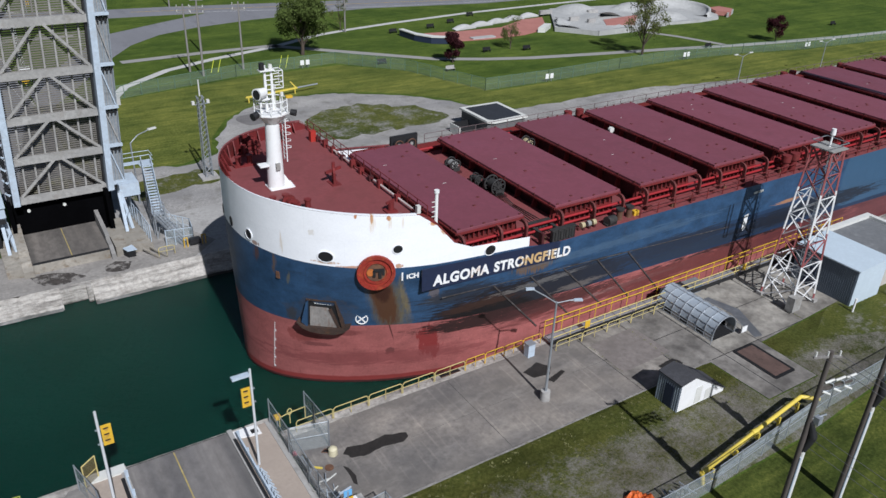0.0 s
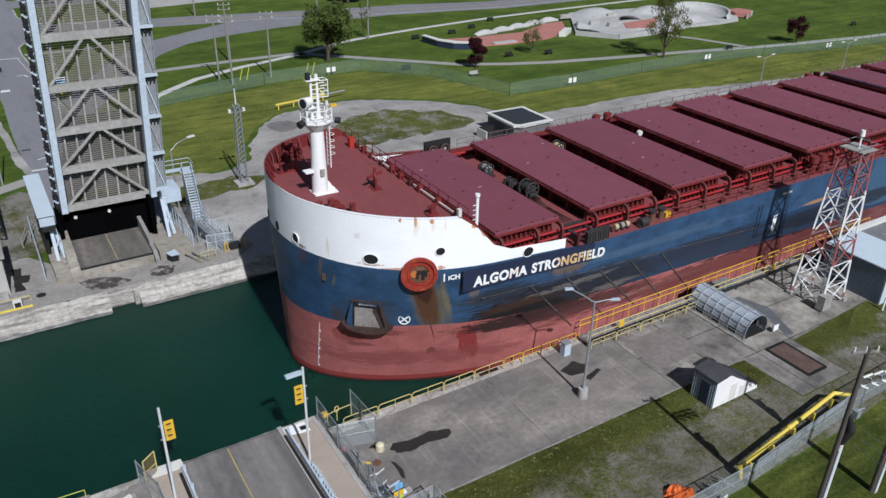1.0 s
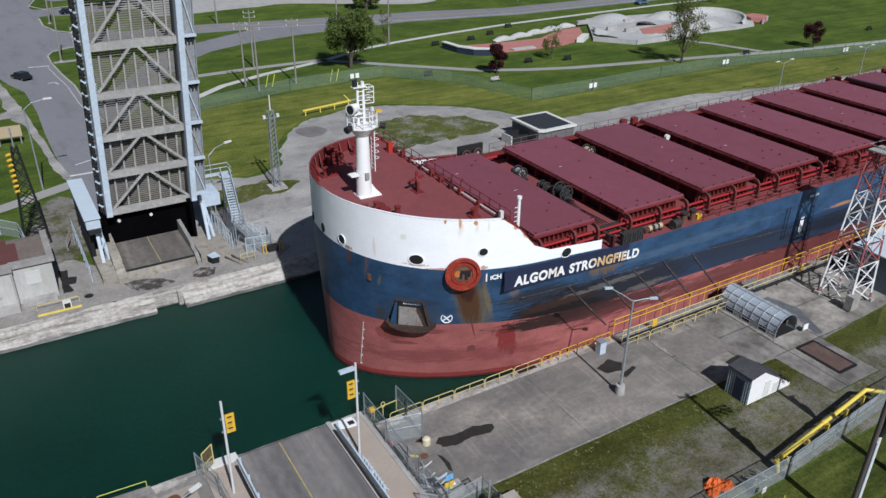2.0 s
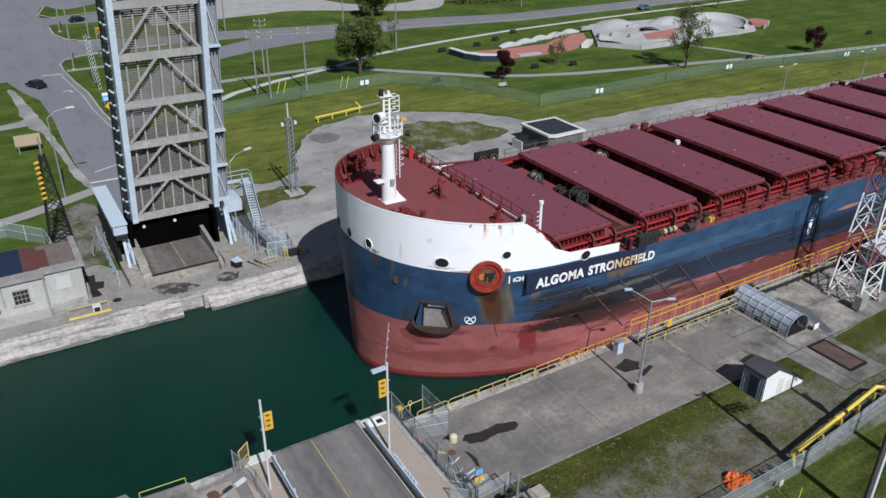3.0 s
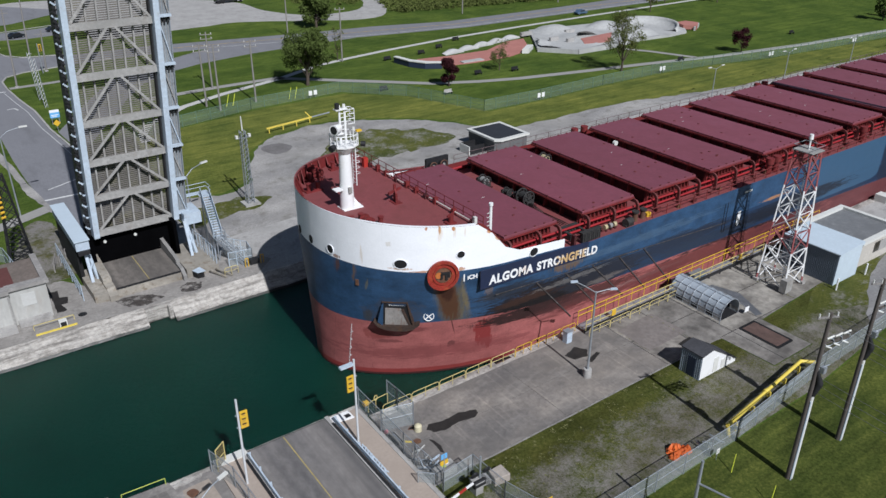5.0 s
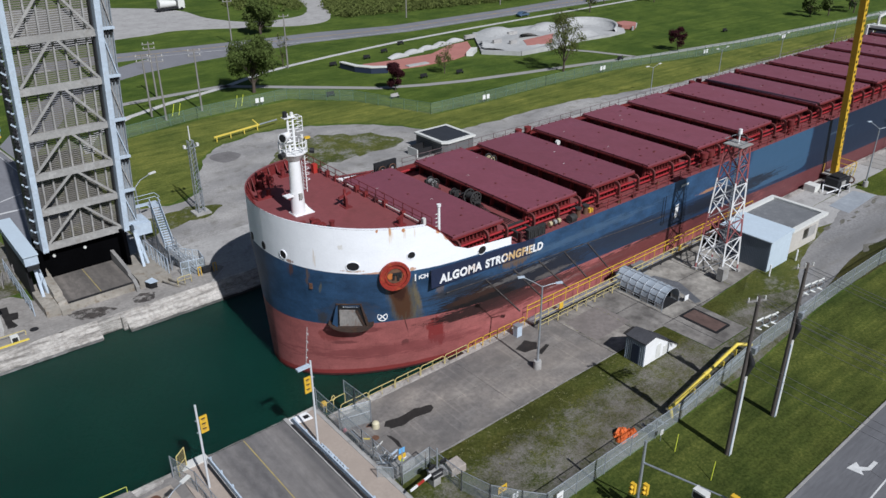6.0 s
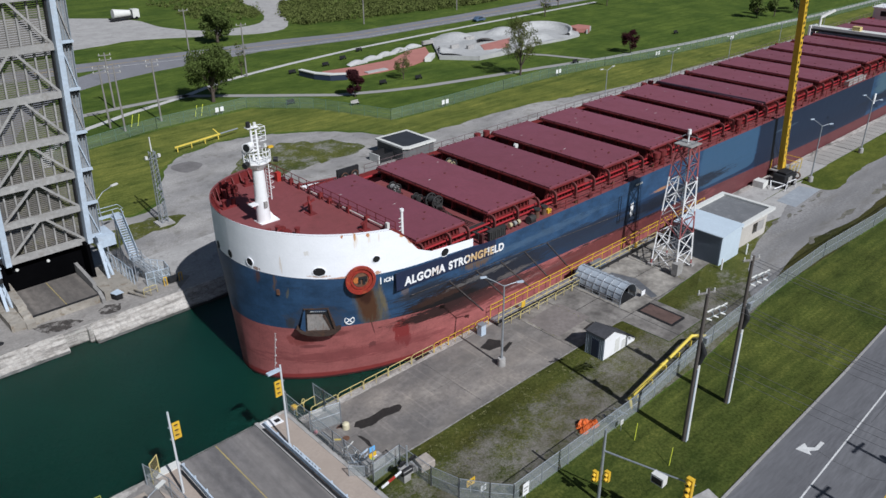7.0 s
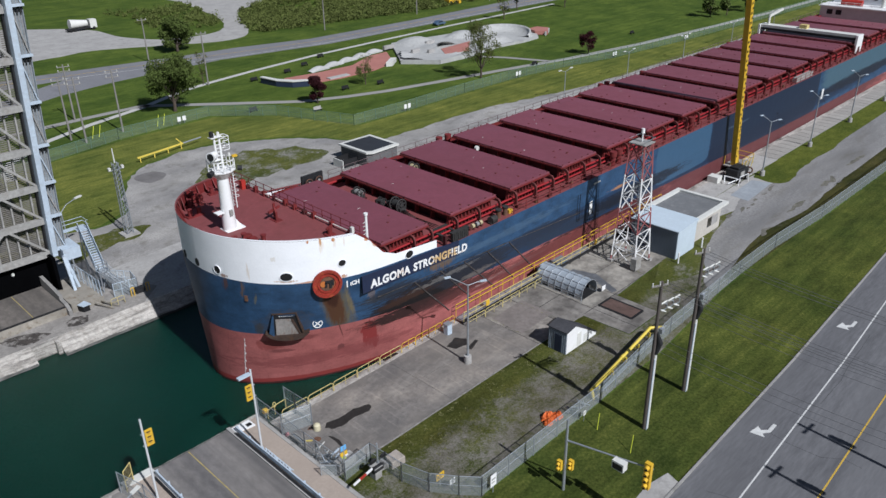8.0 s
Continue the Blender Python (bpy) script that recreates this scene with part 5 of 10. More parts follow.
# anchor pocket: a black recess, the worn crown of the anchor in it, a curved lip below
SCRAPED = mat("scraped_steel", (0.075, 0.05, 0.04), 0.7, 0.3, var=0.4, grain=3, big=0.8, stain=(0.13, 0.06, 0.025), stain_amt=0.7)
k = on_skin("anchor_pocket", 1.3, 6.2, Build().slab([(-1.3, -1.1), (1.42, -1.1), (0.88, 1.25), (-1.2, 1.25)], -0.3, 0.14), BLACK, "rust-edged anchor pocket")
part("anchor_plate", Build().slab([(-1.12, -1.02), (1.0, -1.02), (0.36, 0.62), (-1.06, 0.68)], 0.12, 0.3), mat("anchor_steel", (0.3, 0.28, 0.26), 0.6, 0.2, var=0.35, grain=3, big=0.9, stain=(0.16, 0.07, 0.03), stain_amt=0.8, stretch=(1, 0.5, 1)), k, "grey scraped anchor crown")
part("anchor_shoulder", Build().slab([(0.4, 0.55), (1.02, -0.98), (1.2, -0.98), (0.6, 0.62)], 0.12, 0.34), SCRAPED, k)
for i in range(7):
    part("tally_bar", Build().box(-0.72 + 0.2 * i, 0.92, 0.14, -0.6 + 0.2 * i, 1.0, 0.16), OFFWHITE, k)
part("left_cheek", Build().slab([(-1.78, -0.72), (-1.3, -1.1), (-1.2, 1.25), (-1.34, 1.1)], -0.2, 0.4), NAVY_BLUE, k, "blue painted cheek plate")
part("right_rim", Build().slab([(1.42, -1.1), (1.56, -1.02), (1.0, 1.2), (0.88, 1.25)], -0.2, 0.3), SCRAPED, k)
part("top_rim", Build().slab([(-1.36, 1.22), (1.02, 1.22), (1.0, 1.36), (-1.34, 1.36)], -0.2, 0.26), SCRAPED, k)
lip = [(-2.15, -0.72), (-1.75, -1.2), (-1.1, -1.5), (-0.2, -1.62), (0.8, -1.6), (1.5, -1.38), (2.05, -0.9), (1.5, -1.06), (-1.35, -1.04)]
part("lower_lip", Build().slab(lip, -0.4, 0.5), SCRAPED, k, "rusty projecting lip")

# cross mark, class letters, draught marks
c = on_skin("cross_mark", 3.75, 5.75, Build().ring((0, 0, 0), (0, 0, 1), 0.46, 0.05), WHITE, "white painted circle with a cross")
b = Build()
for a0 in (0.7, 0.7 + math.pi / 2):
    b.beam((-0.45 * math.cos(a0), -0.42 * math.sin(a0), 0.01), (0.45 * math.cos(a0), 0.42 * math.sin(a0), 0.01), 0.1, 0.03)
part("cross", b, WHITE, c)


def lettering(name, text, size, width, material, label, space=1.0):
    """Words in the built-in font as a mesh, from the origin along x."""
    cu = bpy.data.curves.new(name, "FONT")
    cu.body, cu.size, cu.extrude, cu.space_character = text, size, 0.012, space
    cu.offset = size * 0.04
    ob = bpy.data.objects.new(name, cu)
    scene.collection.objects.link(ob)
    bpy.context.view_layer.update()
    me = bpy.data.meshes.new_from_object(ob.evaluated_get(bpy.context.evaluated_depsgraph_get()))
    bpy.data.objects.remove(ob)
    bpy.data.curves.remove(cu)
    xs = [v.co.x for v in me.vertices]
    k = width / (max(xs) - min(xs))
    lo = min(xs)
    for v in me.vertices:
        v.co.x = (v.co.x - lo) * k
    me.materials.clear()
    me.materials.append(material)
    return me


NAME_PAINT = mat("name_white", (0.78, 0.78, 0.77), 0.5, var=0.05, grain=3, big=0.12, stain=(0.5, 0.22, 0.05), stain_amt=0.9, bump=0.02)
SLOPE = -0.06
plate = Build()
plate.add([(7.6, -11.98, 8.45 + SZ), (21.2, -11.98, 7.75 + SZ), (21.2, -11.98, 9.42 + SZ), (7.6, -11.98, 10.35 + SZ), (7.6, -11.85, 8.45 + SZ), (21.2, -11.85, 7.75 + SZ), (21.2, -11.85, 9.42 + SZ), (7.6, -11.85, 10.35 + SZ)],
          [(0, 1, 2, 3), (0, 4, 5, 1), (1, 5, 6, 2), (2, 6, 7, 3), (3, 7, 4, 0)])
part("name_band", plate, mat("fresh_navy", (0.018, 0.026, 0.06), 0.5, var=0.2, grain=2, big=0.4), ship, "fresh dark navy band behind the name")
tilt = math.atan(SLOPE)
RUSTED_NAME = NAME_PAINT.copy()
_nt = RUSTED_NAME.node_tree
_in = _nt.nodes["Principled BSDF"].inputs["Base Color"]
_nt.links.new(blot(_nt, _in.links[0].from_socket, 4.4, -1.6, 2.0, 4.0, (0.5, 0.3, 0.08), 0.85, 1.1, (0.9, 1.1, 1), 1.5), _in)
for word, x, w, paint in (("ALGOMA", 8.55, 5.35, NAME_PAINT), ("STRONGFIELD", 14.35, 8.1, RUSTED_NAME)):
    ob = part("name_lettering", lettering("name_lettering", word, 1.2, w, paint, "", 1.1), None, ship, "white block letters of the ship's name")
    ob.matrix_local = Matrix.Translation((x, -12.0, 8.72 + SLOPE * (x - 8.5) + SZ)) @ Matrix.Rotation(-tilt, 4, "Y") @ Matrix.Rotation(radians(90), 4, "X")
ob = part("class_letters", lettering("class_letters", "ICH", 0.58, 0.95, NAME_PAINT, ""), None, ship, "white class letters")
p, out, t = skin(6.6, 9.6, 0.03)
ob.matrix_local = Matrix.Translation(p) @ Matrix((t, Vector((0, 0, 1)), out)).transposed().to_4x4()
on_skin("class_bar", 6.25, 9.85, Build().box(-0.06, -0.35, 0, 0.06, 0.4, 0.02), WHITE, off=0.02)
for i in range(25):
    z = -0.6 + 0.2 * i
    b = Build().box(-0.035, -0.045, 0, 0.035, 0.045, 0.02)
    if i % 5 == 0:
        b.box(0.06, -0.08, 0, 0.14, 0.08, 0.02)
    on_skin("draught_mark", -1.5, z, b, WHITE, off=0.02)
for x, z in ((-1.4, 9.3),):
    on_skin("scupper", x, z, Build().box(-0.16, -0.3, -0.02, 0.16, 0.3, 0.06), RUST, "rusty outlet")
part("white_pad", Build().add([(46.35, -12.0, 4.4 + SZ), (46.7, -12.0, 4.75 + SZ), (46.7, -12.0, 6.3 + SZ), (46.1, -12.0, 6.2 + SZ), (46.1, -12.0, 4.7 + SZ)], [(0, 1, 2, 3, 4)]), WHITE, ship, "white painted mark")
for x0, x1 in ((46.8, 47.4), (47.55, 48.25)):
    part("small_marking", Build().box(x0, -12.0, 8.45 + SZ, x1, -11.94, 8.68 + SZ), OFFWHITE, ship, "small white marking")
part("door_seam", Build().line([(43.4, -11.985, 8.0 + SZ), (43.4, -11.985, 4.4 + SZ), (43.9, -11.985, 4.3 + SZ), (43.9, -11.985, 8.0 + SZ)], 0.03, 4), DARK, ship)
part("white_pad", Build().box(125.8, -12.0, 3.6 + SZ, 126.6, -11.9, 5.6 + SZ), WHITE, ship)
WORN_SEAM = mat("worn_seam", (0.07, 0.06, 0.058), 0.7, var=0.5, grain=4, big=0.8, stain=(0.2, 0.19, 0.18), stain_amt=0.6)
# thin slanting bars along the side
for x, z0, x1, z1 in ((14.5, 7.0, 19.6, 1.4), (18.4, 6.75, 23.4, 1.35), (22.1, 6.5, 27.3, 1.3), (26.0, 6.35, 31.0, 0.9), (29.8, 6.2, 35.2, 0.4)):
    part("rubbing_bar", Build().beam((x, -11.93, z0 + SZ), (x1, -11.93, z1 + SZ), 0.1, 0.11), WORN_SEAM, ship)
part("seam_strip", Build().beam((9.5, -11.9, 7.28 + SZ), (29.8, -11.92, 6.2 + SZ), 0.07, 0.05).beam((29.8, -11.92, 6.2 + SZ), (44.0, -11.92, 5.4 + SZ), 0.07, 0.05), WORN_SEAM, ship, "worn seam strip along the side")

# mast on the forecastle
MX, MY = 0.95, -0.2
zd = FC_DECK + SZ
PZ = zd + 6.1
mast = part("foremast", Build().tube((MX, MY, zd), (MX, MY, PZ), 0.68, 0.52, 24), WHITE, ship, "white tubular foremast with platform and lamps")
part("foot", Build().slab([(MX - 0.7, MY - 0.7), (MX + 1.3, MY - 0.75), (MX + 1.4, MY + 0.5), (MX - 0.7, MY + 0.7)], zd, zd + 0.08), WHITE, mast)
part("gusset", Build().add([(MX + 0.6, MY - 0.06, zd), (MX + 1.3, MY - 0.06, zd), (MX + 0.6, MY - 0.06, zd + 1.1), (MX + 0.6, MY + 0.06, zd), (MX + 1.3, MY + 0.06, zd), (MX + 0.6, MY + 0.06, zd + 1.1)], [(0, 1, 2), (5, 4, 3), (1, 4, 5, 2), (0, 2, 5, 3)]), WHITE, mast)
part("collar", Build().tube((MX, MY, PZ - 0.7), (MX, MY, PZ), 0.6, 1.15, 20), WHITE, mast)
deck_ring = [(MX + 1.3 * math.cos(a), MY + 1.2 * math.sin(a)) for a in (2 * math.pi * i / 10 for i in range(10))]
part("platform", Build().slab(deck_ring, PZ, PZ + 0.1), WHITE, mast)
for zr in (0.5, 1.0):
    part("guard_rail", Build().line([(x, y, PZ + 0.1 + zr) for x, y in deck_ring + deck_ring[:1]], 0.035), WHITE, mast)
for x, y in deck_ring:
    part("guard_post", Build().tube((x, y, PZ + 0.1), (x, y, PZ + 1.12), 0.04), WHITE, mast)
for dx in (-0.3, 0.22):
    part("topmast", Build().tube((MX + dx, MY, PZ + 0.1), (MX + dx, MY, zd + 9.8), 0.13, 0.1), WHITE, mast)
for i in range(9):
    part("rung", Build().tube((MX - 0.3, MY, PZ + 0.4 + 0.36 * i), (MX + 0.22, MY, PZ + 0.4 + 0.36 * i), 0.035), WHITE, mast)
part("lamp_box", Build().tube((MX - 0.5, MY, zd + 9.5), (MX - 0.5, MY, zd + 10.0), 0.22, 0.2, 12), DARK, mast)
part("lamp_shelf", Build().box(MX - 0.75, MY - 0.3, zd + 9.4, MX + 0.4, MY + 0.3, zd + 9.48), WHITE, mast)
part("top_lamp", Build().tube((MX + 0.15, MY, zd + 9.48), (MX + 0.15, MY, zd + 9.85), 0.14, 0.12, 10), OFFWHITE, mast)
for zc in (8.1, 8.55, 9.0, 9.4):
    part("top_cage", Build().line([(MX + 0.3, MY - 0.4, zd + zc), (MX + 0.95, MY - 0.4, zd + zc), (MX + 0.95, MY + 0.4, zd + zc), (MX + 0.3, MY + 0.4, zd + zc)], 0.035), WHITE, mast)
for dy in (-0.4, 0.4):
    part("top_cage", Build().line([(MX + 0.95, MY + dy, zd + 8.1), (MX + 0.95, MY + dy, zd + 9.4)], 0.04), WHITE, mast)
part("horn", Build().tube((MX - 1.25, MY - 0.6, PZ + 1.75), (MX - 0.5, MY - 0.2, PZ + 1.75), 0.46, 0.34, 18), WHITE, mast, "white drum-shaped horn")
part("horn_mouth", Build().tube((MX - 1.29, MY - 0.62, PZ + 1.75), (MX - 1.24, MY - 0.6, PZ + 1.75), 0.36, 0.36, 18), DARK, mast)
part("horn_shelf", Build().box(MX - 1.1, MY - 0.5, PZ + 1.2, MX - 0.2, MY + 0.1, PZ + 1.3).box(MX - 0.9, MY - 0.3, PZ + 0.1, MX - 0.78, MY - 0.2, PZ + 1.2), WHITE, mast)
part("searchlight", Build().tube((MX - 1.75, MY - 0.8, PZ + 0.15), (MX - 1.3, MY - 0.6, PZ + 0.25), 0.3, 0.26, 12), DARK, mast)
part("searchlight", Build().tube((MX + 1.25, MY - 0.8, PZ + 0.15), (MX + 1.6, MY - 1.05, PZ + 0.1), 0.24, 0.26, 12), DARK, mast)
part("beacon", Build().box(MX + 1.15, MY - 0.4, PZ + 1.1, MX + 1.65, MY - 0.1, PZ + 1.28), YELLOW, mast)
for dx, dy, zt in ((-0.7, 0.5, 1.5), (0.6, 0.6, 1.7), (0.8, -0.4, 1.35)):
    part("lamp_post", Build().tube((MX + dx, MY + dy, PZ + 0.1), (MX + dx, MY + dy, PZ + zt), 0.06, 0.06, 6).tube((MX + dx, MY + dy, PZ + zt), (MX + dx, MY + dy, PZ + zt + 0.3), 0.14, 0.12, 8), OFFWHITE, mast)
for i in range(11):
    part("ladder_rung", Build().tube((MX + 0.95, MY - 0.28, zd + 2.3 + 0.36 * i), (MX + 0.95, MY + 0.28, zd + 2.3 + 0.36 * i), 0.03), WHITE, mast)
for dy in (-0.3, 0.3):
    part("ladder_rail", Build().tube((MX + 0.95, MY + dy, zd + 2.1), (MX + 0.95, MY + dy, PZ + 0.3), 0.045), WHITE, mast)
for i in range(6):
    zh = zd + 3.2 + 0.55 * i
    part("ladder_hoop", Build().line([(MX + 0.95, MY - 0.3, zh), (MX + 1.35, MY - 0.25, zh), (MX + 1.45, MY, zh), (MX + 1.35, MY + 0.25, zh), (MX + 0.95, MY + 0.3, zh)], 0.025), WHITE, mast)
part("bracket", Build().box(MX - 1.35, MY - 0.5, zd + 2.0, MX - 0.6, MY + 0.3, zd + 2.1), WHITE, mast)
part("hatch_door", Build().slab([(MX - 0.18, MY - 0.8), (MX + 0.16, MY - 0.8), (MX + 0.16, MY - 0.6), (MX - 0.18, MY - 0.6)], zd + 1.7, zd + 2.25), GREY_BEAM, mast)

# forecastle gear
def bollard(x, y, z, material=RAIL_RED):
    b = Build().box(x - 0.9, y - 0.3, z, x + 0.9, y + 0.3, z + 0.15)
    for dx in (-0.5, 0.5):
        b.tube((x + dx, y, z + 0.1), (x + dx, y, z + 0.85), 0.22, 0.22, 12)
        b.tube((x + dx, y, z + 0.82), (x + dx, y, z + 0.92), 0.28, 0.28, 12)
    part("bollard", b, material, ship)


for x, y in ((0.2, 5.2), (1.5, 7.6), (-0.2, -3.8), (0.9, -5.4), (5.0, 9.2)):
    bollard(x, y, zd)


def windlass(x, y, z, material, label, s=1.0):
    w = part("winch", Build().box(x - 0.9 * s, y - 1.1 * s, z, x + 0.9 * s, y + 1.1 * s, z + 0.25), DECK_RED, ship, label)
    part("drum", Build().tube((x, y - 0.7 * s, z + 0.95 * s), (x, y + 0.7 * s, z + 0.95 * s), 0.5 * s, 0.5 * s, 16), material, w)
    for dy in (-0.75, 0.75):
        part("flange", Build().tube((x, y + (dy - 0.06) * s, z + 0.95 * s), (x, y + (dy + 0.06) * s, z + 0.95 * s), 0.9 * s, 0.9 * s, 18), material, w)
    part("gearbox", Build().box(x - 0.5 * s, y + 0.85 * s, z + 0.2, x + 0.6 * s, y + 1.5 * s, z + 1.3 * s), DARK, w)


windlass(2.0, 8.2, zd, RAIL_RED, "red mooring winch", 0.7)
windlass(0.3, -4.9, zd, RAIL_RED, "red mooring winch", 0.6)
ROPE = mat("dark_rope", (0.035, 0.034, 0.033), 0.85, var=0.5, grain=9, big=1.2)
WORN_DARK = mat("worn_dark_paint", (0.045, 0.043, 0.042), 0.7, 0.1, var=0.5, grain=4, big=0.9, stain=(0.08, 0.07, 0.065), stain_amt=0.5)


def deck_winch(x, y, z, s, label, pale=None):
    """A mooring winch: bed, motor, rope drum and two spoked flanges."""
    w = part("winch", Build().box(x - 0.7 * s, y - 1.2 * s, z, x + 0.7 * s, y + 1.4 * s, z + 0.18), COAMING, ship, label)
    for dy in (-0.95, 0.75):
        part("cheek", Build().slab([(x - 0.5 * s, y + dy * s), (x + 0.5 * s, y + dy * s), (x + 0.5 * s, y + (dy + 0.12) * s), (x - 0.5 * s, y + (dy + 0.12) * s)], z + 0.1, z + 0.75 * s), WORN_DARK, w)
    part("rope_drum", Build().tube((x, y - 0.55 * s, z + 0.95 * s), (x, y + 0.55 * s, z + 0.95 * s), 0.52 * s, 0.52 * s, 18), pale or ROPE, w)
    for dy in (-0.6, 0.6):
        c = (x, y + dy * s, z + 0.95 * s)
        f = part("flange", Build().ring(c, (0, 1, 0), 0.78 * s, 0.09 * s), WORN_DARK, w)
        for k in range(4):
            a = math.pi * k / 4 + 0.3
            d = Vector((math.cos(a), 0, math.sin(a))) * 0.76 * s
            part("spoke", Build().beam(Vector(c) - d, Vector(c) + d, 0.09 * s), WORN_DARK, f)
        part("hub", Build().tube((c[0], c[1] - 0.1 * s, c[2]), (c[0], c[1] + 0.1 * s, c[2]), 0.2 * s, 0.2 * s, 10), WORN_DARK, f)
    part("motor", Build().tube((x, y + 0.9 * s, z + 0.7 * s), (x, y + 1.7 * s, z + 0.7 * s), 0.3 * s, 0.3 * s, 10).box(x - 0.45 * s, y + 0.95 * s, z + 0.1, x + 0.45 * s, y + 1.35 * s, z + 1.1 * s), WORN_DARK, w)
    return w


zw = MAIN_DECK + SZ
part("cross_deck", Build().box(18.3, -8.8, zw, 22.9, 8.8, zw + 0.7), DECK_RED, ship, "worn red cross deck between the hatches")
deck_winch(21.3, -2.2, zw + 0.7, 0.95, "dark mooring winch between the hatches")
deck_winch(21.1, 0.4, zw + 0.7, 0.6, "dark mooring winch between the hatches")
deck_winch(20.9, 4.3, zw + 0.7, 0.75, "dark mooring winch with a pale rope between the hatches", mat("grey_rope", (0.3, 0.3, 0.29), 0.85, var=0.4, grain=8, big=1))
deck_winch(31.1, 5.4, zw + 0.9, 0.75, "cream rope winch between the hatches", mat("cream_rope", (0.5, 0.42, 0.25), 0.85, var=0.4, grain=8, big=1))
part("winch_plinth", Build().box(30.6, 4.2, zw, 31.7, 6.7, zw + 0.9), COAMING, ship)
part("rope_reel", Build().tube((41.8, 3.85, zw + 1.8), (41.8, 4.2, zw + 1.8), 0.32, 0.32, 16).box(41.65, 3.9, zw, 41.95, 4.2, zw + 1.6), OFFWHITE, ship, "pale rope reel on a stand")
for i in range(5):
    part("mooring_line", Build().strand([(20.7 + 0.18 * i, -3.4 + 0.2 * i, zw + 1.2), (20.5 + 0.2 * i, -5.2, zw + 0.82), (20.3 + 0.3 * i, -8.2, zw + 0.78), (20.6 + 0.4 * i, -10.2, zw + 0.25)], 0.06), ROPE, ship)
part("roller_frame", Build().box(19.9, -9.4, zw, 22.3, -8.9, zw + 0.9).box(20.0, -10.6, zw, 20.3, -9.4, zw + 0.7).box(21.9, -10.6, zw, 22.2, -9.4, zw + 0.7), WORN_DARK, ship, "dark steel rope roller frame")
# pedestal on the forecastle
b = Build().tube((5.4, -1.4, zd), (5.4, -1.4, zd + 1.7), 0.14, 0.14, 10).tube((5.2, -2.0, zd), (5.2, -2.0, zd + 1.0), 0.12, 0.12, 10).beam((4.6, -1.6, zd + 1.0), (6.1, -1.3, zd + 1.15), 0.2).beam((5.2, -2.0, zd + 0.9), (5.4, -1.4, zd + 1.3), 0.16).box(4.9, -2.3, zd, 5.7, -1.1, zd + 0.06)
part("deck_pedestal", b, RAIL_RED, ship, "red deck pedestal")
part("pipe_stub", Build().tube((6.8, -8.5, zd), (6.8, -8.5, zd + 0.8), 0.24, 0.24, 10).box(6.3, -8.9, zd, 7.2, -8.1, zd + 0.12).beam((6.4, -8.5, zd + 0.7), (7.1, -8.5, zd + 0.9), 0.16), RAIL_RED, ship)
# break of the forecastle: handrail and pale pipe
for zr in (0.55, 1.1):
    part("hand_rail", Build().tube((8.5, -11.0, zd + zr), (8.5, 11.0, zd + zr), 0.035), RAIL_RED, ship)
for i in range(16):
    y = -11.0 + 22.0 * i / 15
    part("rail_post", Build().tube((8.5, y, zd), (8.5, y, zd + 1.1), 0.04), RAIL_RED, ship)
part("break_pipe", Build().tube((8.15, -10.2, zd + 0.3), (8.15, 8.4, zd + 0.3), 0.06, 0.06, 8), RAIL_RED, ship, "red pipe along the deck break")
PINK_WHITE = mat("stained_white_paint", (0.6, 0.5, 0.47), 0.6, var=0.3, grain=3, big=1.2, stain=(0.3, 0.12, 0.09), stain_amt=0.7)
for y0, y1 in ((-9.8, -7.3), (-6.9, -4.4), (-4.1, -3.2), (0.9, 2.4), (3.6, 4.4)):
    part("pale_pipe", Build().tube((8.15, y0, zd + 0.3), (8.15, y1, zd + 0.3), 0.09, 0.09, 10).tube((8.15, y0, zd + 0.3), (8.15, y0 + 0.12, zd + 0.3), 0.14, 0.14, 10), PINK_WHITE, ship, "stained white pipe lagging along the deck break")
for i, y in enumerate((-9.9, -7.1, -4.2, -2.6, -0.9, 0.7, 2.6, 4.6, 6.2, 7.8)):
    part("valve_block", Build().box(7.95, y - 0.18, zd, 8.35, y + 0.18, zd + 0.45 + 0.12 * (i % 3)).tube((8.15, y, zd + 0.4), (8.15, y, zd + 0.75), 0.06, 0.05, 6), RAIL_RED if i % 3 else COAMING, ship)
part("red_locker", Build().box(7.5, 7.9, zd, 8.0, 8.4, zd + 1.0), BRIGHT_RED, ship)
tall = part("white_post", Build().tube((9.15, -11.2, 12.0 + SZ), (9.15, -11.2, 16.2 + SZ), 0.15, 0.13, 12).tube((9.15, -11.2, 16.1 + SZ), (9.15, -11.2, 16.32 + SZ), 0.2, 0.2, 12), WHITE, ship, "white vent post beside the bulwark")
for i in range(6):
    part("rung", Build().tube((9.15, -11.2, 13.4 + 0.4 * i + SZ), (8.75, -11.2, 13.4 + 0.4 * i + SZ), 0.035), OFFWHITE, tall)
part("white_box", Build().box(8.0, -10.4, zd, 8.3, -10.1, zd + 0.9), OFFWHITE, ship)

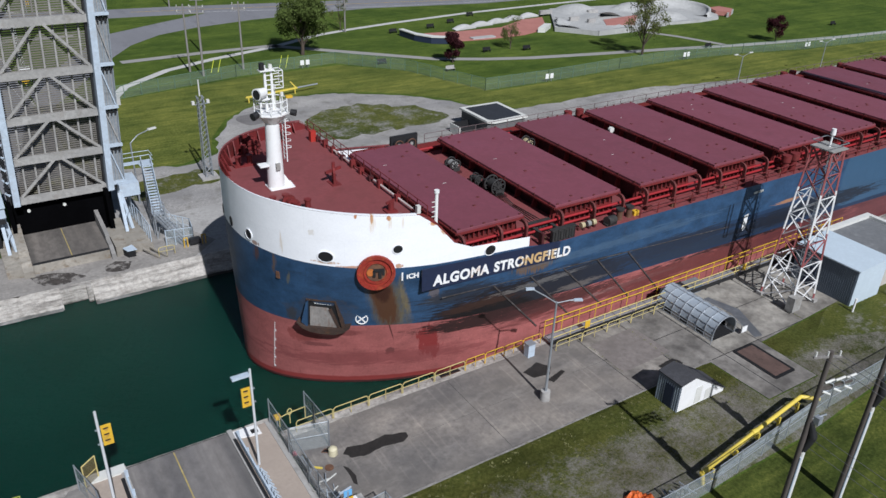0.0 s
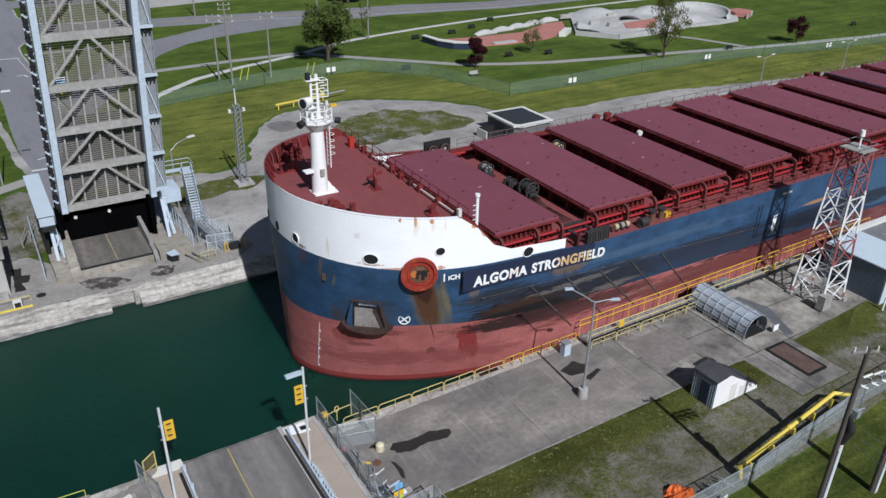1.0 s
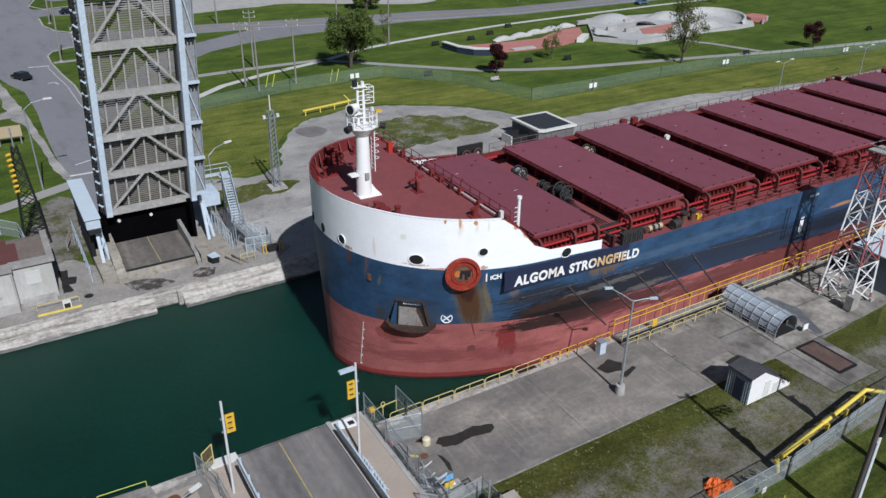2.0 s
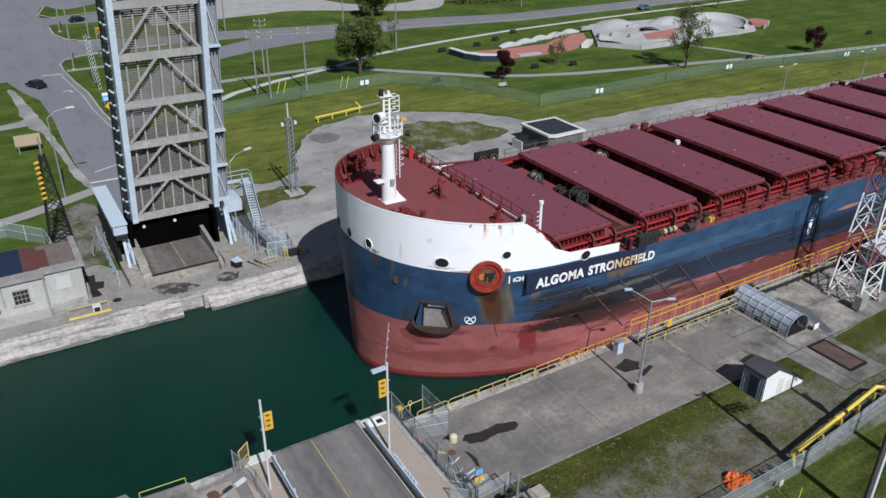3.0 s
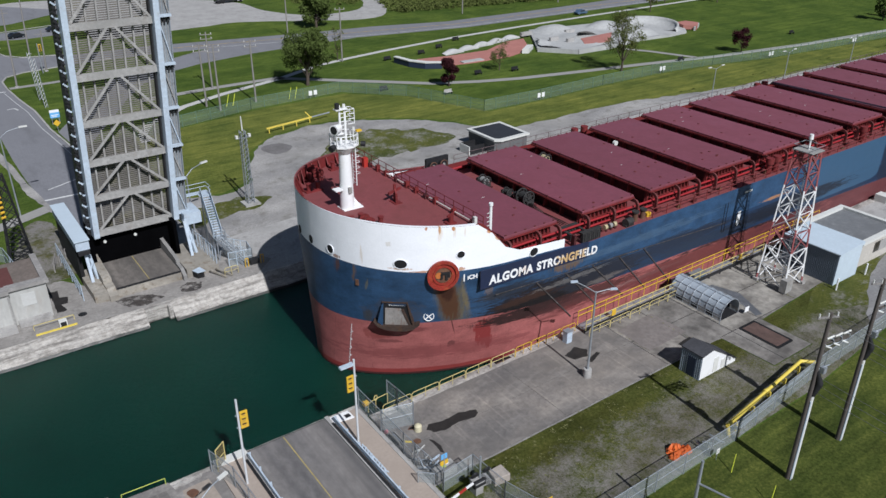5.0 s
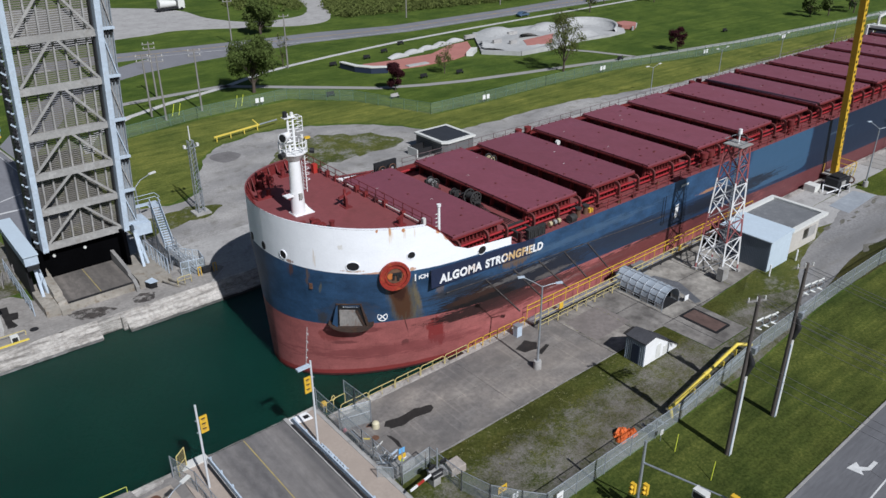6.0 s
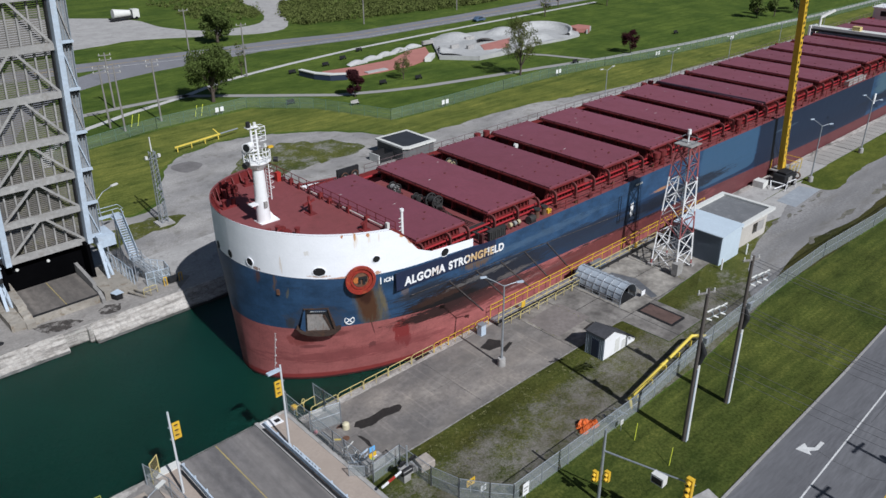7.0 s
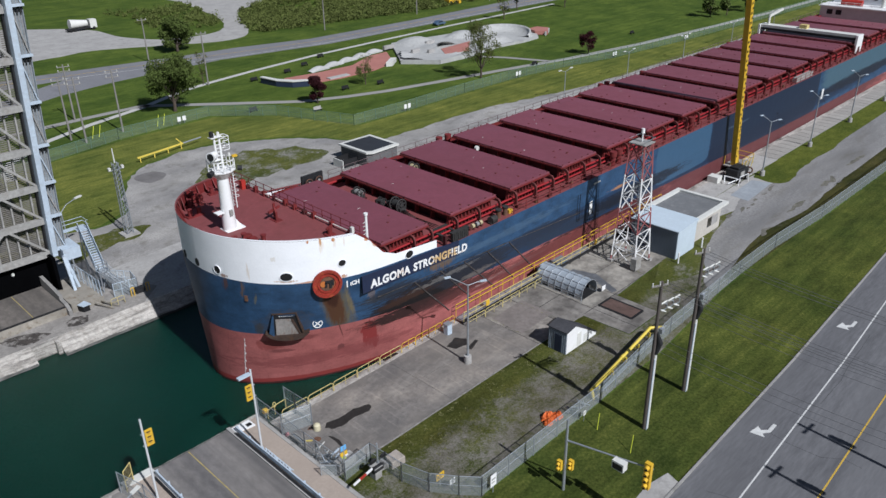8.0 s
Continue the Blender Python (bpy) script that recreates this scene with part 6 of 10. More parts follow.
# side deck: red pipes, handrail, boxes and lamps
zm = MAIN_DECK + SZ
for y, z in ((-9.95, 0.5), (-9.7, 0.95)):
    part("deck_pipe", Build().tube((13, y, zm + z), (190, y, zm + z), 0.12, 0.12, 8), PIPE_RED, ship, "bright red deck pipe")
part("deck_pipe", Build().tube((13, 10.6, zm + 0.8), (190, 10.6, zm + 0.8), 0.14, 0.14, 8), PIPE_RED, ship)
fb = part("fender_box", Build().box(20.5, -11.72, zm + 0.1, 23.0, -11.45, zm + 1.15), WORN_DARK, ship, "dark ribbed steel roller fairlead at the deck edge")
for i in range(5):
    part("rib", Build().box(20.5 + 0.6 * i, -11.76, zm + 0.1, 20.58 + 0.6 * i, -11.72, zm + 1.18), DARK, fb)
for i in range(4):
    part("roller", Build().tube((20.84 + 0.6 * i, -11.74, zm + 0.3), (20.84 + 0.6 * i, -11.74, zm + 1.0), 0.1, 0.1, 10), ROPE, fb)
part("cap_plate", Build().box(20.4, -11.78, zm + 1.15, 23.1, -11.3, zm + 1.21), WORN_DARK, fb)
part("end_post", Build().box(19.35, -11.75, zm, 19.6, -11.3, zm + 1.2).beam((19.6, -11.55, zm + 1.1), (20.3, -11.55, zm + 0.5), 0.1), COAMING, ship)
for i, x in enumerate((24.4, 25.1, 25.7)):
    part("rope_roll", Build().tube((x, -10.9, zm + 0.45), (x + 0.36, -10.9, zm + 0.45), 0.26, 0.26, 14), (MATS["cream_rope"], MATS["grey_rope"], MATS["cream_rope"])[i], ship, "pale rope roll on the side deck")
    part("roll_stand", Build().box(x + 0.1, -11.1, zm, x + 0.32, -10.7, zm + 0.3), COAMING, ship)
part("side_winch", Build().tube((27.0, -11.4, zm + 0.45), (28.0, -11.3, zm + 0.45), 0.45, 0.4, 9).box(26.9, -11.6, zm, 28.1, -11.1, zm + 0.2), WORN_DARK, ship, "dark covered winch on the side deck")
for x in (29.0, 30.2):
    dr = part("mooring_drum", Build().tube((x, -10.9, zm), (x, -10.9, zm + 0.95), 0.3, 0.26, 12), RUST, ship)
    part("drum_head", Build().tube((x, -10.9, zm + 0.95), (x, -10.9, zm + 1.1), 0.4, 0.4, 12), WORN_DARK, dr)
part("yellow_crate", Build().box(30.7, -11.1, zm, 31.3, -10.7, zm + 0.45), YELLOW, ship)
rnd = random.Random(5)
for i in range(60):
    x = 14 + 2.7 * i + rnd.uniform(-0.7, 0.7)
    y = -rnd.uniform(10.7, 11.3)
    h = rnd.uniform(0.15, 0.5)
    part("deck_fitting", Build().box(x, y - 0.12, zm, x + rnd.uniform(0.2, 0.7), y + 0.12, zm + h), (COAMING, BRACKET, RUST)[i % 3], ship)
# red strake along the far deck edge
part("far_strake", Build().box(14, 11.5, zm, 190, 11.7, zm + 1.0), RAIL_RED, ship, "red strake along the deck edge")
FAR_RAIL = mat("grey_red_rail", (0.17, 0.12, 0.12), 0.6, var=0.3)
for zr in (1.5, 2.05):
    part("far_rail", Build().tube((22, 11.6, zm + zr), (190, 11.6, zm + zr), 0.03, n=6), FAR_RAIL, ship)
for i in range(76):
    part("far_rail_post", Build().tube((22 + 2.2 * i, 11.6, zm + 1.0), (22 + 2.2 * i, 11.6, zm + 2.05), 0.04, n=6), FAR_RAIL, ship)
for side, y in ((-1, -11.55),):
    for zr in (0.55, 1.1):
        part("hand_rail", Build().tube((31 if side < 0 else 12, y, zm + zr), (188, y, zm + zr), 0.035), RAIL_RED, ship)
    for i in range(78 if side > 0 else 70):
        x = (12 if side > 0 else 31) + 2.25 * i
        part("rail_post", Build().tube((x, y, zm), (x, y, zm + 1.1), 0.045), RAIL_RED, ship)
for x, y in ((41.4, 10.9), (43.2, 10.9), (82, 10.9), (84, 10.9), (52.6, -10.9), (54.0, -10.9), (74, -10.9), (95, 10.4), (130, 10.4)):
    part("vent_head", Build().tube((x, y, zm), (x, y, zm + 1.6), 0.35, 0.35, 10).tube((x, y, zm + 1.3), (x, y, zm + 2.0), 0.5, 0.5, 12), RAIL_RED, ship, "red mushroom vent head")
part("far_locker", Build().box(13.6, 11.2, zm, 17.2, 11.7, zm + 1.5), RAIL_RED, ship)
reels = part("reel_frame", Build().box(17.8, 11.4, zm, 21.0, 11.7, zm + 2.4), DARK, ship, "dark steel frame holding two rope reels")
for x in (18.6, 20.1):
    part("reel", Build().tube((x, 11.05, zm + 1.5), (x, 11.4, zm + 1.5), 0.6, 0.6, 18), DARK, reels)
    part("reel_face", Build().ring((x, 11.03, zm + 1.5), (0, 1, 0), 0.5, 0.06), RUST, reels)
    part("reel_hub", Build().tube((x, 11.0, zm + 1.5), (x, 11.06, zm + 1.5), 0.18, 0.18, 10), GREY_BEAM, reels)
part("yellow_drum", Build().tube((14.6, 9.6, zm), (14.6, 9.6, zm + 0.9), 0.4, 0.4, 10), YELLOW, ship)
# gantry on the hatches and the deckhouse aft
for i, m in enumerate((YELLOW, RUST, GREY_BEAM, RAIL_RED, PALE_YELLOW, RUST, RAIL_RED)):
    part("deck_box", Build().box(103.5 + 2.6 * i, 10.7, zm, 105.1 + 2.6 * i, 11.4, zm + 1.2 + 0.2 * (i % 2)), m, ship)
part("stowed_gangway", Build().box(112.5, -11.5, zm + 0.1, 120.0, -10.7, zm + 0.9).box(112.5, -11.55, zm + 0.85, 120.0, -11.45, zm + 1.0), GREY_BEAM, ship, "grey stowed gangway at the deck edge")
for i in range(10):
    part("fairlead", Build().box(24.0 + 8.6 * i, 11.2, zm, 24.9 + 8.6 * i, 11.6, zm + 0.7), DARK, ship)
gx = 145.4
gz = HATCH_TOP + SZ
g = part("hatch_gantry", Build().box(gx, -10.2, gz + 0.9, gx + 2.4, 10.4, gz + 1.5), OFFWHITE, ship, "pale travelling hatch gantry")
# dark strip below the beam stands in for its shadow
part("gantry_side", Build().box(gx - 0.1, -10.2, gz + 0.45, gx, 10.4, gz + 0.95), DARK, g)
for y in (-10.5, 10.6):
    prof = [(-0.4, 0.0), (0.5, 0.0), (0.7, 1.2), (1.9, 1.2), (2.1, 0.0), (3.0, 0.0), (2.9, 3.6), (-0.4, 3.6)]
    n = len(prof)
    vs = [(gx + x, y - 0.22, gz - 2.1 + z) for x, z in prof] + [(gx + x, y + 0.22, gz - 2.1 + z) for x, z in prof]
    part("leg", Build().add(vs, [tuple(range(n)), tuple(range(2 * n - 1, n - 1, -1))] + [(i, i + n, (i + 1) % n + n, (i + 1) % n) for i in range(n)]), WHITE, g)
part("hoist_post", Build().tube((gx + 1.2, 9.2, gz + 1.5), (gx + 1.2, 9.2, gz + 3.4), 0.28, 0.24, 10), OFFWHITE, g)
part("jib", Build().beam((gx + 1.2, 9.2, gz + 3.3), (gx + 4.4, 7.8, gz + 4.6), 0.45), OFFWHITE, g)
part("winch_box", Build().box(gx + 0.4, 0.4, gz + 1.5, gx + 1.8, 2.0, gz + 2.3), PALE_YELLOW, g)
hx = 183.0
house = part("deckhouse", Build().box(hx, -11.2, zm, hx + 36, 11.2, zm + 3.4), OFFWHITE, ship, "white deckhouse aft")
part("fascia", Build().box(hx - 0.5, -11.5, zm + 3.4, hx + 36.2, 11.5, zm + 3.65), WHITE, house)
# bluish shading of this tier is put into its base colour
part("upper_tier", Build().box(hx + 6, -10.2, zm + 3.65, hx + 25, 10.2, zm + 7.0), mat("shaded_tier", (0.62, 0.66, 0.7), 0.7, var=0.1), house, "pale blue-grey upper tier")
part("upper_tier", Build().box(hx + 9, -9.6, zm + 7.0, hx + 22, 9.6, zm + 10.5), OFFWHITE, house)
part("wheelhouse", Build().box(hx + 11, -11.0, zm + 10.5, hx + 18, 11.0, zm + 13.6), OFFWHITE, house)
for i in range(2):
    part("window", Build().box(hx - 0.06, 8.0 - 2.2 * i, zm + 1.5, hx + 0.05, 9.4 - 2.2 * i, zm + 2.7), DARK, house)
for i in range(9):
    part("window", Build().box(hx + 5.95, -8.8 + 2.1 * i, zm + 4.9, hx + 6.05, -7.9 + 2.1 * i, zm + 5.9), DARK, house)
part("lifeboat", Build().tube((hx + 2.6, 2.0, zm + 4.4), (hx + 2.6, 7.0, zm + 4.4), 0.75, 0.75, 12), BRIGHT_RED, house, "orange-red lifeboat on the deckhouse")
for i in range(12):
    part("rail_post", Build().tube((hx - 0.3, -11.2 + 2.03 * i, zm + 3.6), (hx - 0.3, -11.2 + 2.03 * i, zm + 4.7), 0.04), WHITE, house)
for zr in (4.15, 4.7):
    part("guard_rail", Build().tube((hx - 0.3, -11.2, zm + zr), (hx - 0.3, 11.2, zm + zr), 0.035), WHITE, house)
part("deck_locker", Build().box(hx + 1.0, -8.5, zm + 3.65, hx + 3.5, -5.5, zm + 5.0), GREY_BEAM, house)
part("vent_trunk", Build().tube((hx + 4.2, -2.4, zm + 3.65), (hx + 4.2, -2.4, zm + 6.4), 0.5, 0.5, 12), OFFWHITE, house)
part("funnel", Build().box(hx + 19, -3, zm + 10.5, hx + 22, 3, zm + 16), NAVY, house)


# ---- south side of the lock ----
def street_lamp(loc, rz=0.0, h=9.1):
    e = thing("street_lamp", loc, "grey steel lamp post with two arms on a round concrete foot", "street lamp", "lamps along the lock", rz)
    part("foot", Build().tube((0, 0, -0.05), (0, 0, 0.85), 0.42, 0.38, 14), PALE_CONCRETE, e)
    part("pole", Build().tube((0, 0, 0.8), (0, 0, h), 0.12, 0.075, 10), STEEL, e)
    for s in (-1, 1):
        a = part("arm", Build().line([(0, 0, h - 0.1), (s * 1.0, 0, h + 0.1 + 0.5 * (s < 0)), (s * (1.9 if s < 0 else 1.4), 0, h + 0.1 + 1.05 * (s < 0))], 0.045), STEEL, e)
        z = h + 0.1 + 1.1 * (s < 0)
        k = 0 if s < 0 else -0.5
        part("lantern", Build().slab([(s * 1.8 + k, -0.11), (s * 2.45 + k, -0.14), (s * 2.45 + k, 0.14), (s * 1.8 + k, 0.11)], z - 0.05, z + 0.07), PALE_STEEL, a)
    return e


lamp = street_lamp((15, -19, 0.05), -25)
for x in (86.8, 106.5, 126.5, 147, 167.5, 188):
    copy_thing(lamp, pose(x, -18.0, 0.02, 0, 0, -25))

# lattice tower
tw = thing("radio_tower", (46.0, -18.7, 0.05), "square lattice tower in red and white bands with a top platform", "tower")
TH, TB, TT = 15.8, 1.75, 0.95


def leg_pt(sx, sy, z):
    k = TB + (TT - TB) * z / TH
    return Vector((sx * k, sy * k, z))


FADED_RED = mat("faded_red_paint", (0.33, 0.1, 0.1), 0.65, var=0.25, grain=4, big=0.6)
bands = [(0, 0.9, FADED_RED), (0.9, 4.6, WHITE), (4.6, 7.4, FADED_RED), (7.4, 11.8, WHITE), (11.8, TH, FADED_RED)]
for sx, sy in ((-1, -1), (1, -1), (1, 1), (-1, 1)):
    for z0, z1, m in bands:
        part("leg", Build().beam(leg_pt(sx, sy, z0), leg_pt(sx, sy, z1), 0.15), m, tw)
levels = [i * TH / 7 for i in range(8)]
for z0, z1 in zip(levels, levels[1:]):
    m = next(k for a, c, k in bands if a <= (z0 + z1) / 2 <= c)
    for (ax, ay), (bx, by) in (((-1, -1), (1, -1)), ((1, -1), (1, 1)), ((1, 1), (-1, 1)), ((-1, 1), (-1, -1))):
        part("brace", Build().beam(leg_pt(ax, ay, z0), leg_pt(bx, by, z1), 0.09), m, tw)
        part("brace", Build().beam(leg_pt(bx, by, z0), leg_pt(ax, ay, z1), 0.09), m, tw)
        part("tie", Build().beam(leg_pt(ax, ay, z1), leg_pt(bx, by, z1), 0.065), m, tw)
part("platform", Build().box(-1.15, -1.15, TH, 1.15, 1.15, TH + 0.1), GREY_BEAM, tw)
for a, c in (((-1.1, -1.1), (1.1, -1.1)), ((1.1, -1.1), (1.1, 1.1)), ((1.1, 1.1), (-1.1, 1.1)), ((-1.1, 1.1), (-1.1, -1.1))):
    part("guard_rail", Build().beam((*a, TH + 0.6), (*c, TH + 0.6), 0.05), STEEL, tw)
part("finial", Build().tube((0, 0, TH), (0, 0, TH + 1.6), 0.1, 0.08, 8).tube((0, 0, TH + 1.2), (0, 0, TH + 1.75), 0.24, 0.2, 10), WHITE, tw, "white beacon on top")
part("cabinet", Build().box(-2.4, -2.3, 0.2, -1.2, -1.5, 1.7).box(-2.3, -2.1, 0, -2.15, -1.7, 0.2).box(-1.45, -2.1, 0, -1.3, -1.7, 0.2), GREY_BEAM, tw)
for x, y in ((-1.75, -1.75), (1.75, -1.75), (1.75, 1.75), (-1.75, 1.75)):
    part("footing", Build().box(x - 0.3, y - 0.3, -0.05, x + 0.3, y + 0.3, 0.35), PALE_CONCRETE, tw)
part("ladder", Build().line([(1.2, 0.3, 0), (0.85, 0.3, TH)], 0.04).line([(1.2, -0.1, 0), (0.85, -0.1, TH)], 0.04), STEEL, tw)

for i in range(20):
    z = 2.4 + 0.68 * i
    x = TB + (TT - TB) * z / TH + 0.05
    part("ladder_hoop", Build().line([(x, -0.3, z), (x + 0.35, -0.35, z), (x + 0.6, 0.1, z), (x + 0.35, 0.55, z), (x, 0.5, z)], 0.022, 5), STEEL, tw)
for y, o in ((-0.35, 0.35), (0.1, 0.6), (0.55, 0.35)):
    part("ladder_cage", Build().tube((TB + (TT - TB) * 2.4 / TH + o + 0.05, y, 2.4), (TT + o + 0.05, y, TH), 0.025, n=5), STEEL, tw)

# control hut: dark clad front with pale cap, beige block behind
hut = thing("control_hut", (50.1, -22.8, 0), "blue-grey clad control hut with a flat-roofed cream block behind", "hut")
fr = part("front_block", Build().slab([(0, 0), (4.8, 0), (4.8, 6.6), (0, 6.6)], 0, 3.9), BLUE_GREY, hut, "dark blue-grey corrugated cladding")
part("side_wall", Build().slab([(0.02, -0.06), (4.82, -0.06), (4.82, 0.02), (0.02, 0.02)], 0, 3.95), PALE_BLUE, hut, "pale blue side wall")
cap = Build().add([(-0.15, -0.2, 4.0), (4.9, -0.2, 4.3), (4.9, 6.75, 4.3), (-0.15, 6.75, 4.0), (-0.15, -0.2, 3.88), (4.9, -0.2, 3.95), (4.9, 6.75, 3.95), (-0.15, 6.75, 3.88)],
                  [(0, 1, 2, 3), (0, 4, 5, 1), (1, 5, 6, 2), (2, 6, 7, 3), (3, 7, 4, 0), (7, 6, 5, 4)])
part("roof", cap, PALE_BLUE, hut, "pale blue metal roof")
for i in range(30):
    part("cladding_rib", Build().box(-0.03, 0.1 + 0.22 * i, 0.02, 0.0, 0.16 + 0.22 * i, 3.85), BLUE_GREY, fr)
dr = part("door", Build().box(-0.05, 4.1, 0.05, 0.02, 5.2, 2.25), NAVY, hut, "dark blue door")
part("door_pane", Build().box(-0.065, 4.45, 1.4, -0.045, 4.85, 1.8), OFFWHITE, dr)
CREAM_WALL = mat("cream_render", (0.5, 0.47, 0.42), 0.85, var=0.15, grain=3, big=0.5, stain=(0.36, 0.33, 0.29), stain_amt=0.5)
bk = part("rear_block", Build().box(4.9, 0.7, 0, 13.4, 7.2, 3.5), CREAM_WALL, hut, "cream rendered rear block")
part("roof_slab", Build().box(4.9, 0.0, 3.5, 13.6, 7.4, 3.62), ROOF_GREY, hut, "dark flat roof")
for a in ((4.9, -0.1, 13.7, 0.5), (4.9, 7.0, 13.7, 7.6), (13.1, 0.5, 13.7, 7.0), (4.9, 0.5, 5.5, 7.0)):
    part("parapet", Build().box(a[0], a[1], 3.6, a[2], a[3], 3.95), OFFWHITE, hut)
part("vent_panel", Build().box(9.6, 0.13, 1.6, 11.4, 0.21, 2.9), PALE_CONCRETE, bk)
for x in (-0.6, 5.6):
    po = thing("marker_post", (50.1 + x, -23.6, 0), "short white marker post by the hut", "post", "marker posts")
    part("shaft", Build().tube((0, 0, 0), (0, 0, 1.5), 0.1, 0.1, 8), WHITE, po)

# fabric tunnel shelter
tn = thing("tunnel_shelter", (33.25, -20.2, 0.05), "grey ribbed fabric tunnel shelter with open dark end", "shelter")
tn.scale = (0.88, 0.97, 0.86)
FABRIC = mat("pale_fabric", (0.32, 0.36, 0.4), 0.6, var=0.14, grain=3, big=0.6, stain=(0.35, 0.36, 0.36), stain_amt=0.5, bump=0.1)
RADIUS, BASE = 1.72, 0.75
for i in range(7):
    y0, y1 = i * 1.0, i * 1.0 + 1.0
    vs, fs, n = [], [], 14
    for y in (y0, (y0 + y1) / 2, y1):
        sag = 0.06 if y == (y0 + y1) / 2 else 0
        for k in range(n + 1):
            a = math.pi * k / n
            vs.append((1.72 - (RADIUS - sag) * math.cos(a), y, BASE + (RADIUS - sag) * math.sin(a) * 0.98))
    for r in range(2):
        for k in range(n):
            q = r * (n + 1) + k
            fs.append((q, q + 1, q + n + 2, q + n + 1))
    part("fabric_panel", Build().add(vs, fs, True), FABRIC, tn)
for i in range(8):
    y = i * 1.0
    pts = [(1.72 - RADIUS * math.cos(math.pi * k / 14), y, BASE + RADIUS * 0.99 * math.sin(math.pi * k / 14)) for k in range(15)]
    part("rib", Build().line([(0, y, 0)] + pts + [(3.44, y, 0)], 0.05), STEEL, tn)
for x in (0.0, 3.44):
    for i in range(7):
        part("side_pane", Build().box(x - 0.02, i + 0.1, 0.1, x + 0.02, i + 0.9, BASE), DARK if i % 2 else GREY_BEAM, tn)
    part("sill", Build().beam((x, 0, 0.06), (x, 7, 0.06), 0.12), STEEL, tn)
    part("wall_rail", Build().beam((x, 0, BASE), (x, 7, BASE), 0.08), STEEL, tn)
for k in (2, 4, 7, 10, 12):
    a = math.pi * k / 14
    p = (1.72 - RADIUS * 1.01 * math.cos(a), BASE + RADIUS * math.sin(a))
    part("purlin", Build().tube((p[0], 0, p[1]), (p[0], 7, p[1]), 0.03, n=6), STEEL, tn)
# dark sheet over the whole shelter floor
part("floor_mat", Build().box(0.05, 0.02, 0.0, 3.4, 7.0, 0.03), DARK, tn)
part("back_wall", Build().slab([(0.1, 6.9), (3.34, 6.9), (3.34, 6.95), (0.1, 6.95)], 0.0, 2.3), DARK, tn)
for x in (-0.6, 4.1):
    part("outer_rail", Build().line([(x, -0.3, 0), (x, -0.3, 0.9), (x, 6.5, 0.9), (x, 6.5, 0)], 0.035), STEEL, tn)
part("notice", Build().box(3.6, -0.7, 0.3, 4.4, -0.65, 1.0), WHITE, tn)
bx = thing("equipment_box", (37.4, -13.6, 0.05), "dark grey equipment cabinet on the apron", "cabinet")
part("body", Build().box(0, 0, 0, 2.0, 1.0, 1.0), BLUE_GREY, bx)
part("lid", Build().box(-0.05, -0.05, 1.0, 2.05, 1.05, 1.08), ROOF_GREY, bx)

# shed with a lopsided gable
sh = thing("garden_shed", (23.0, -25.45, 0.02), "small white shed with dark shingle roof and blue-grey front", "shed")
sh.scale = (1, 0.84, 1)
prof = [(0, 0), (5.45, 0), (5.45, 0.35), (1.5, 2.85), (0, 2.62)]
b = Build()
n = len(prof)
b.add([(x, 0, z) for x, z in prof] + [(x, 2.7, z) for x, z in prof], [tuple(range(n)), tuple(range(2 * n - 1, n - 1, -1))] + [(i, i + n, (i + 1) % n + n, (i + 1) % n) for i in range(n)])
part("body", b, WHITE, sh)
part("front_siding", Build().box(-0.04, -0.02, 0, 0.02, 2.72, 2.6), BLUE_GREY, sh, "blue-grey siding")
for i in range(11):
    part("siding_batten", Build().box(-0.06, 0.05 + 0.25 * i, 0, -0.03, 0.11 + 0.25 * i, 2.26), PALE_STEEL, sh)
part("door", Build().box(-0.09, 0.75, 0.05, -0.05, 1.75, 2.05), NAVY, sh)
for (x0, z0), (x1, z1) in (((-0.12, 2.66), (1.5, 2.94)), ((1.5, 2.94), (5.55, 0.4))):
    b = Build().add([(x0, -0.1, z0), (x1, -0.1, z1), (x1, 2.8, z1), (x0, 2.8, z0), (x0, -0.1, z0 - 0.1), (x1, -0.1, z1 - 0.1), (x1, 2.8, z1 - 0.1), (x0, 2.8, z0 - 0.1)],
                    [(0, 1, 2, 3), (7, 6, 5, 4), (0, 4, 5, 1), (2, 6, 7, 3), (0, 3, 7, 4), (1, 2, 6, 5)])
    part("roof", b, SHINGLE, sh)
for x, zt in ((1.9, 1.7), (3.1, 1.1)):
    part("hatch_panel", Build().box(x, -0.03, 0.12, x + 0.7, 0.01, zt), OFFWHITE, sh)

# rusty sump cover
pt = thing("sump_cover", (33.6, -26.75, 0.05), "rusty brown steel cover in a dark frame set in concrete", "cover")
part("frame", Build().slab([(0.15, 0), (2.5, 0), (2.65, 0.15), (2.65, 4.45), (2.5, 4.6), (0.15, 4.6), (0, 4.45), (0, 0.15)], -0.1, 0.06), BLACK, pt)
part("plate", Build().box(0.3, 0.3, 0.0, 2.35, 4.3, 0.075), mat("old_brown_plate", (0.14, 0.09, 0.075), 0.8, 0.2, var=0.35, grain=2, big=0.5, stain=(0.05, 0.035, 0.03), stain_amt=0.8), pt)

# wet patches
WET = mat("wet_patch", (0.032, 0.029, 0.027), 0.6, var=0.35, grain=3, big=0.6, bump=0.05, spec=0.2)

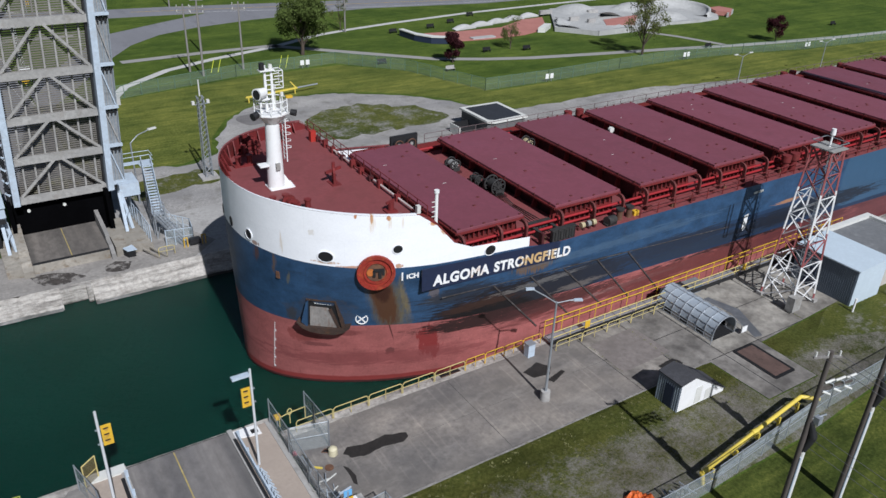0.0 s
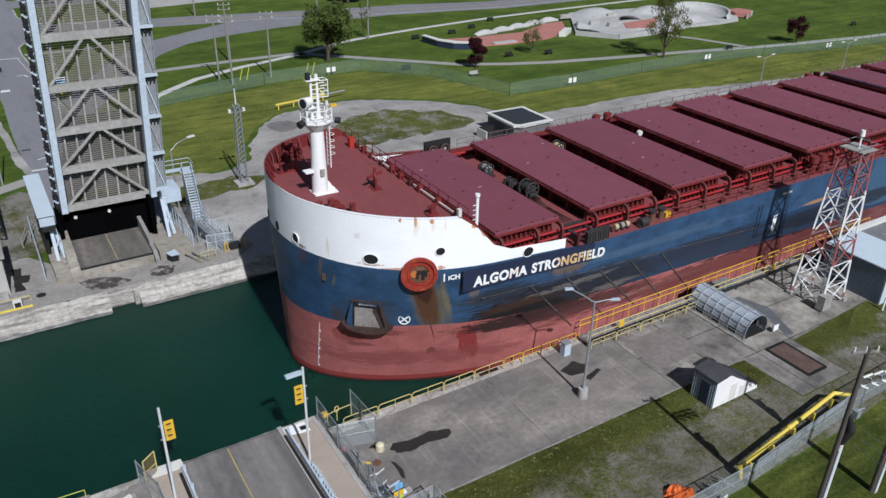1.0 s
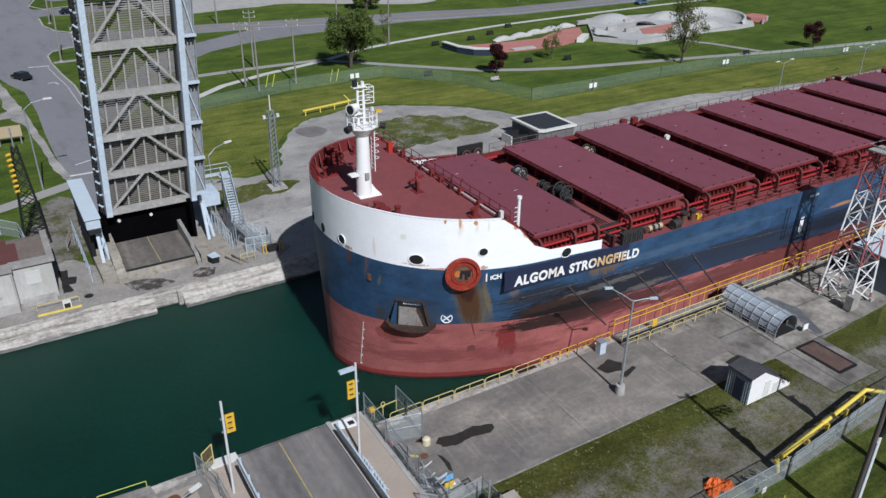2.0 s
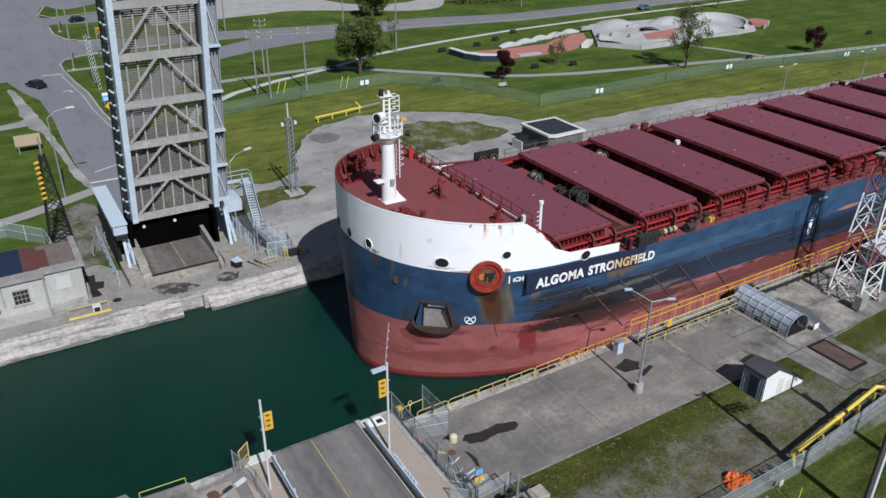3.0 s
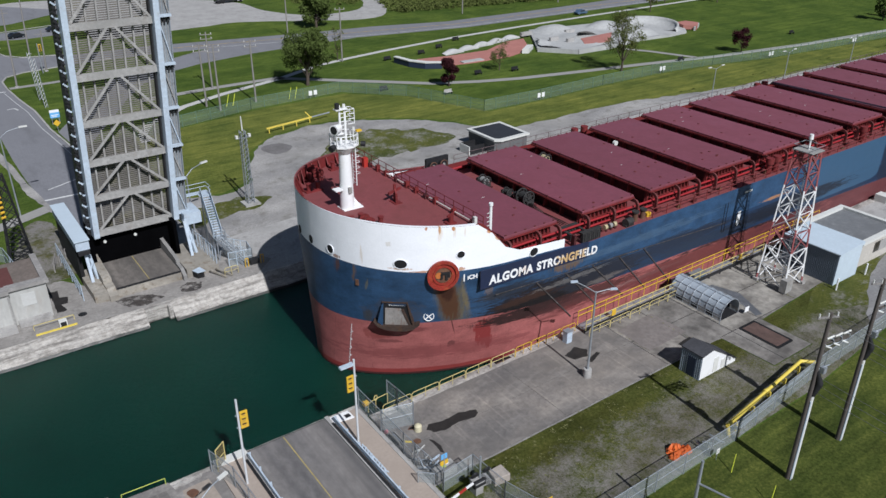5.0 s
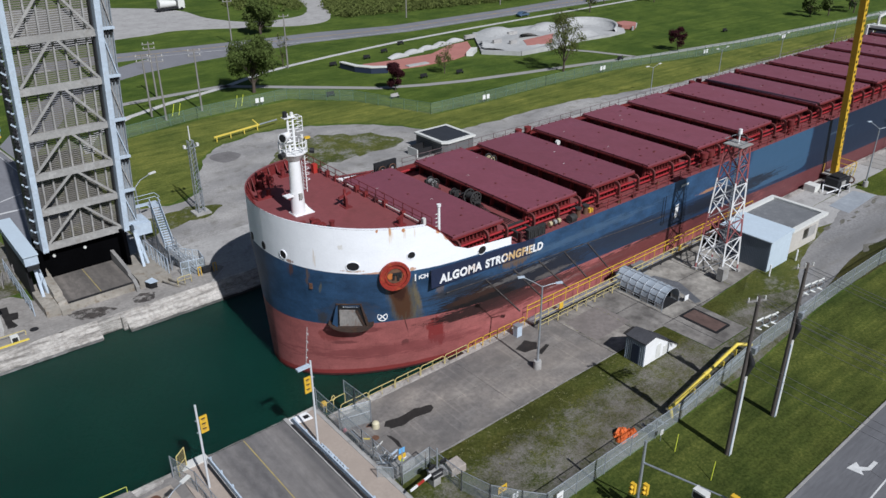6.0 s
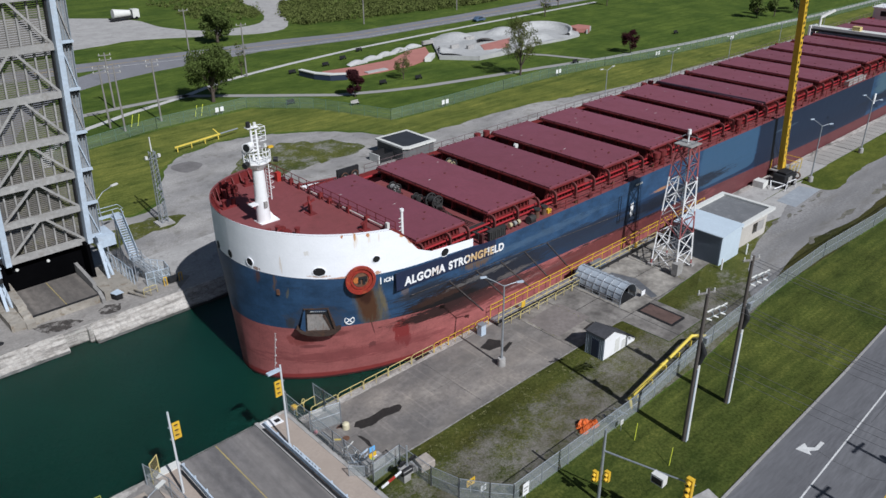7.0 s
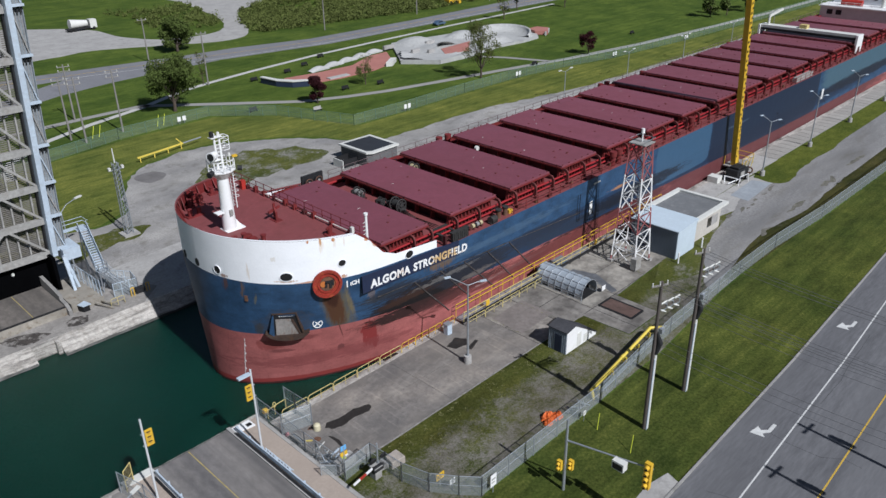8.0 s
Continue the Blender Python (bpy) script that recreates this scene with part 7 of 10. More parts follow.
DAMP = mat("damp_concrete", (0.07, 0.06, 0.054), 0.6, var=0.4, grain=2, big=0.8)
DAMP_NT = DAMP.node_tree
soak = DAMP_NT.nodes.new("ShaderNodeMixShader")
clear = DAMP_NT.nodes.new("ShaderNodeBsdfTransparent")
DAMP_NT.links.new(ramp(DAMP_NT, noise_tex(DAMP_NT, 0.7, 8, 0.75), [(0.42, (0, 0, 0)), (0.52, (0.82, 0.82, 0.82))]), soak.inputs[0])
DAMP_NT.links.new(clear.outputs[0], soak.inputs[1])
DAMP_NT.links.new(DAMP_NT.nodes["Principled BSDF"].outputs[0], soak.inputs[2])
DAMP_NT.links.new(soak.outputs[0], DAMP_NT.nodes["Material Output"].inputs[0])


def puddle(pts, z=0.0545, damp=False):
    cx, cy = sum(p[0] for p in pts) / len(pts), sum(p[1] for p in pts) / len(pts)
    out = []
    for i, (x, y) in enumerate(pts):
        x2, y2 = pts[(i + 1) % len(pts)]
        for k in range(5):
            u = k / 5
            px, py = x + (x2 - x) * u, y + (y2 - y) * u
            w = 1 + 0.16 * noise.noise(Vector((px * 1.7, py * 1.7, 2)))
            out.append((cx + (px - cx) * w, cy + (py - cy) * w))
    setting("pavement_stain", Build().slab(out, 0.02, z), DAMP if damp else WET, "dark wet patch on the concrete", "puddle")


puddle([(-1.44, -16.6), (-0.9, -16.1), (0.3, -16.4), (2.0, -16.3), (3.7, -16.85), (3.6, -17.25), (2.8, -17.6), (1.3, -17.3), (-0.3, -17.5), (-1.2, -17.1)])
puddle([(-2.0, -17.7), (-1.75, -17.95), (-1.62, -18.9), (-1.9, -19.75), (-2.1, -19.5), (-1.98, -18.7)])
puddle([(15.6, -15.4), (17.4, -14.9), (18.2, -15.8), (17.4, -16.7), (16.0, -16.4)])
puddle([(16.6, -17.2), (18.6, -16.7), (18.8, -17.0), (17.0, -17.7)])
puddle([(26.2, -20.4), (28.2, -20.2), (28.6, -21.2), (26.6, -21.5)])
strip("pavement_patch", [(23.2, -15.2), (28.6, -15.0), (28.8, -19.4), (23.0, -19.6)], 0.053, mat("worn_slab", (0.2, 0.175, 0.16), 0.9, var=0.3, grain=2, big=0.3), "worn brownish concrete slab", "pavement")
strip("pavement_patch_dark", [(38.4, -14.8), (39.1, -14.8), (40.0, -17.8), (38.2, -21.9), (37.3, -21.7), (38.7, -17.9)], 0.053, mat("damp_strip", (0.12, 0.125, 0.135), 0.6, var=0.3, grain=2, big=0.4), "dark wet strip on the concrete", "pavement")


# quay rail and the boarding walkway
def rail_panel(x, y, w, h, material, name="quay_rail", z=0.05, label="yellow tubular guard rail along the lock edge", group="quay rails"):
    e = thing(name, (x, y, z), label, "railing", group)
    part("frame", Build().line([(0, 0, 0), (0, 0, h - 0.15), (0.15, 0, h), (w - 0.15, 0, h), (w, 0, h - 0.15), (w, 0, 0)], 0.034), material, e)
    part("mid_rail", Build().tube((0, 0, h * 0.52), (w, 0, h * 0.52), 0.024, n=6), material, e)
    part("post", Build().tube((w / 2, 0, 0), (w / 2, 0, h), 0.028, n=6), material, e)
    return e


rl = rail_panel(-3.4, -12.75, 2.9, 1.0, PALE_YELLOW)
for i in range(1, 5):
    copy_thing(rl, pose(-3.4 + 3.0 * i, -12.75, 0.05))
rl = rail_panel(11.6, -12.75, 1.95, 1.05, YELLOW)
for i in range(1, 4):
    copy_thing(rl, pose(11.6 + 2.0 * i, -12.75, 0.05))
e = thing("ladder_recess", (9.3, -12.62, 0.05), "dark ladder recess cut into the quay edge", "recess")
part("pit", Build().box(0, 0, -0.02, 1.9, 0.42, 0.012), BLACK, e)
part("rim", Build().line([(0, 0, 0.02), (1.9, 0, 0.02)], 0.03), RUST, e)
wk = thing("boarding_walkway", (20.0, -12.9, 0.05), "raised steel walkway with double yellow handrails", "walkway")
part("deck", Build().box(0, -0.9, 0.35, 44, 0.35, 0.5), STEEL, wk)
part("kick_plate", Build().box(0, -0.94, 0.3, 44, -0.9, 0.75), DARK, wk)
for i in range(23):
    part("prop", Build().box(i * 2 - 0.05, -0.85, 0, i * 2 + 0.05, -0.75, 0.4), DARK, wk)
for y, m in ((-0.9, PALE_YELLOW), (0.3, YELLOW)):
    for z in (1.05, 1.6):
        part("hand_rail", Build().tube((0, y, z + 0.5 * (y > 0)), (44, y, z + 0.5 * (y > 0)), 0.045, n=6), m, wk)
    for i in range(23):
        part("rail_post", Build().tube((i * 2, y, 0.45), (i * 2, y, 1.6 + 0.5 * (y > 0)), 0.04, n=6), m, wk)
for x in (3.6, 25, 45):
    part("notice", Build().box(min(x, 43.4), -1.0, 0.9, min(x, 43.4) + 0.6, -0.96, 1.6), YELLOW, wk)
rl = rail_panel(20.0, -14.35, 2.95, 0.95, PALE_YELLOW, "apron_rail", label="pale yellow guard rail beside the walkway", group="apron rails")
for i in range(1, 5):
    copy_thing(rl, pose(20.0 + 3.0 * i, -14.35, 0.05))
bb = thing("blue_cabinet", (17.2, -14.0, 0.05), "small blue-grey service cabinet by the rail", "cabinet")
part("body", Build().box(0, 0, 0, 0.7, 0.6, 1.25), PALE_STEEL, bb)
part("cap", Build().box(-0.05, -0.05, 1.25, 0.75, 0.65, 1.32), STEEL, bb)

# crane at the lock side
cr = thing("yellow_crane", (85.6, -13.6, 0.03), "yellow box-section crane mast on a dark wheeled base", "crane")
part("mast", Build().beam((0, 0, 1.2), (-4.2, 0.2, 36), 0.85, 0.8), YELLOW, cr, "tall yellow mast")
for i in range(46):
    z = 2.6 + 0.72 * i
    x = -4.2 * (z - 1.2) / 34.8 + (0.16 if i % 2 else -0.2)
    part("mast_opening", Build().add([(x - 0.16, -0.42, z), (x + 0.16, -0.42, z), (x + 0.05, -0.42, z + 0.36), (x - 0.16, -0.42, z + 0.36)], [(0, 1, 2, 3)]), DARK, cr)
cab = part("engine_house", Build().slab([(-5.0, -3.0), (-1.6, -3.2), (-1.4, -1.0), (-4.8, -0.9)], 0.7, 2.0).slab([(-4.4, -2.8), (-2.2, -2.9), (-2.0, -1.3), (-4.3, -1.2)], 2.0, 2.35), DARK, cr, "dark covered engine")
bevel(cab, 0.12)
part("hatch_panel", Build().box(-4.3, -3.22, 0.9, -3.0, -3.1, 1.7), GREY_BEAM, cab)
for x, y in ((-4.6, -3.4), (-2.2, -3.4), (-4.6, -0.8), (1.4, -1.9)):
    w = part("wheel", Build().tube((x, y, 0.5), (x, y + 0.35, 0.5), 0.5, 0.5, 14), BLACK, cr)
    part("rim", Build().tube((x, y - 0.02, 0.5), (x, y + 0.37, 0.5), 0.24, 0.24, 10), GREY_BEAM, w)
part("tow_frame", Build().line([(-6.8, -2.4, 0.35), (-5.0, -3.2, 0.8), (-5.0, -0.9, 0.8), (-6.8, -1.8, 0.35)], 0.09).line([(-5.9, -3.7, 0.1), (-5.6, -3.7, 1.5), (-3.4, -4.0, 1.5), (-3.0, -4.0, 0.1)], 0.06), WHITE, cr, "white tubular frame")
part("side_box", Build().box(-7.2, -0.8, 0.0, -5.6, 0.9, 1.0), OFFWHITE, cr)
part("hose_reel", Build().ring((0.4, -2.5, 0.7), (1, 0.3, 0), 0.5, 0.12), RUST, cr)
for i in range(6):
    part("brace", Build().beam((-0.9 + 0.7 * i, -1.8, 0.2), (-0.3 + 0.7 * i, -1.8, 2.2), 0.08), LEMON if i % 2 else OFFWHITE, cr)
part("platform", Build().box(-1.0, -1.8, 0.9, 3.4, 1.4, 1.1), GREY_BEAM, cr)
for x, y in ((-0.8, -1.7), (1.2, -1.7), (3.3, -1.7), (3.3, 1.3), (-0.8, 1.3)):
    part("rail_post", Build().tube((x, y, 1.1), (x, y, 2.6), 0.05, n=6), YELLOW, cr)
for z in (1.8, 2.6):
    part("guard_rail", Build().line([(-0.8, -1.7, z), (3.3, -1.7, z), (3.3, 1.3, z)], 0.05), YELLOW, cr)
part("stay", Build().beam((1.6, 0, 1.1), (0, 0, 5), 0.18), YELLOW, cr)
part("outrigger", Build().box(-6.0, -0.3, 0.15, 4.4, 0.1, 0.45), WHITE, cr)
strip("pavement_pad_blue", [(75.4, -18.1), (83.7, -17.7), (84.6, -20.6), (75, -21.1)], 0.06, mat("faded_blue_pad", (0.3, 0.325, 0.35), 0.8, var=0.2, grain=2, big=0.4), "faded blue painted pad", "pavement")

# slab walkway beyond
b = Build().box(0, -3.3, -0.02, 2.1, 0, 0.06)
me = b.mesh("walkway_slab", mat("walkway_slab", (0.36, 0.34, 0.31), 0.9, var=0.15, grain=3, big=0.4, per_object=0.6))
for i in range(56):
    s = new("walkway_slab", me)
    s.location = (96 + 2.2 * i, -13.3, 0.03)
    s.parent = walkway

# road bridge deck in the foreground
bd = thing("road_bridge", (-11.4, -10.5, 0), "lowered road bridge deck with worn asphalt and steel edges", "bridge")
part("deck", Build().box(-3.55, -36, -0.6, 3.5, 0.0, 0.16), tone(mat("worn_deck", (0.19, 0.18, 0.172), 0.85, var=0.3, grain=2, big=0.35, stain=(0.11, 0.104, 0.1), stain_amt=0.7, stretch=(0.75, 0.035, 1), grain_stretch=(1, 0.5, 1)), 0.75, (0.68, 0.68, 0.7), (1.2, 1.18, 1.16), (1, 0.05, 1), 1), bd, "worn grey asphalt with wheel tracks")
part("yellow_line", Build().box(-0.4, -36, 0.1, -0.31, -0.05, 0.166), mat("faded_line", (0.42, 0.33, 0.12), 0.8, var=0.3, grain=4, big=0.6, stain=(0.2, 0.18, 0.14), stain_amt=0.7), bd)
part("edge_plate", Build().box(-3.55, 0, -0.6, 3.5, 0.12, 0.12), DARK, bd)
part("kerb", Build().box(3.5, -36, -0.4, 3.85, 0.1, 0.32), PALE_CONCRETE, bd)
part("kerb", Build().box(-3.95, -36, -0.4, -3.55, 0.1, 0.32), PALE_CONCRETE, bd)
part("sidewalk", Build().box(3.85, -36, -0.5, 6.25, -0.3, 0.22), mat("tan_sidewalk", (0.36, 0.3, 0.25), 0.9, var=0.12, grain=4, big=0.3, stain=(0.25, 0.21, 0.18), stain_amt=0.4), bd, "tan sidewalk")
part("sidewalk", Build().box(-6.2, -36, -0.5, -3.95, -0.3, 0.22), MATS["tan_sidewalk"], bd)
part("sidewalk_kerb", Build().box(6.25, -36, -0.5, 6.5, -0.3, 0.27), PALE_CONCRETE, bd, "pale concrete edge")
part("sidewalk_edge", Build().box(6.5, -36, -0.5, 6.72, -0.3, 0.12), GREY_BEAM, bd)
pl = part("end_plate", Build().slab([(3.55, -0.2), (5.65, -0.25), (5.65, -1.35), (4.75, -1.25), (3.75, -0.95)], 0.2, 0.3), WHITE, bd, "white painted end plate")
part("hatch", Build().box(5.0, -1.1, 0.29, 5.5, -0.65, 0.315), DARK, pl, "dark square hatch")
for x in (4.05, 4.7, 5.6):
    part("bolt_head", Build().tube((x, -0.42, 0.3), (x, -0.42, 0.33), 0.05, 0.05, 6), STEEL, pl)
part("end_plate", Build().box(-6.2, -0.45, 0.1, -3.6, 0.4, 0.34), OFFWHITE, bd)
for x in (3.95, -3.75):
    part("guard_rail", Build().box(x - 0.06, -36, 0.7, x + 0.06, -0.9, 0.86), PALE_STEEL, bd)
    part("guard_rail", Build().box(x - 0.05, -36, 0.42, x + 0.05, -0.9, 0.54), PALE_STEEL, bd)
    part("guard_gap", Build().box(x - 0.34, -36, 0.3, x - 0.1, -1.0, 0.335), DARK, bd)
    for i in range(18):
        part("guard_post", Build().box(x + 0.06, -1.05 - 2 * i, 0.2, x + 0.18, -0.93 - 2 * i, 0.88), PALE_STEEL, bd)
for i in range(9):
    y = -5.3 - 0.42 * i
    part("rail_bracket", Build().box(4.12, y - 0.05, 0.2, 4.22, y + 0.05, 0.85).beam((4.2, y, 0.75), (4.55, y, 0.25), 0.08), PALE_STEEL, bd, "blue-grey splayed bracket")


def net_fence(name, pts, h, material, label, group, gap=3.0, post=STEEL):
    """A wire fence: posts, top rail and net, along a line of points."""
    for (x0, y0), (x1, y1) in zip(pts, pts[1:]):
        d = Vector((x1 - x0, y1 - y0, 0))
        e = thing(name, (x0, y0, 0.02), label, "fence", group)
        n = max(1, round(d.length / gap))
        for i in range(n + 1):
            p = d * i / n
            part("fence_post", Build().tube(p, p + Vector((0, 0, h + 0.05)), 0.05, n=6), post, e)
        part("mid_rail", Build().tube((0, 0, h * 0.52), d + Vector((0, 0, h * 0.52)), 0.025, n=6), post, e)
        part("top_rail", Build().tube((0, 0, h), d + Vector((0, 0, h)), 0.035, n=6), post, e)
        part("net", Build().add([(0, 0, 0.03), d + Vector((0, 0, 0.03)), d + Vector((0, 0, h)), (0, 0, h)], [(0, 1, 2, 3)]), material, e, "wire netting")


net_fence("wire_fence", [(-4.75, -10.9), (-4.72, -14.6), (-4.7, -18.0), (-4.65, -19.5), (-4.5, -23.2)], 2.3, NET, "galvanised wire fence beside the sidewalk", "bridge fences", 3.6)
net_fence("wire_fence", [(-2.2, -11.5), (-2.1, -13.0), (-1.98, -15.3)], 2.4, NET, "galvanised wire gate on the apron", "bridge fences", 2.4)
net_fence("wire_fence", [(-4.7, -14.6), (-1.95, -15.3)], 2.3, NET, "galvanised wire gate on the apron", "bridge fences", 2.9)
net_fence("wire_fence", [(-4.5, -23.2), (-1.5, -22.9), (-1.3, -26.6), (-0.6, -29.1), (0.8, -31.1), (2.0, -32.5)], 2.0, NET, "galvanised wire fence sagging round the yard corner", "yard fences", 2.6)
net_fence("wire_fence", [(2.0, -32.5), (18.7, -32.5), (34, -31.2), (51.6, -30.7), (62, -30.7), (76, -31.5), (113, -32.2), (300, -32.2)], 2.1, NET, "galvanised wire fence along the verge", "yard fences", 3.2)
net_fence("wire_fence", [(-18.0, -10.9), (-17.2, -13.8), (-17.0, -19.0)], 2.2, NET, "galvanised wire fence beside the bridge", "bridge fences", 2.2)
gp = thing("yellow_gate", (-17.6, -11.2, 0.05), "yellow framed mesh gate at the bridge edge", "gate")
part("frame", Build().line([(0, 0, 0), (0, 0, 2.1), (0.9, 0.7, 2.1), (0.9, 0.7, 0), (0, 0, 0)], 0.045), PALE_YELLOW, gp)
part("cross_bar", Build().tube((0, 0, 1.05), (0.9, 0.7, 1.05), 0.03, n=6), PALE_YELLOW, gp)
part("mesh_panel", Build().add([(0.03, 0.02, 0.06), (0.87, 0.68, 0.06), (0.87, 0.68, 2.06), (0.03, 0.02, 2.06)], [(0, 1, 2, 3)]), mesh_mat("brown_mesh", (0.2, 0.15, 0.06), 0.5, 0.0), gp, "brown wire mesh")


def signal_pole(x, y, h, side, label):
    e = thing("signal_pole", (x, y, 0.2), label, "pole")
    part("pole", Build().tube((0, 0, 0), (0, 0, h), 0.1, 0.085, 8), mat("pale_grey_pole", (0.6, 0.62, 0.63), 0.5, 0.1, var=0.12, grain=4, big=0.6), e)
    w = 0.6
    p = part("panel", Build().box(0.12 if side > 0 else -0.12 - w, -0.06, 5.3, 0.12 + w if side > 0 else -0.12, 0.06, 6.8), YELLOW, e, "yellow backing board")
    cx = (0.12 + w / 2) * side
    for k in range(3):
        part("lens", Build().tube((cx, -0.06, 5.58 + 0.46 * k), (cx, -0.1, 5.58 + 0.46 * k), 0.1, 0.1, 12), mat("amber_glass", (0.5, 0.3, 0.06), 0.3, var=0.2), p)
        part("visor", Build().box(cx - 0.18, -0.16, 5.7 + 0.46 * k, cx + 0.12, -0.06, 5.73 + 0.46 * k), DARK, p)
    for z in (5.45, 6.55):
        part("bracket", Build().box(-0.2, -0.05, z, 0.2, 0.05, z + 0.08), STEEL, e)
    return e


signal_pole(-16.3, -13.9, 8.0, 1, "steel pole with a yellow signal board")
e = signal_pole(-7.0, -14.7, 8.2, -1, "steel pole with a yellow signal board and a lantern")
part("lantern", Build().box(-1.25, -0.2, 7.75, -0.1, 0.2, 7.9), PALE_STEEL, e)

# small things at the bridge end
CREAM_PAINT = mat("cream_paint", (0.58, 0.53, 0.36), 0.65, var=0.2, grain=5, big=0.8, stain=(0.3, 0.26, 0.18), stain_amt=0.5)
bl = thing("round_bollard", (-2.1, -16.2, 0.05), "cream painted round bollard on the apron", "bollard")
part("body", Build().tube((0, 0, 0), (0, 0, 0.5), 0.34, 0.32, 16).tube((0, 0, 0.5), (0, 0, 0.62), 0.32, 0.2, 16), CREAM_PAINT, bl)
part("cap", Build().tube((0, 0, 0.62), (0, 0, 0.66), 0.2, 0.08, 16), CREAM_PAINT, bl)
e = thing("mooring_recess", (-2.75, -15.75, 0.05), "dark open mooring recess beside the bollard", "recess")
part("pit", Build().slab([(0, 0.1), (0.5, -0.25), (0.6, 0.05), (0.35, 0.3)], 0.0, 0.012), BLACK, e)
part("lip", Build().line([(0, 0.1, 0.02), (0.5, -0.25, 0.02), (0.6, 0.05, 0.02), (0.35, 0.3, 0.02), (0, 0.1, 0.02)], 0.03), RUST, e)
for pts, h, m, lab in (([(-0.75, -23.95), (0.5, -23.95), (0.45, -25.2), (-0.95, -25.05)], 0.75, mat("cream_block", (0.42, 0.37, 0.32), 0.92, var=0.3, grain=3, big=0.7, stain=(0.2, 0.185, 0.17), stain_amt=0.8, bump=0.5), "cream chipped concrete block"), ([(-1.95, -23.7), (-0.85, -23.7), (-0.95, -24.65), (-1.85, -24.45)], 0.5, PALE_CONCRETE, "low grey concrete block")):
    e = thing("concrete_block", (*pts[0], 0.02), lab + " beside the yard fence", "block")
    bevel(part("body", Build().slab([(x - pts[0][0], y - pts[0][1]) for x, y in pts], 0, h), m, e), 0.07, 3)
rnd = random.Random(3)
for i in range(22):
    x, y = -4.35 + rnd.uniform(0, 1.0), -18.3 - rnd.uniform(0, 2.6)
    e = thing("scrap_bar", (x, y, 0.05), "grey steel bar lying on the apron", "scrap", "scrap steel")
    a = rnd.choice((0.2, 0.35, 1.2, 2.4)) + rnd.uniform(-0.2, 0.2)
    L = rnd.uniform(0.4, 1.1)
    z = 0.04 + 0.012 * i
    part("bar", Build().beam((0, 0, 0.0), (0, 0, z), 0.06).beam((0, 0, z), (L * math.cos(a), L * math.sin(a), z * 0.7), rnd.uniform(0.05, 0.12)), (STEEL, PALE_STEEL, OFFWHITE, GREY_BEAM)[i % 4], e)
for i in range(5):
    e = thing("steel_section", (-4.5 + 0.13 * i, -15.3 - 0.1 * (i % 3), 0.05 + 0.001 * i), "dark grey steel section stacked by the fence", "scrap", "stacked sections")
    part("web", Build().box(0, -1.6 + 0.15 * (i % 2), 0, 0.1, 0, 0.16 + 0.05 * (i % 3)), (DARK, GREY_BEAM, STEEL, DARK, GREY_BEAM)[i], e)
e = thing("pink_bag", (-4.5, -14.95, 0.05), "faded pink bag beside the fence", "bag")
bevel(part("sack", Build().slab([(-0.18, -0.14), (0.2, -0.1), (0.16, 0.16), (-0.12, 0.12)], 0, 0.3), mat("faded_pink", (0.5, 0.2, 0.22), 0.8, var=0.25), e), 0.07, 3)
e = thing("yellow_bar", (-3.85, -16.75, 0.05), "yellow painted bar lying on the apron", "bar")
part("bar", Build().beam((0, 0, 0.05), (0.5, -0.4, 0.05), 0.1), LEMON, e)
e = thing("valve_cover", (-2.9, -17.3, 0.05), "round brown iron cover in the apron", "cover")
part("lid", disc(Build(), 0.32, 0, 0.03), RUST, e)
e = thing("call_box", (-4.4, -11.5, 0.05), "small yellow box on a post by the fence end", "box")
part("post", Build().tube((0, 0, 0), (0, 0, 0.75), 0.05, n=8), STEEL, e)
bevel(part("case", Build().box(-0.25, -0.2, 0.7, 0.25, 0.2, 1.05), YELLOW, e), 0.04)
e = thing("end_rail", (-4.3, -11.75, 0.05), "cream end rail with a looped end at the quay", "railing")
part("top_rail", Build().line([(0, 0, 0), (0, 0, 0.95), (0.75, 0.12, 1.0), (2.1, 0.2, 1.0), (2.1, 0.2, 0)], 0.036), PALE_YELLOW, e)
part("loop", Build().ring((0.85, 0.13, 1.1), (0.4, -0.9, 0.2), 0.22, 0.036), PALE_YELLOW, e)
part("post", Build().tube((0.85, 0.13, 0), (0.85, 0.13, 0.9), 0.036, n=6), PALE_YELLOW, e)
sg = thing("sign_post", (-3.95, -22.5, 0.05), "post with small blue and yellow signs", "sign")
part("post", Build().tube((0, 0, 0), (0, 0, 2.9), 0.06, n=8), STEEL, sg)
part("blue_sign", Build().box(-0.28, -0.03, 2.5, 0.28, 0.03, 2.95), mat("sign_blue", (0.15, 0.4, 0.7), 0.5, var=0.1), sg)
part("yellow_sign", Build().box(-0.36, -0.04, 1.95, 0.36, 0.02, 2.32), YELLOW, sg)
cb = thing("service_cabinet", (-4.2, -22.1, 0.05), "grey flat service cabinet with green label", "cabinet")
part("body", Build().box(0, 0, 0, 1.8, 0.9, 0.8), GREY_BEAM, cb)
part("label_plate", Build().box(0.7, 0.3, 0.8, 1.0, 0.6, 0.815), mat("lime_label", (0.5, 0.6, 0.05), 0.5, var=0.1), cb)
part("label_plate", Build().box(1.1, 0.5, 0.8, 1.4, 0.9, 0.815), WHITE, cb)
gt = thing("barrier_gate", (-2.4, -24.6, 0.05), "barrier machine with red and white arm across the sidewalk", "barrier")
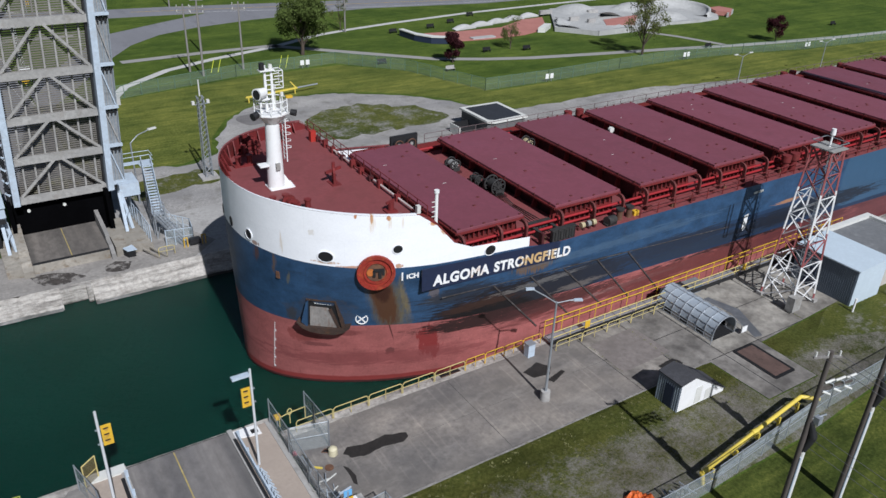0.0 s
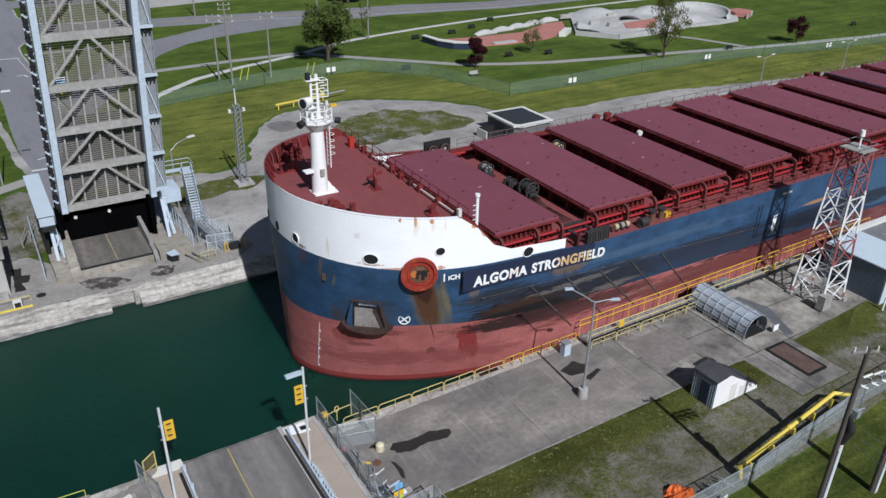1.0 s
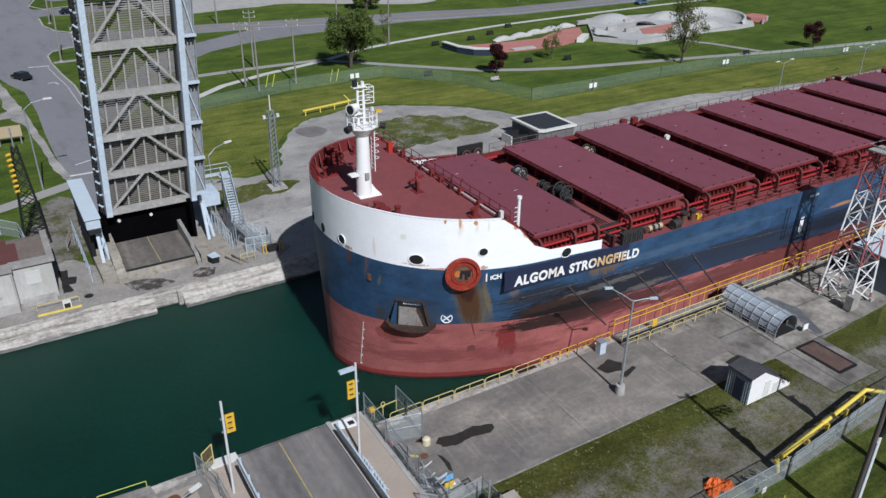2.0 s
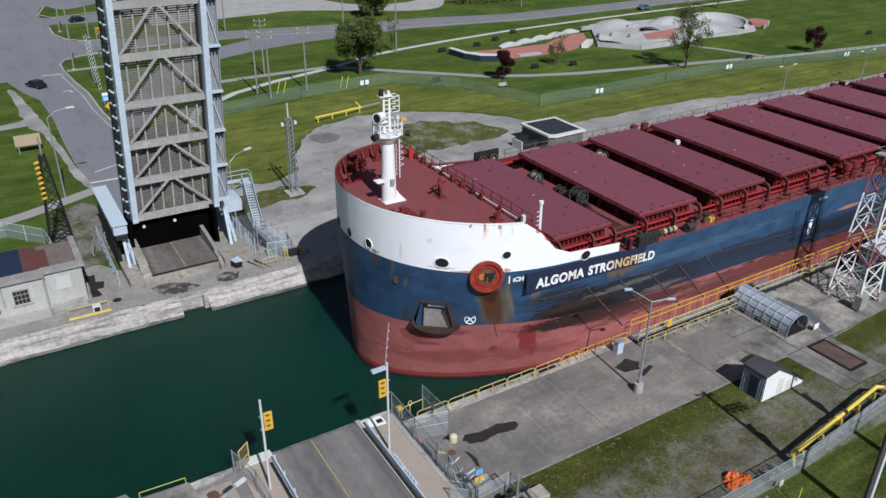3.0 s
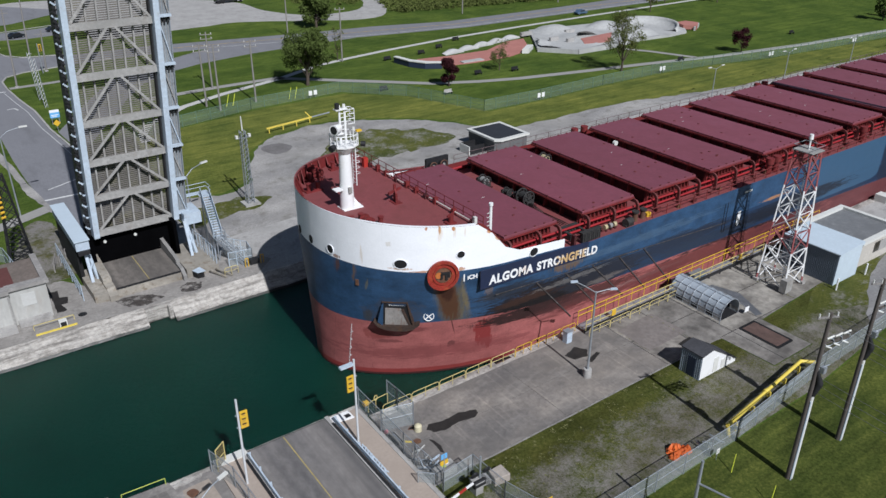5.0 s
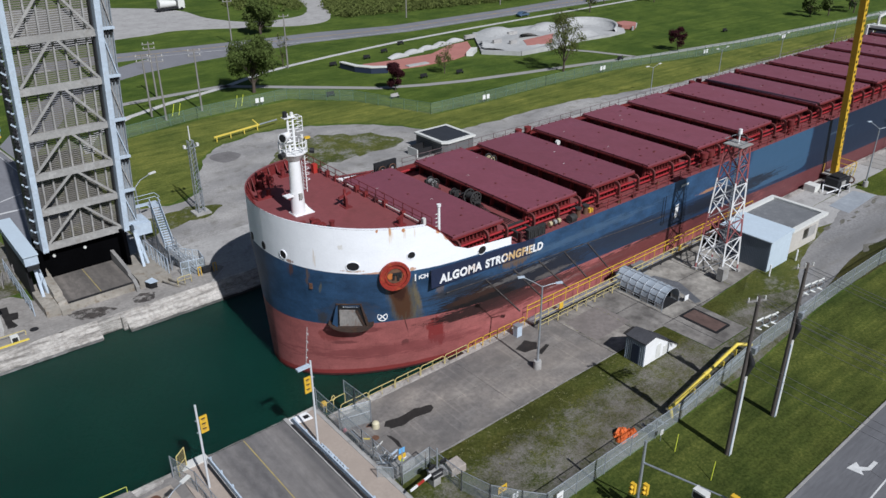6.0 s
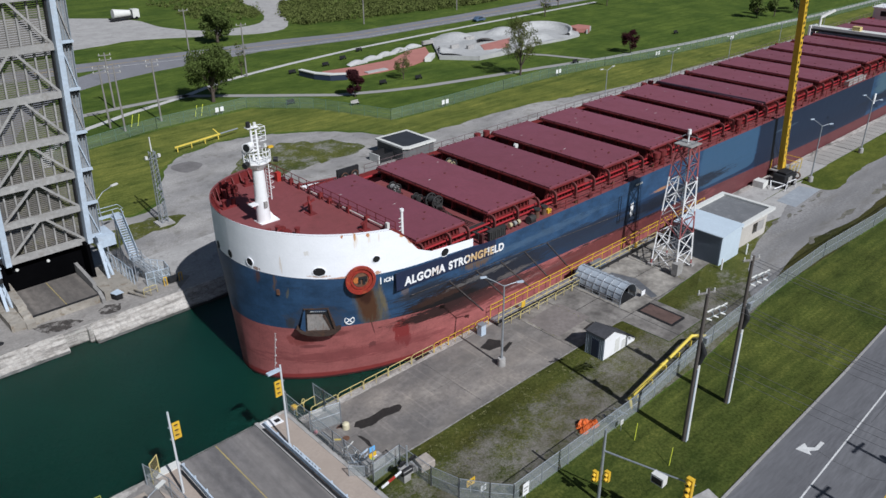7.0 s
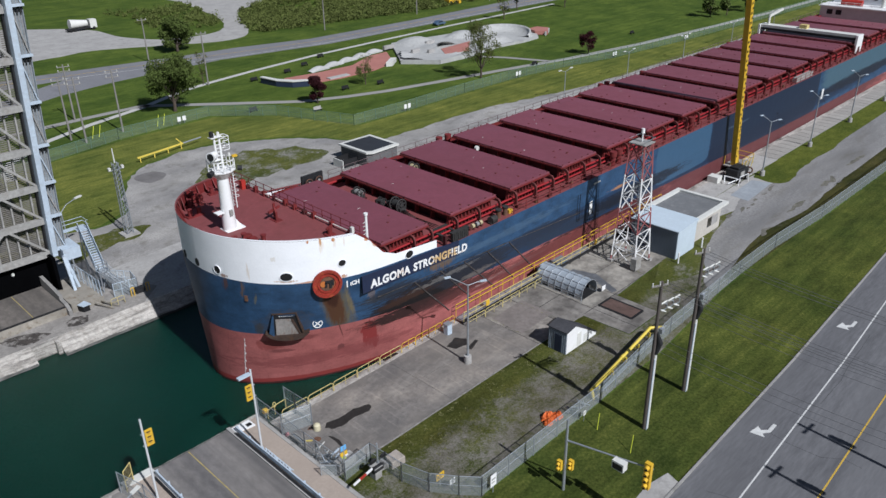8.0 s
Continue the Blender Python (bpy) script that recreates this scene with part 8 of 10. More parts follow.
part("body", Build().box(-0.35, -0.4, 0, 0.35, 0.4, 1.15).box(-0.42, -0.47, 1.15, 0.42, 0.47, 1.22), GREY_BEAM, gt)
part("drive_arm", Build().tube((-0.5, -0.25, 1.0), (0.5, -0.25, 1.0), 0.28, 0.28, 14).beam((0.3, -0.2, 1.0), (0.9, 0.2, 0.6), 0.3), DARK, gt, "dark counterweight arm")
part("mast", Build().tube((0.3, 0, 0), (0.3, 0, 3.3), 0.07, n=8), STEEL, gt)
for dx in (-0.35, 0.75):
    part("lamp_shield", Build().tube((dx, -0.25, 1.9), (dx, -0.12, 1.95), 0.33, 0.33, 16), DARK, gt)
for i in range(3):
    x = -0.5 - 0.75 * i
    part("arm_stripe", Build().beam((x, -0.2 - 0.12 * i, 1.25), (x - 0.75, -0.32 - 0.12 * i, 1.25), 0.14), WHITE if i % 2 == 0 else BRIGHT_RED, gt)
mg = thing("mesh_gate", (-5.6, -21.4, 0.22), "small dark mesh gate on the sidewalk", "gate")
part("frame", Build().line([(0, 0, 0), (0, 0, 1.1), (0.9, -0.9, 1.1), (0.9, -0.9, 0)], 0.04), STEEL, mg)
part("net", Build().add([(0, 0, 0.05), (0.9, -0.9, 0.05), (0.9, -0.9, 1.1), (0, 0, 1.1)], [(0, 1, 2, 3)]), NET, mg)

for x, y, w, h, m, lab in ((0.1, -29.2, 0.9, 0.65, YELLOW, "yellow warning sign on the yard fence"), (0.55, -30.3, 0.6, 0.55, WHITE, "white notice on the yard fence"), (2.6, -32.85, 0.7, 1.2, WHITE, "white notice board on the yard fence"), (15.2, -33.0, 0.4, 0.5, OFFWHITE, "small pale notice on the yard fence")):
    e = thing("fence_notice", (x, y, 0.02), lab, "sign")
    part("plate", Build().box(0, -0.06, 0.7, w, -0.03, 0.7 + h), m, e)
    part("writing", Build().box(0.15 * w, -0.066, 0.7 + 0.55 * h, 0.85 * w, -0.058, 0.7 + 0.68 * h).box(0.15 * w, -0.066, 0.7 + 0.3 * h, 0.7 * w, -0.058, 0.7 + 0.4 * h), DARK if m is YELLOW else GREY_BEAM, e)
    part("clip", Build().box(0.45 * w, -0.03, 0.0, 0.55 * w, 0.02, 0.7 + h), STEEL, e)

# tufts of grass in the gravel yard and along the slab joints
rnd = random.Random(77)
b = Build()
for i in range(340):
    if i < 240:
        x, y = rnd.uniform(-0.5, 30), -22.4 - abs(rnd.gauss(0, 3.2))
        if y < -31.8 or 22.8 < x < 28.6 and y > -25.6:
            continue
    else:
        x, y = rnd.choice((23, 28, 33, 37, 44)) + rnd.gauss(0, 0.05), rnd.uniform(-22, -14.8)
        if x > 31 and x < 39:
            continue
    size = rnd.uniform(0.08, 0.22) * (0.6 if i >= 240 else 1)
    for k in range(9):
        a, r = rnd.uniform(0, 6.3), rnd.uniform(0, size)
        p = Vector((x + r * math.cos(a), y + r * math.sin(a), 0.045))
        d = Vector((math.cos(a), math.sin(a), 0)) * size * 0.5
        w = Vector((-d.y, d.x, 0)) * 0.5
        b.add([p - w, p + w, p + d + Vector((0, 0, size * rnd.uniform(0.15, 0.45)))], [(0, 1, 2)])
tagged(new("weed_tuft", b.mesh("weed_tuft", mat("weed_leaves", (0.17, 0.17, 0.07), 0.9, var=0.4, grain=0.8, big=0.3, bump=0, spec=0.1))), "small tufts of olive weeds in the yard gravel", "weeds", kind="stuff")

# yellow pipe barrier in the yard
yp = thing("yellow_pipe", (18.6, -31.6, 0), "long yellow pipe on short stands in the yard", "pipe")
P1 = Vector((13.4, 1.7, 0))
part("pipe", Build().line([(0.1, -0.25, 0.1), (0, 0, 1.05), P1 * 0.5 + Vector((0, 0, 1.1)), P1 + Vector((0, 0, 1.1)), P1 + Vector((1.2, -0.9, 1.0))], 0.17, 10), LEMON, yp)
for k in (0.08, 0.3, 0.52, 0.74, 0.95):
    p = P1 * k
    part("stand", Build().box(p.x - 0.08, p.y - 0.35, 0, p.x + 0.08, p.y - 0.2, 1.0).box(p.x - 0.08, p.y - 0.3, 0.45, p.x + 0.08, p.y + 0.3, 0.6), LEMON, yp)
part("collar", Build().tube(P1 * 0.5 + Vector((-0.3, 0, 1.1)), P1 * 0.5 + Vector((0.3, 0, 1.1)), 0.23, n=12), LEMON, yp)
gy = thing("grey_pipe", (19.4, -32.0, 0.02), "grey steel pipe rail beside the yellow pipe", "pipe")
part("pipe", Build().tube((0, 0, 0.6), (13.2, 1.3, 0.6), 0.16, n=8), STEEL, gy)
for k in (0.1, 0.5, 0.9):
    part("stand", Build().box(13.2 * k - 0.06, 1.3 * k - 0.06, 0, 13.2 * k + 0.06, 1.3 * k + 0.06, 0.6), STEEL, gy)
for hx, hy, hw, hd, hh, seed in ((13.6, -30.4, 0.8, 0.6, 0.5, 1), (14.2, -30.9, 0.65, 0.5, 0.4, 5), (12.9, -30.9, 0.45, 0.4, 0.3, 9)):
    e = thing("orange_tarpaulin", (hx, hy, 0.03), "crumpled bright orange tarpaulin heaped in the yard", "tarpaulin", "orange heap")
    n, vs, fs = 12, [], []
    for i in range(n + 1):
        for j in range(n + 1):
            u, v = 2 * i / n - 1, 2 * j / n - 1
            r = max(0.0, 1 - u * u - v * v)
            k = 1 + 0.3 * noise.noise(Vector((u * 2, v * 2, seed)))
            z = hh * r ** 0.6 * (1 + 0.9 * noise.noise(Vector((u * 3.1, v * 3.1, seed + 4)))) + 0.04
            vs.append((u * hw * k, v * hd * k, z))
    for i in range(n):
        for j in range(n):
            if (2 * (i + 0.5) / n - 1) ** 2 + (2 * (j + 0.5) / n - 1) ** 2 < 1.05:
                a = i * (n + 1) + j
                fs.append((a, a + n + 1, a + n + 2, a + 1))
    part("sheet", Build().add(vs, fs), ORANGE, e)
for i in range(7):
    x, y = 15.2 + rnd.uniform(0, 2.2), -30.8 - rnd.uniform(0, 1.2)
    e = thing("folded_stand", (x, y, 0.02), "dark folded sign stand in the yard", "stand", "folded stands")
    a = rnd.uniform(0, 3)
    part("legs", Build().beam((-0.6 * math.cos(a), -0.6 * math.sin(a), 0.05), (0.6 * math.cos(a), 0.6 * math.sin(a), 0.5), 0.08).beam((0.5 * math.sin(a), -0.5 * math.cos(a), 0.05), (-0.5 * math.sin(a), 0.5 * math.cos(a), 0.4), 0.08), DARK if i % 2 else STEEL, e)


# utility poles, transformers and wires
def utility_pole(x, y, h, lean):
    e = thing("utility_pole", (x, y, 0), "tall wooden utility pole with transformers and steel cable guard", "utility pole", "utility poles by the road")
    top = Vector((lean[0], lean[1], h))
    part("pole", Build().tube((0, 0, 0), top, 0.2, 0.14, 10), DARK_POLE, e)
    part("cable_guard", Build().tube((0.2, -0.14, 0), top * 0.52 + Vector((0.16, -0.14, 0)), 0.15, n=8), OFFWHITE, e, "pale steel cable guard")
    part("cable_guard", Build().tube((-0.02, -0.24, 0), top * 0.5 + Vector((0.0, -0.22, 0)), 0.06, n=6), PALE_STEEL, e)
    c = top * ((h - 2.6) / h)
    part("bracket_arm", Build().beam(c, c + Vector((1.9, -0.7, 0.35)), 0.1), DARK_POLE, e)
    for k in range(3):
        p = c + Vector((0.45 + 0.62 * k, -0.17 - 0.23 * k, 0.1 + 0.12 * k))
        t = part("fuse_switch", Build().ring(p, (0.5, 0.8, 0.1), 0.34, 0.04, 14), STEEL, e, "grey ring-shaped fuse switch")
        part("insulator", Build().tube(p + Vector((-0.32, 0.05, 0.36)), p + Vector((0.3, -0.1, 0.48)), 0.075, 0.075, 8), OFFWHITE, t)
        part("insulator", Build().tube(p + Vector((-0.2, 0.1, -0.3)), p + Vector((0.25, -0.15, -0.52)), 0.075, 0.06, 8), OFFWHITE, t)
    part("top_arm", Build().beam(top + Vector((-0.9, 0.4, -0.35)), top + Vector((0.6, -0.3, -0.35)), 0.12), WOOD_POLE, e)
    for k in range(3):
        part("insulator", Build().tube(top + Vector((-0.8 + 0.65 * k, 0.36 - 0.3 * k, -0.3)), top + Vector((-0.8 + 0.65 * k, 0.36 - 0.3 * k, 0.0)), 0.06, 0.05, 6), OFFWHITE, e)
    q = top * 0.53
    part("cable_sleeve", Build().tube(q + Vector((0.14, -0.16, 0)), q + Vector((0.32, -0.3, 1.1)), 0.16, 0.3, 8).tube(q + Vector((0.32, -0.3, 1.1)), q + Vector((0.06, -0.1, 2.2)), 0.3, 0.12, 8), DARK, e, "dark bulging cable sleeve")
    part("junction_box", Build().box(q.x + 0.1, q.y - 0.5, q.z + 2.1, q.x + 0.5, q.y - 0.15, q.z + 2.6).tube(q + Vector((0.1, -0.1, 2.4)), q + Vector((0.7, -0.5, 2.75)), 0.06, 0.06, 6), STEEL, e)
    return e


utility_pole(18.3, -37.5, 15.0, (0.1, 0.1))
utility_pole(25.8, -37.3, 15.2, (0.1, 0.1))
WIRE = mat("wire", (0.2, 0.2, 0.21), 0.5, 0.3, var=0.1)
for x0, y0, x1, y1 in ((18.4, -37.4, 19.6, -62.4), (25.9, -37.2, 27.0, -62.2)):
    for dx, za, zb in ((-0.7, 14.8, 13.75), (0.0, 14.8, 13.75), (0.5, 14.8, 13.75), (0.2, 9.6, 9.2), (0.25, 8.9, 8.6), (0.15, 8.3, 8.0)):
        e = thing("overhead_wire", (x0 + dx, y0, 0), "thin grey overhead wire across the road", "wire", "overhead wires")
        p, t = Vector((0, 0, za)), Vector((x1 - x0, y1 - y0, zb))
        pts = [p.lerp(t, i / 10) - Vector((0, 0, 0.5 * (1 - (2 * i / 10 - 1) ** 2))) for i in range(11)]
        part("strand", Build().strand([(v.x, v.y, v.z) for v in pts], 0.02), WIRE, e)

# guy wire guards
for x, y, dx in ((15.2, -34.6, 0.5), (14.6, -38.4, 0.6)):
    e = thing("guy_guard", (x, y, 0), "thin yellow guy wire guard in the grass", "guard", "guy guards")
    part("sleeve", Build().tube((0, 0, 0), (dx, 0.2, 1.5), 0.032, n=6), mat("lime_paint", (0.55, 0.6, 0.05), 0.5, var=0.1), e)

# traffic signal with mast arm
ts = thing("traffic_signal", (7.1, -36.8, 0.02), "grey traffic signal pole with mast arm and yellow heads", "traffic light")
part("pole", Build().tube((0, 0, 0), (0, 0, 7.1), 0.14, 0.1, 10), STEEL, ts)
part("mast_arm", Build().tube((0, 0, 5.1), (1.25, -6.9, 5.6), 0.08, 0.05, 8), STEEL, ts)


def signal_head(x, y, z, parent, n=3, w=0.2):
    h = part("signal_head", Build().box(x - w * 0.7, y - w, z - 1.15 * w * n, x + w * 0.7, y + w, z + 1.15 * w * n), YELLOW, parent, "yellow signal head")
    for k in range(n):
        zz = z + 1.15 * w * n - (1.15 + 2.2 * k) * w
        part("visor", Build().tube((x - w * 0.7, y, zz), (x - w * 1.9, y - 0.02, zz - 0.03), 0.75 * w, 0.7 * w, 10), YELLOW, h)
        part("lens", Build().tube((x - w * 1.8, y, zz), (x - w * 1.92, y, zz), 0.6 * w, 0.6 * w, 10), DARK, h)
    return h


signal_head(1.0, -6.6, 5.0, ts, 4, 0.26)
signal_head(0.35, -0.35, 2.6, ts, 2)
signal_head(-0.3, 0.3, 2.6, ts, 2)
part("camera_box", Build().box(0.2, -5.0, 4.7, 0.8, -4.0, 5.45), OFFWHITE, ts, "white camera housing")
part("camera_face", Build().box(0.18, -4.92, 4.78, 0.2, -4.08, 5.3), DARK, ts)

# west of the bridge end
wl = thing("road_lamp", (-21.4, -20.3, 0.06), "grey road lamp with curved arm beside the bridge", "street lamp")
part("pole", Build().tube((0, 0, 0), (0, 0, 6.6), 0.1, 0.08, 8), STEEL, wl)
part("arm", Build().line([(0, 0, 6.6), (0.8, 0.35, 6.95), (1.7, 0.7, 7.05)], 0.05), STEEL, wl)
part("lantern", Build().slab([(1.5, 0.5), (2.2, 0.8), (2.1, 1.05), (1.4, 0.75)], 6.98, 7.12), OFFWHITE, wl)
wr = thing("lime_rail", (-24.6, -10.05, 0.06), "thin lime yellow rail at the concrete edge", "railing")
part("frame", Build().line([(0, 0, 0), (0, 0, 0.6), (3.2, -0.15, 0.6), (3.2, -0.15, 0)], 0.03), mat("lime_rail_paint", (0.5, 0.55, 0.1), 0.6, var=0.15), wr)

# poles on the far side of the road, whose shadows fall across it
for x, y in ((27.0, -62.2), (19.6, -62.4)):
    e = thing("utility_pole", (x, y, 0.02), "wooden utility pole across the road", "utility pole", "poles across the road")
    part("pole", Build().tube((0, 0, 0), (0, 0, 14.5), 0.2, 0.15, 10), WOOD_POLE, e)
    part("cross_arm", Build().beam((-1.0, 0.1, 13.6), (1.0, -0.1, 13.6), 0.16), WOOD_POLE, e)
    for k in range(2):
        part("transformer", Build().tube((0.5, -0.4 + 0.8 * k, 10.4), (0.5, -0.4 + 0.8 * k, 11.4), 0.28, 0.28, 12), GREY_BEAM, e)

# ---- north side: bascule bridge ----
bridge = thing("bascule_bridge", (-12, 26, 0), "raised steel bascule bridge leaf with braced underside", "bridge")
LEAN, SIDE_LEAN = -0.04, 0.05


def leaf_pt(x, d, h):
    """A point of the raised leaf: across x, d behind its face, h along its length."""
    return Vector((x + SIDE_LEAN * h, 1.2 + LEAN * h + d, 5.2 + h))


def leaf_bar(x, d, h0, h1, w, deep):
    """A bar along the leaf, w across and deep from front to back."""
    b = Build()
    for h in (h0, h1):
        for sx, sd in ((-1, -1), (1, -1), (1, 1), (-1, 1)):
            b.v.append(tuple(leaf_pt(x + sx * w / 2, d + sd * deep / 2, h)))
    b.f = [(0, 3, 2, 1), (4, 5, 6, 7), (0, 1, 5, 4), (1, 2, 6, 5), (2, 3, 7, 6), (3, 0, 4, 7)]
    b.s = [False] * 6
    return b


W0, W1, TALL = -4.1, 4.15, 43.6
LEVELS = [0, 4.2, 8.3, 12.7, 17.6, 22.7, 27.9, 33.1, 38.3, 43.5]
b = Build()
n = 190
for k in range(n):
    h0 = TALL * k / n
    b.beam(leaf_pt(W0, 1.0, h0 + 0.1), leaf_pt(W1, 1.0, h0 + 0.1), 0.1, 0.125)
tagged(part("deck_slat", b, GRATE, bridge, "weathered open deck grating"), kind="stuff")
for x in (W0 - 0.35, W1 + 0.35):
    part("girder", leaf_bar(x, 0.1, -0.25, TALL, 0.6, 1.5), PALE_STEEL, bridge, "pale grey main girder")
bays = len(LEVELS) - 1
for k in range(bays + 1):
    h = LEVELS[k]
    bay = LEVELS[k + 1] - h if k < bays else 0
    part("floor_beam", Build().beam(leaf_pt(W0, 0.2, h), leaf_pt(W1, 0.2, h), 0.42, 0.75), GREY_BEAM, bridge)
    for i in range(7):
        x = W0 + 0.75 + (W1 - W0 - 1.5) * i / 6
        if k < bays:
            part("stringer", leaf_bar(x, 0.72, h, h + bay, 0.17, 0.3), GREY_BEAM, bridge)
    if k < bays:
        mid = (W0 + W1) / 2
        part("diagonal", Build().beam(leaf_pt(W0 + 0.2, 0.05, h + 0.4), leaf_pt(mid - 0.5, 0.05, h + bay - 0.3), 0.17, 0.25), GREY_BEAM, bridge)
        part("diagonal", Build().beam(leaf_pt(W1 - 0.2, 0.05, h + 0.4), leaf_pt(mid + 0.3, 0.05, h + bay - 0.3), 0.17, 0.25), GREY_BEAM, bridge)
# the footway carried outside the east girder on brackets
FW = 1.2
b = leaf_bar(W1 + 0.7 + FW / 2, 0.5, -0.5, TALL, FW, 0.1)
part("footway", b, FOOTWAY, bridge, "pale ribbed footway plate")
part("footway_edge", leaf_bar(W1 + 0.7 + FW, 0.4, -0.5, TALL, 0.1, 0.4), FOOTWAY, bridge)
for j in range(4):
    part("footway_rib", leaf_bar(W1 + 0.85 + 0.28 * j, 0.42, -0.5, TALL, 0.05, 0.1), GREY_BEAM, bridge)
part("girder_gap", leaf_bar(W1 - 0.12, 0.55, -0.5, TALL, 0.16, 0.7), DARK, bridge)
for k in range(bays + 1):
    h = LEVELS[k] + 0.3
    bay = LEVELS[k + 1] - LEVELS[k] if k < bays else 0
    part("bracket", Build().beam(leaf_pt(W1 + 0.6, 0.05, h), leaf_pt(W1 + 0.8 + FW, 0.05, h), 0.5, 0.26), PALE_STEEL, bridge)
    # dark bars stand for the shaded arched openings in the bracket
    for j in range(3):
        part("bracket_rib", Build().beam(leaf_pt(W1 + 0.95 + 0.36 * j, 0.2, h - 0.75), leaf_pt(W1 + 1.05 + 0.36 * j, 0.2, h - 0.14), 0.24, 0.16), DARK, bridge)
    if k < bays:
        part("web_brace", Build().beam(leaf_pt(W1 + 0.75, 0.2, h + bay - 0.6), leaf_pt(W1 + 0.6 + FW, 0.2, h + 0.2), 0.11), GREY_BEAM if k % 2 else PALE_STEEL, bridge)
# rack and conduit on the west side
for k in range(96):
    h = 0.6 + 0.45 * k
    part("rack_tooth", Build().beam(leaf_pt(W0 - 0.75, 0.5, h), leaf_pt(W0 - 1.15, 0.7 + 0.25 * (k % 2), h + 0.35), 0.22, 0.13), DARK if k % 3 else PALE_STEEL, bridge)
part("west_web", leaf_bar(W0 - 0.9, 1.6, -0.5, TALL, 0.3, 2.0), DARK, bridge)
RUSTY_CONCRETE = mat("rusty_concrete", (0.34, 0.312, 0.265), 0.92, var=0.4, grain=2, big=0.5, stain=(0.15, 0.105, 0.06), stain_amt=0.85, bump=0.6)
# black counterweight and the approach slab under the leaf
# matt black faces behind and beside the opening under the leaf
part("pit_wall", Build().box(-5.2, 2.2, -0.5, 4.6, 2.9, 6.2), MATT_BLACK, bridge, "black counterweight face")
part("pit_side", Build().box(3.7, -0.2, 1.0, 4.1, 2.3, 5.2), MATT_BLACK, bridge)
part("pit_side", Build().box(-5.4, 0.4, 1.0, -5.0, 2.3, 5.2), MATT_BLACK, bridge)
for x in (-3.5, -0.1):
    part("pit_lamp", Build().tube((x, 2.19, 3.7), (x, 2.05, 3.7), 0.17, 0.17, 12), OFFWHITE, bridge)
part("roadway", Build().box(-4.6, -4.8, -0.4, 2.5, 2.2, 1.1), tone(mat("approach_slab", (0.15, 0.136, 0.123), 0.85, var=0.35, grain=2, big=0.4, stain=(0.08, 0.072, 0.066), stain_amt=0.75, stretch=(0.8, 0.05, 1), grain_stretch=(1, 0.5, 1)), 0.75, (0.7, 0.7, 0.7), (1.2, 1.18, 1.15), (1, 0.07, 1), 1), bridge, "worn approach slab")
part("road_line", Build().box(-1.0, -4.7, 1.0, -0.92, 2.1, 1.106), MATS["faded_line"], bridge)
part("road_edge", Build().box(-4.6, -5.05, -0.5, 2.5, -4.8, 0.98), RUSTY_CONCRETE, bridge)
part("nosing", Build().box(-4.6, -5.0, 0.98, 2.5, -4.78, 1.12), DARK, bridge)


def wing(x0, x1, material, label):
    """A side wall that steps up towards the pit."""
    prof = [(-5.6, 0), (-5.6, 0.7), (-4.6, 1.3), (-3.4, 1.35), (-3.4, 1.8), (-2.2, 2.0), (2.2, 2.4), (2.2, 0)]
    n = len(prof)
    vs = [(x0, y, z) for y, z in prof] + [(x1, y, z) for y, z in prof]
    return part("abutment", Build().add(vs, [tuple(range(n)), tuple(range(2 * n - 1, n - 1, -1))] + [(i, i + n, (i + 1) % n + n, (i + 1) % n) for i in range(n)]), material, bridge, label)


wing(-5.5, -4.6, RUSTY_CONCRETE, "stained concrete abutment wall")
wing(2.55, 2.95, mat("grey_plate", (0.27, 0.26, 0.245), 0.8, var=0.3, grain=2, big=0.5), "grey plated kerb wall")
part("abutment", Build().slab([(3.1, -5.2), (4.2, -4.8), (4.3, -1.0), (3.1, -0.4)], -0.4, 1.2), RUSTY_CONCRETE, bridge, "rust-stained concrete abutment block")
part("ledge", Build().slab([(3.9, -4.6), (6.7, -5.5), (6.2, 2.4), (4.2, 2.0)], -0.3, 1.0), RUSTY_CONCRETE, bridge)
part("ledge", Build().slab([(-6.9, -5.0), (-5.5, -5.2), (-5.5, 2.0), (-7.0, 2.0)], -0.3, 1.0), RUSTY_CONCRETE, bridge)
for x in (-6.2, 5.0):
    for dx, dy in ((0, 0), (0.65, 0.5)):
        part("column", Build().beam((x + dx, -1.6 + dy, 0.9), (x + dx * 0.3, -0.4 + dy, 5.0), 0.32), PALE_STEEL, bridge, "pale blue inclined column")
    part("column_brace", Build().beam((x, -1.3, 2.2), (x + 0.55, -0.8, 2.9), 0.14), PALE_STEEL, bridge)
part("drive_house", Build().box(-7.1, -1.2, 4.8, -5.7, 10.8, 5.9), PALE_STEEL, bridge, "pale blue machinery cover")
part("drive_roof", Build().box(-7.2, -1.4, 5.9, -5.6, 11.0, 6.0), PALE_BLUE, bridge)
part("drive_vent", Build().box(-7.0, -1.5, 4.3, -5.8, -1.15, 4.8), DARK, bridge)
# black box fills the space below the machinery cover
part("under_wall", Build().box(-7.0, 0.2, 0.0, -6.6, 10.5, 4.7), BLACK, bridge)
part("drive_house", Build().box(5.2, 0.0, 4.2, 7.2, 3.2, 5.6), PALE_STEEL, bridge)
part("east_post", Build().box(6.3, 2.5, 0.0, 6.55, 2.75, 4.3), PALE_STEEL, bridge)
part("scoop", Build().slab([(3.7, -5.2), (4.7, -4.8), (4.95, -6.1), (4.0, -6.1)], 0.85, 0.92), PALE_STEEL, bridge)
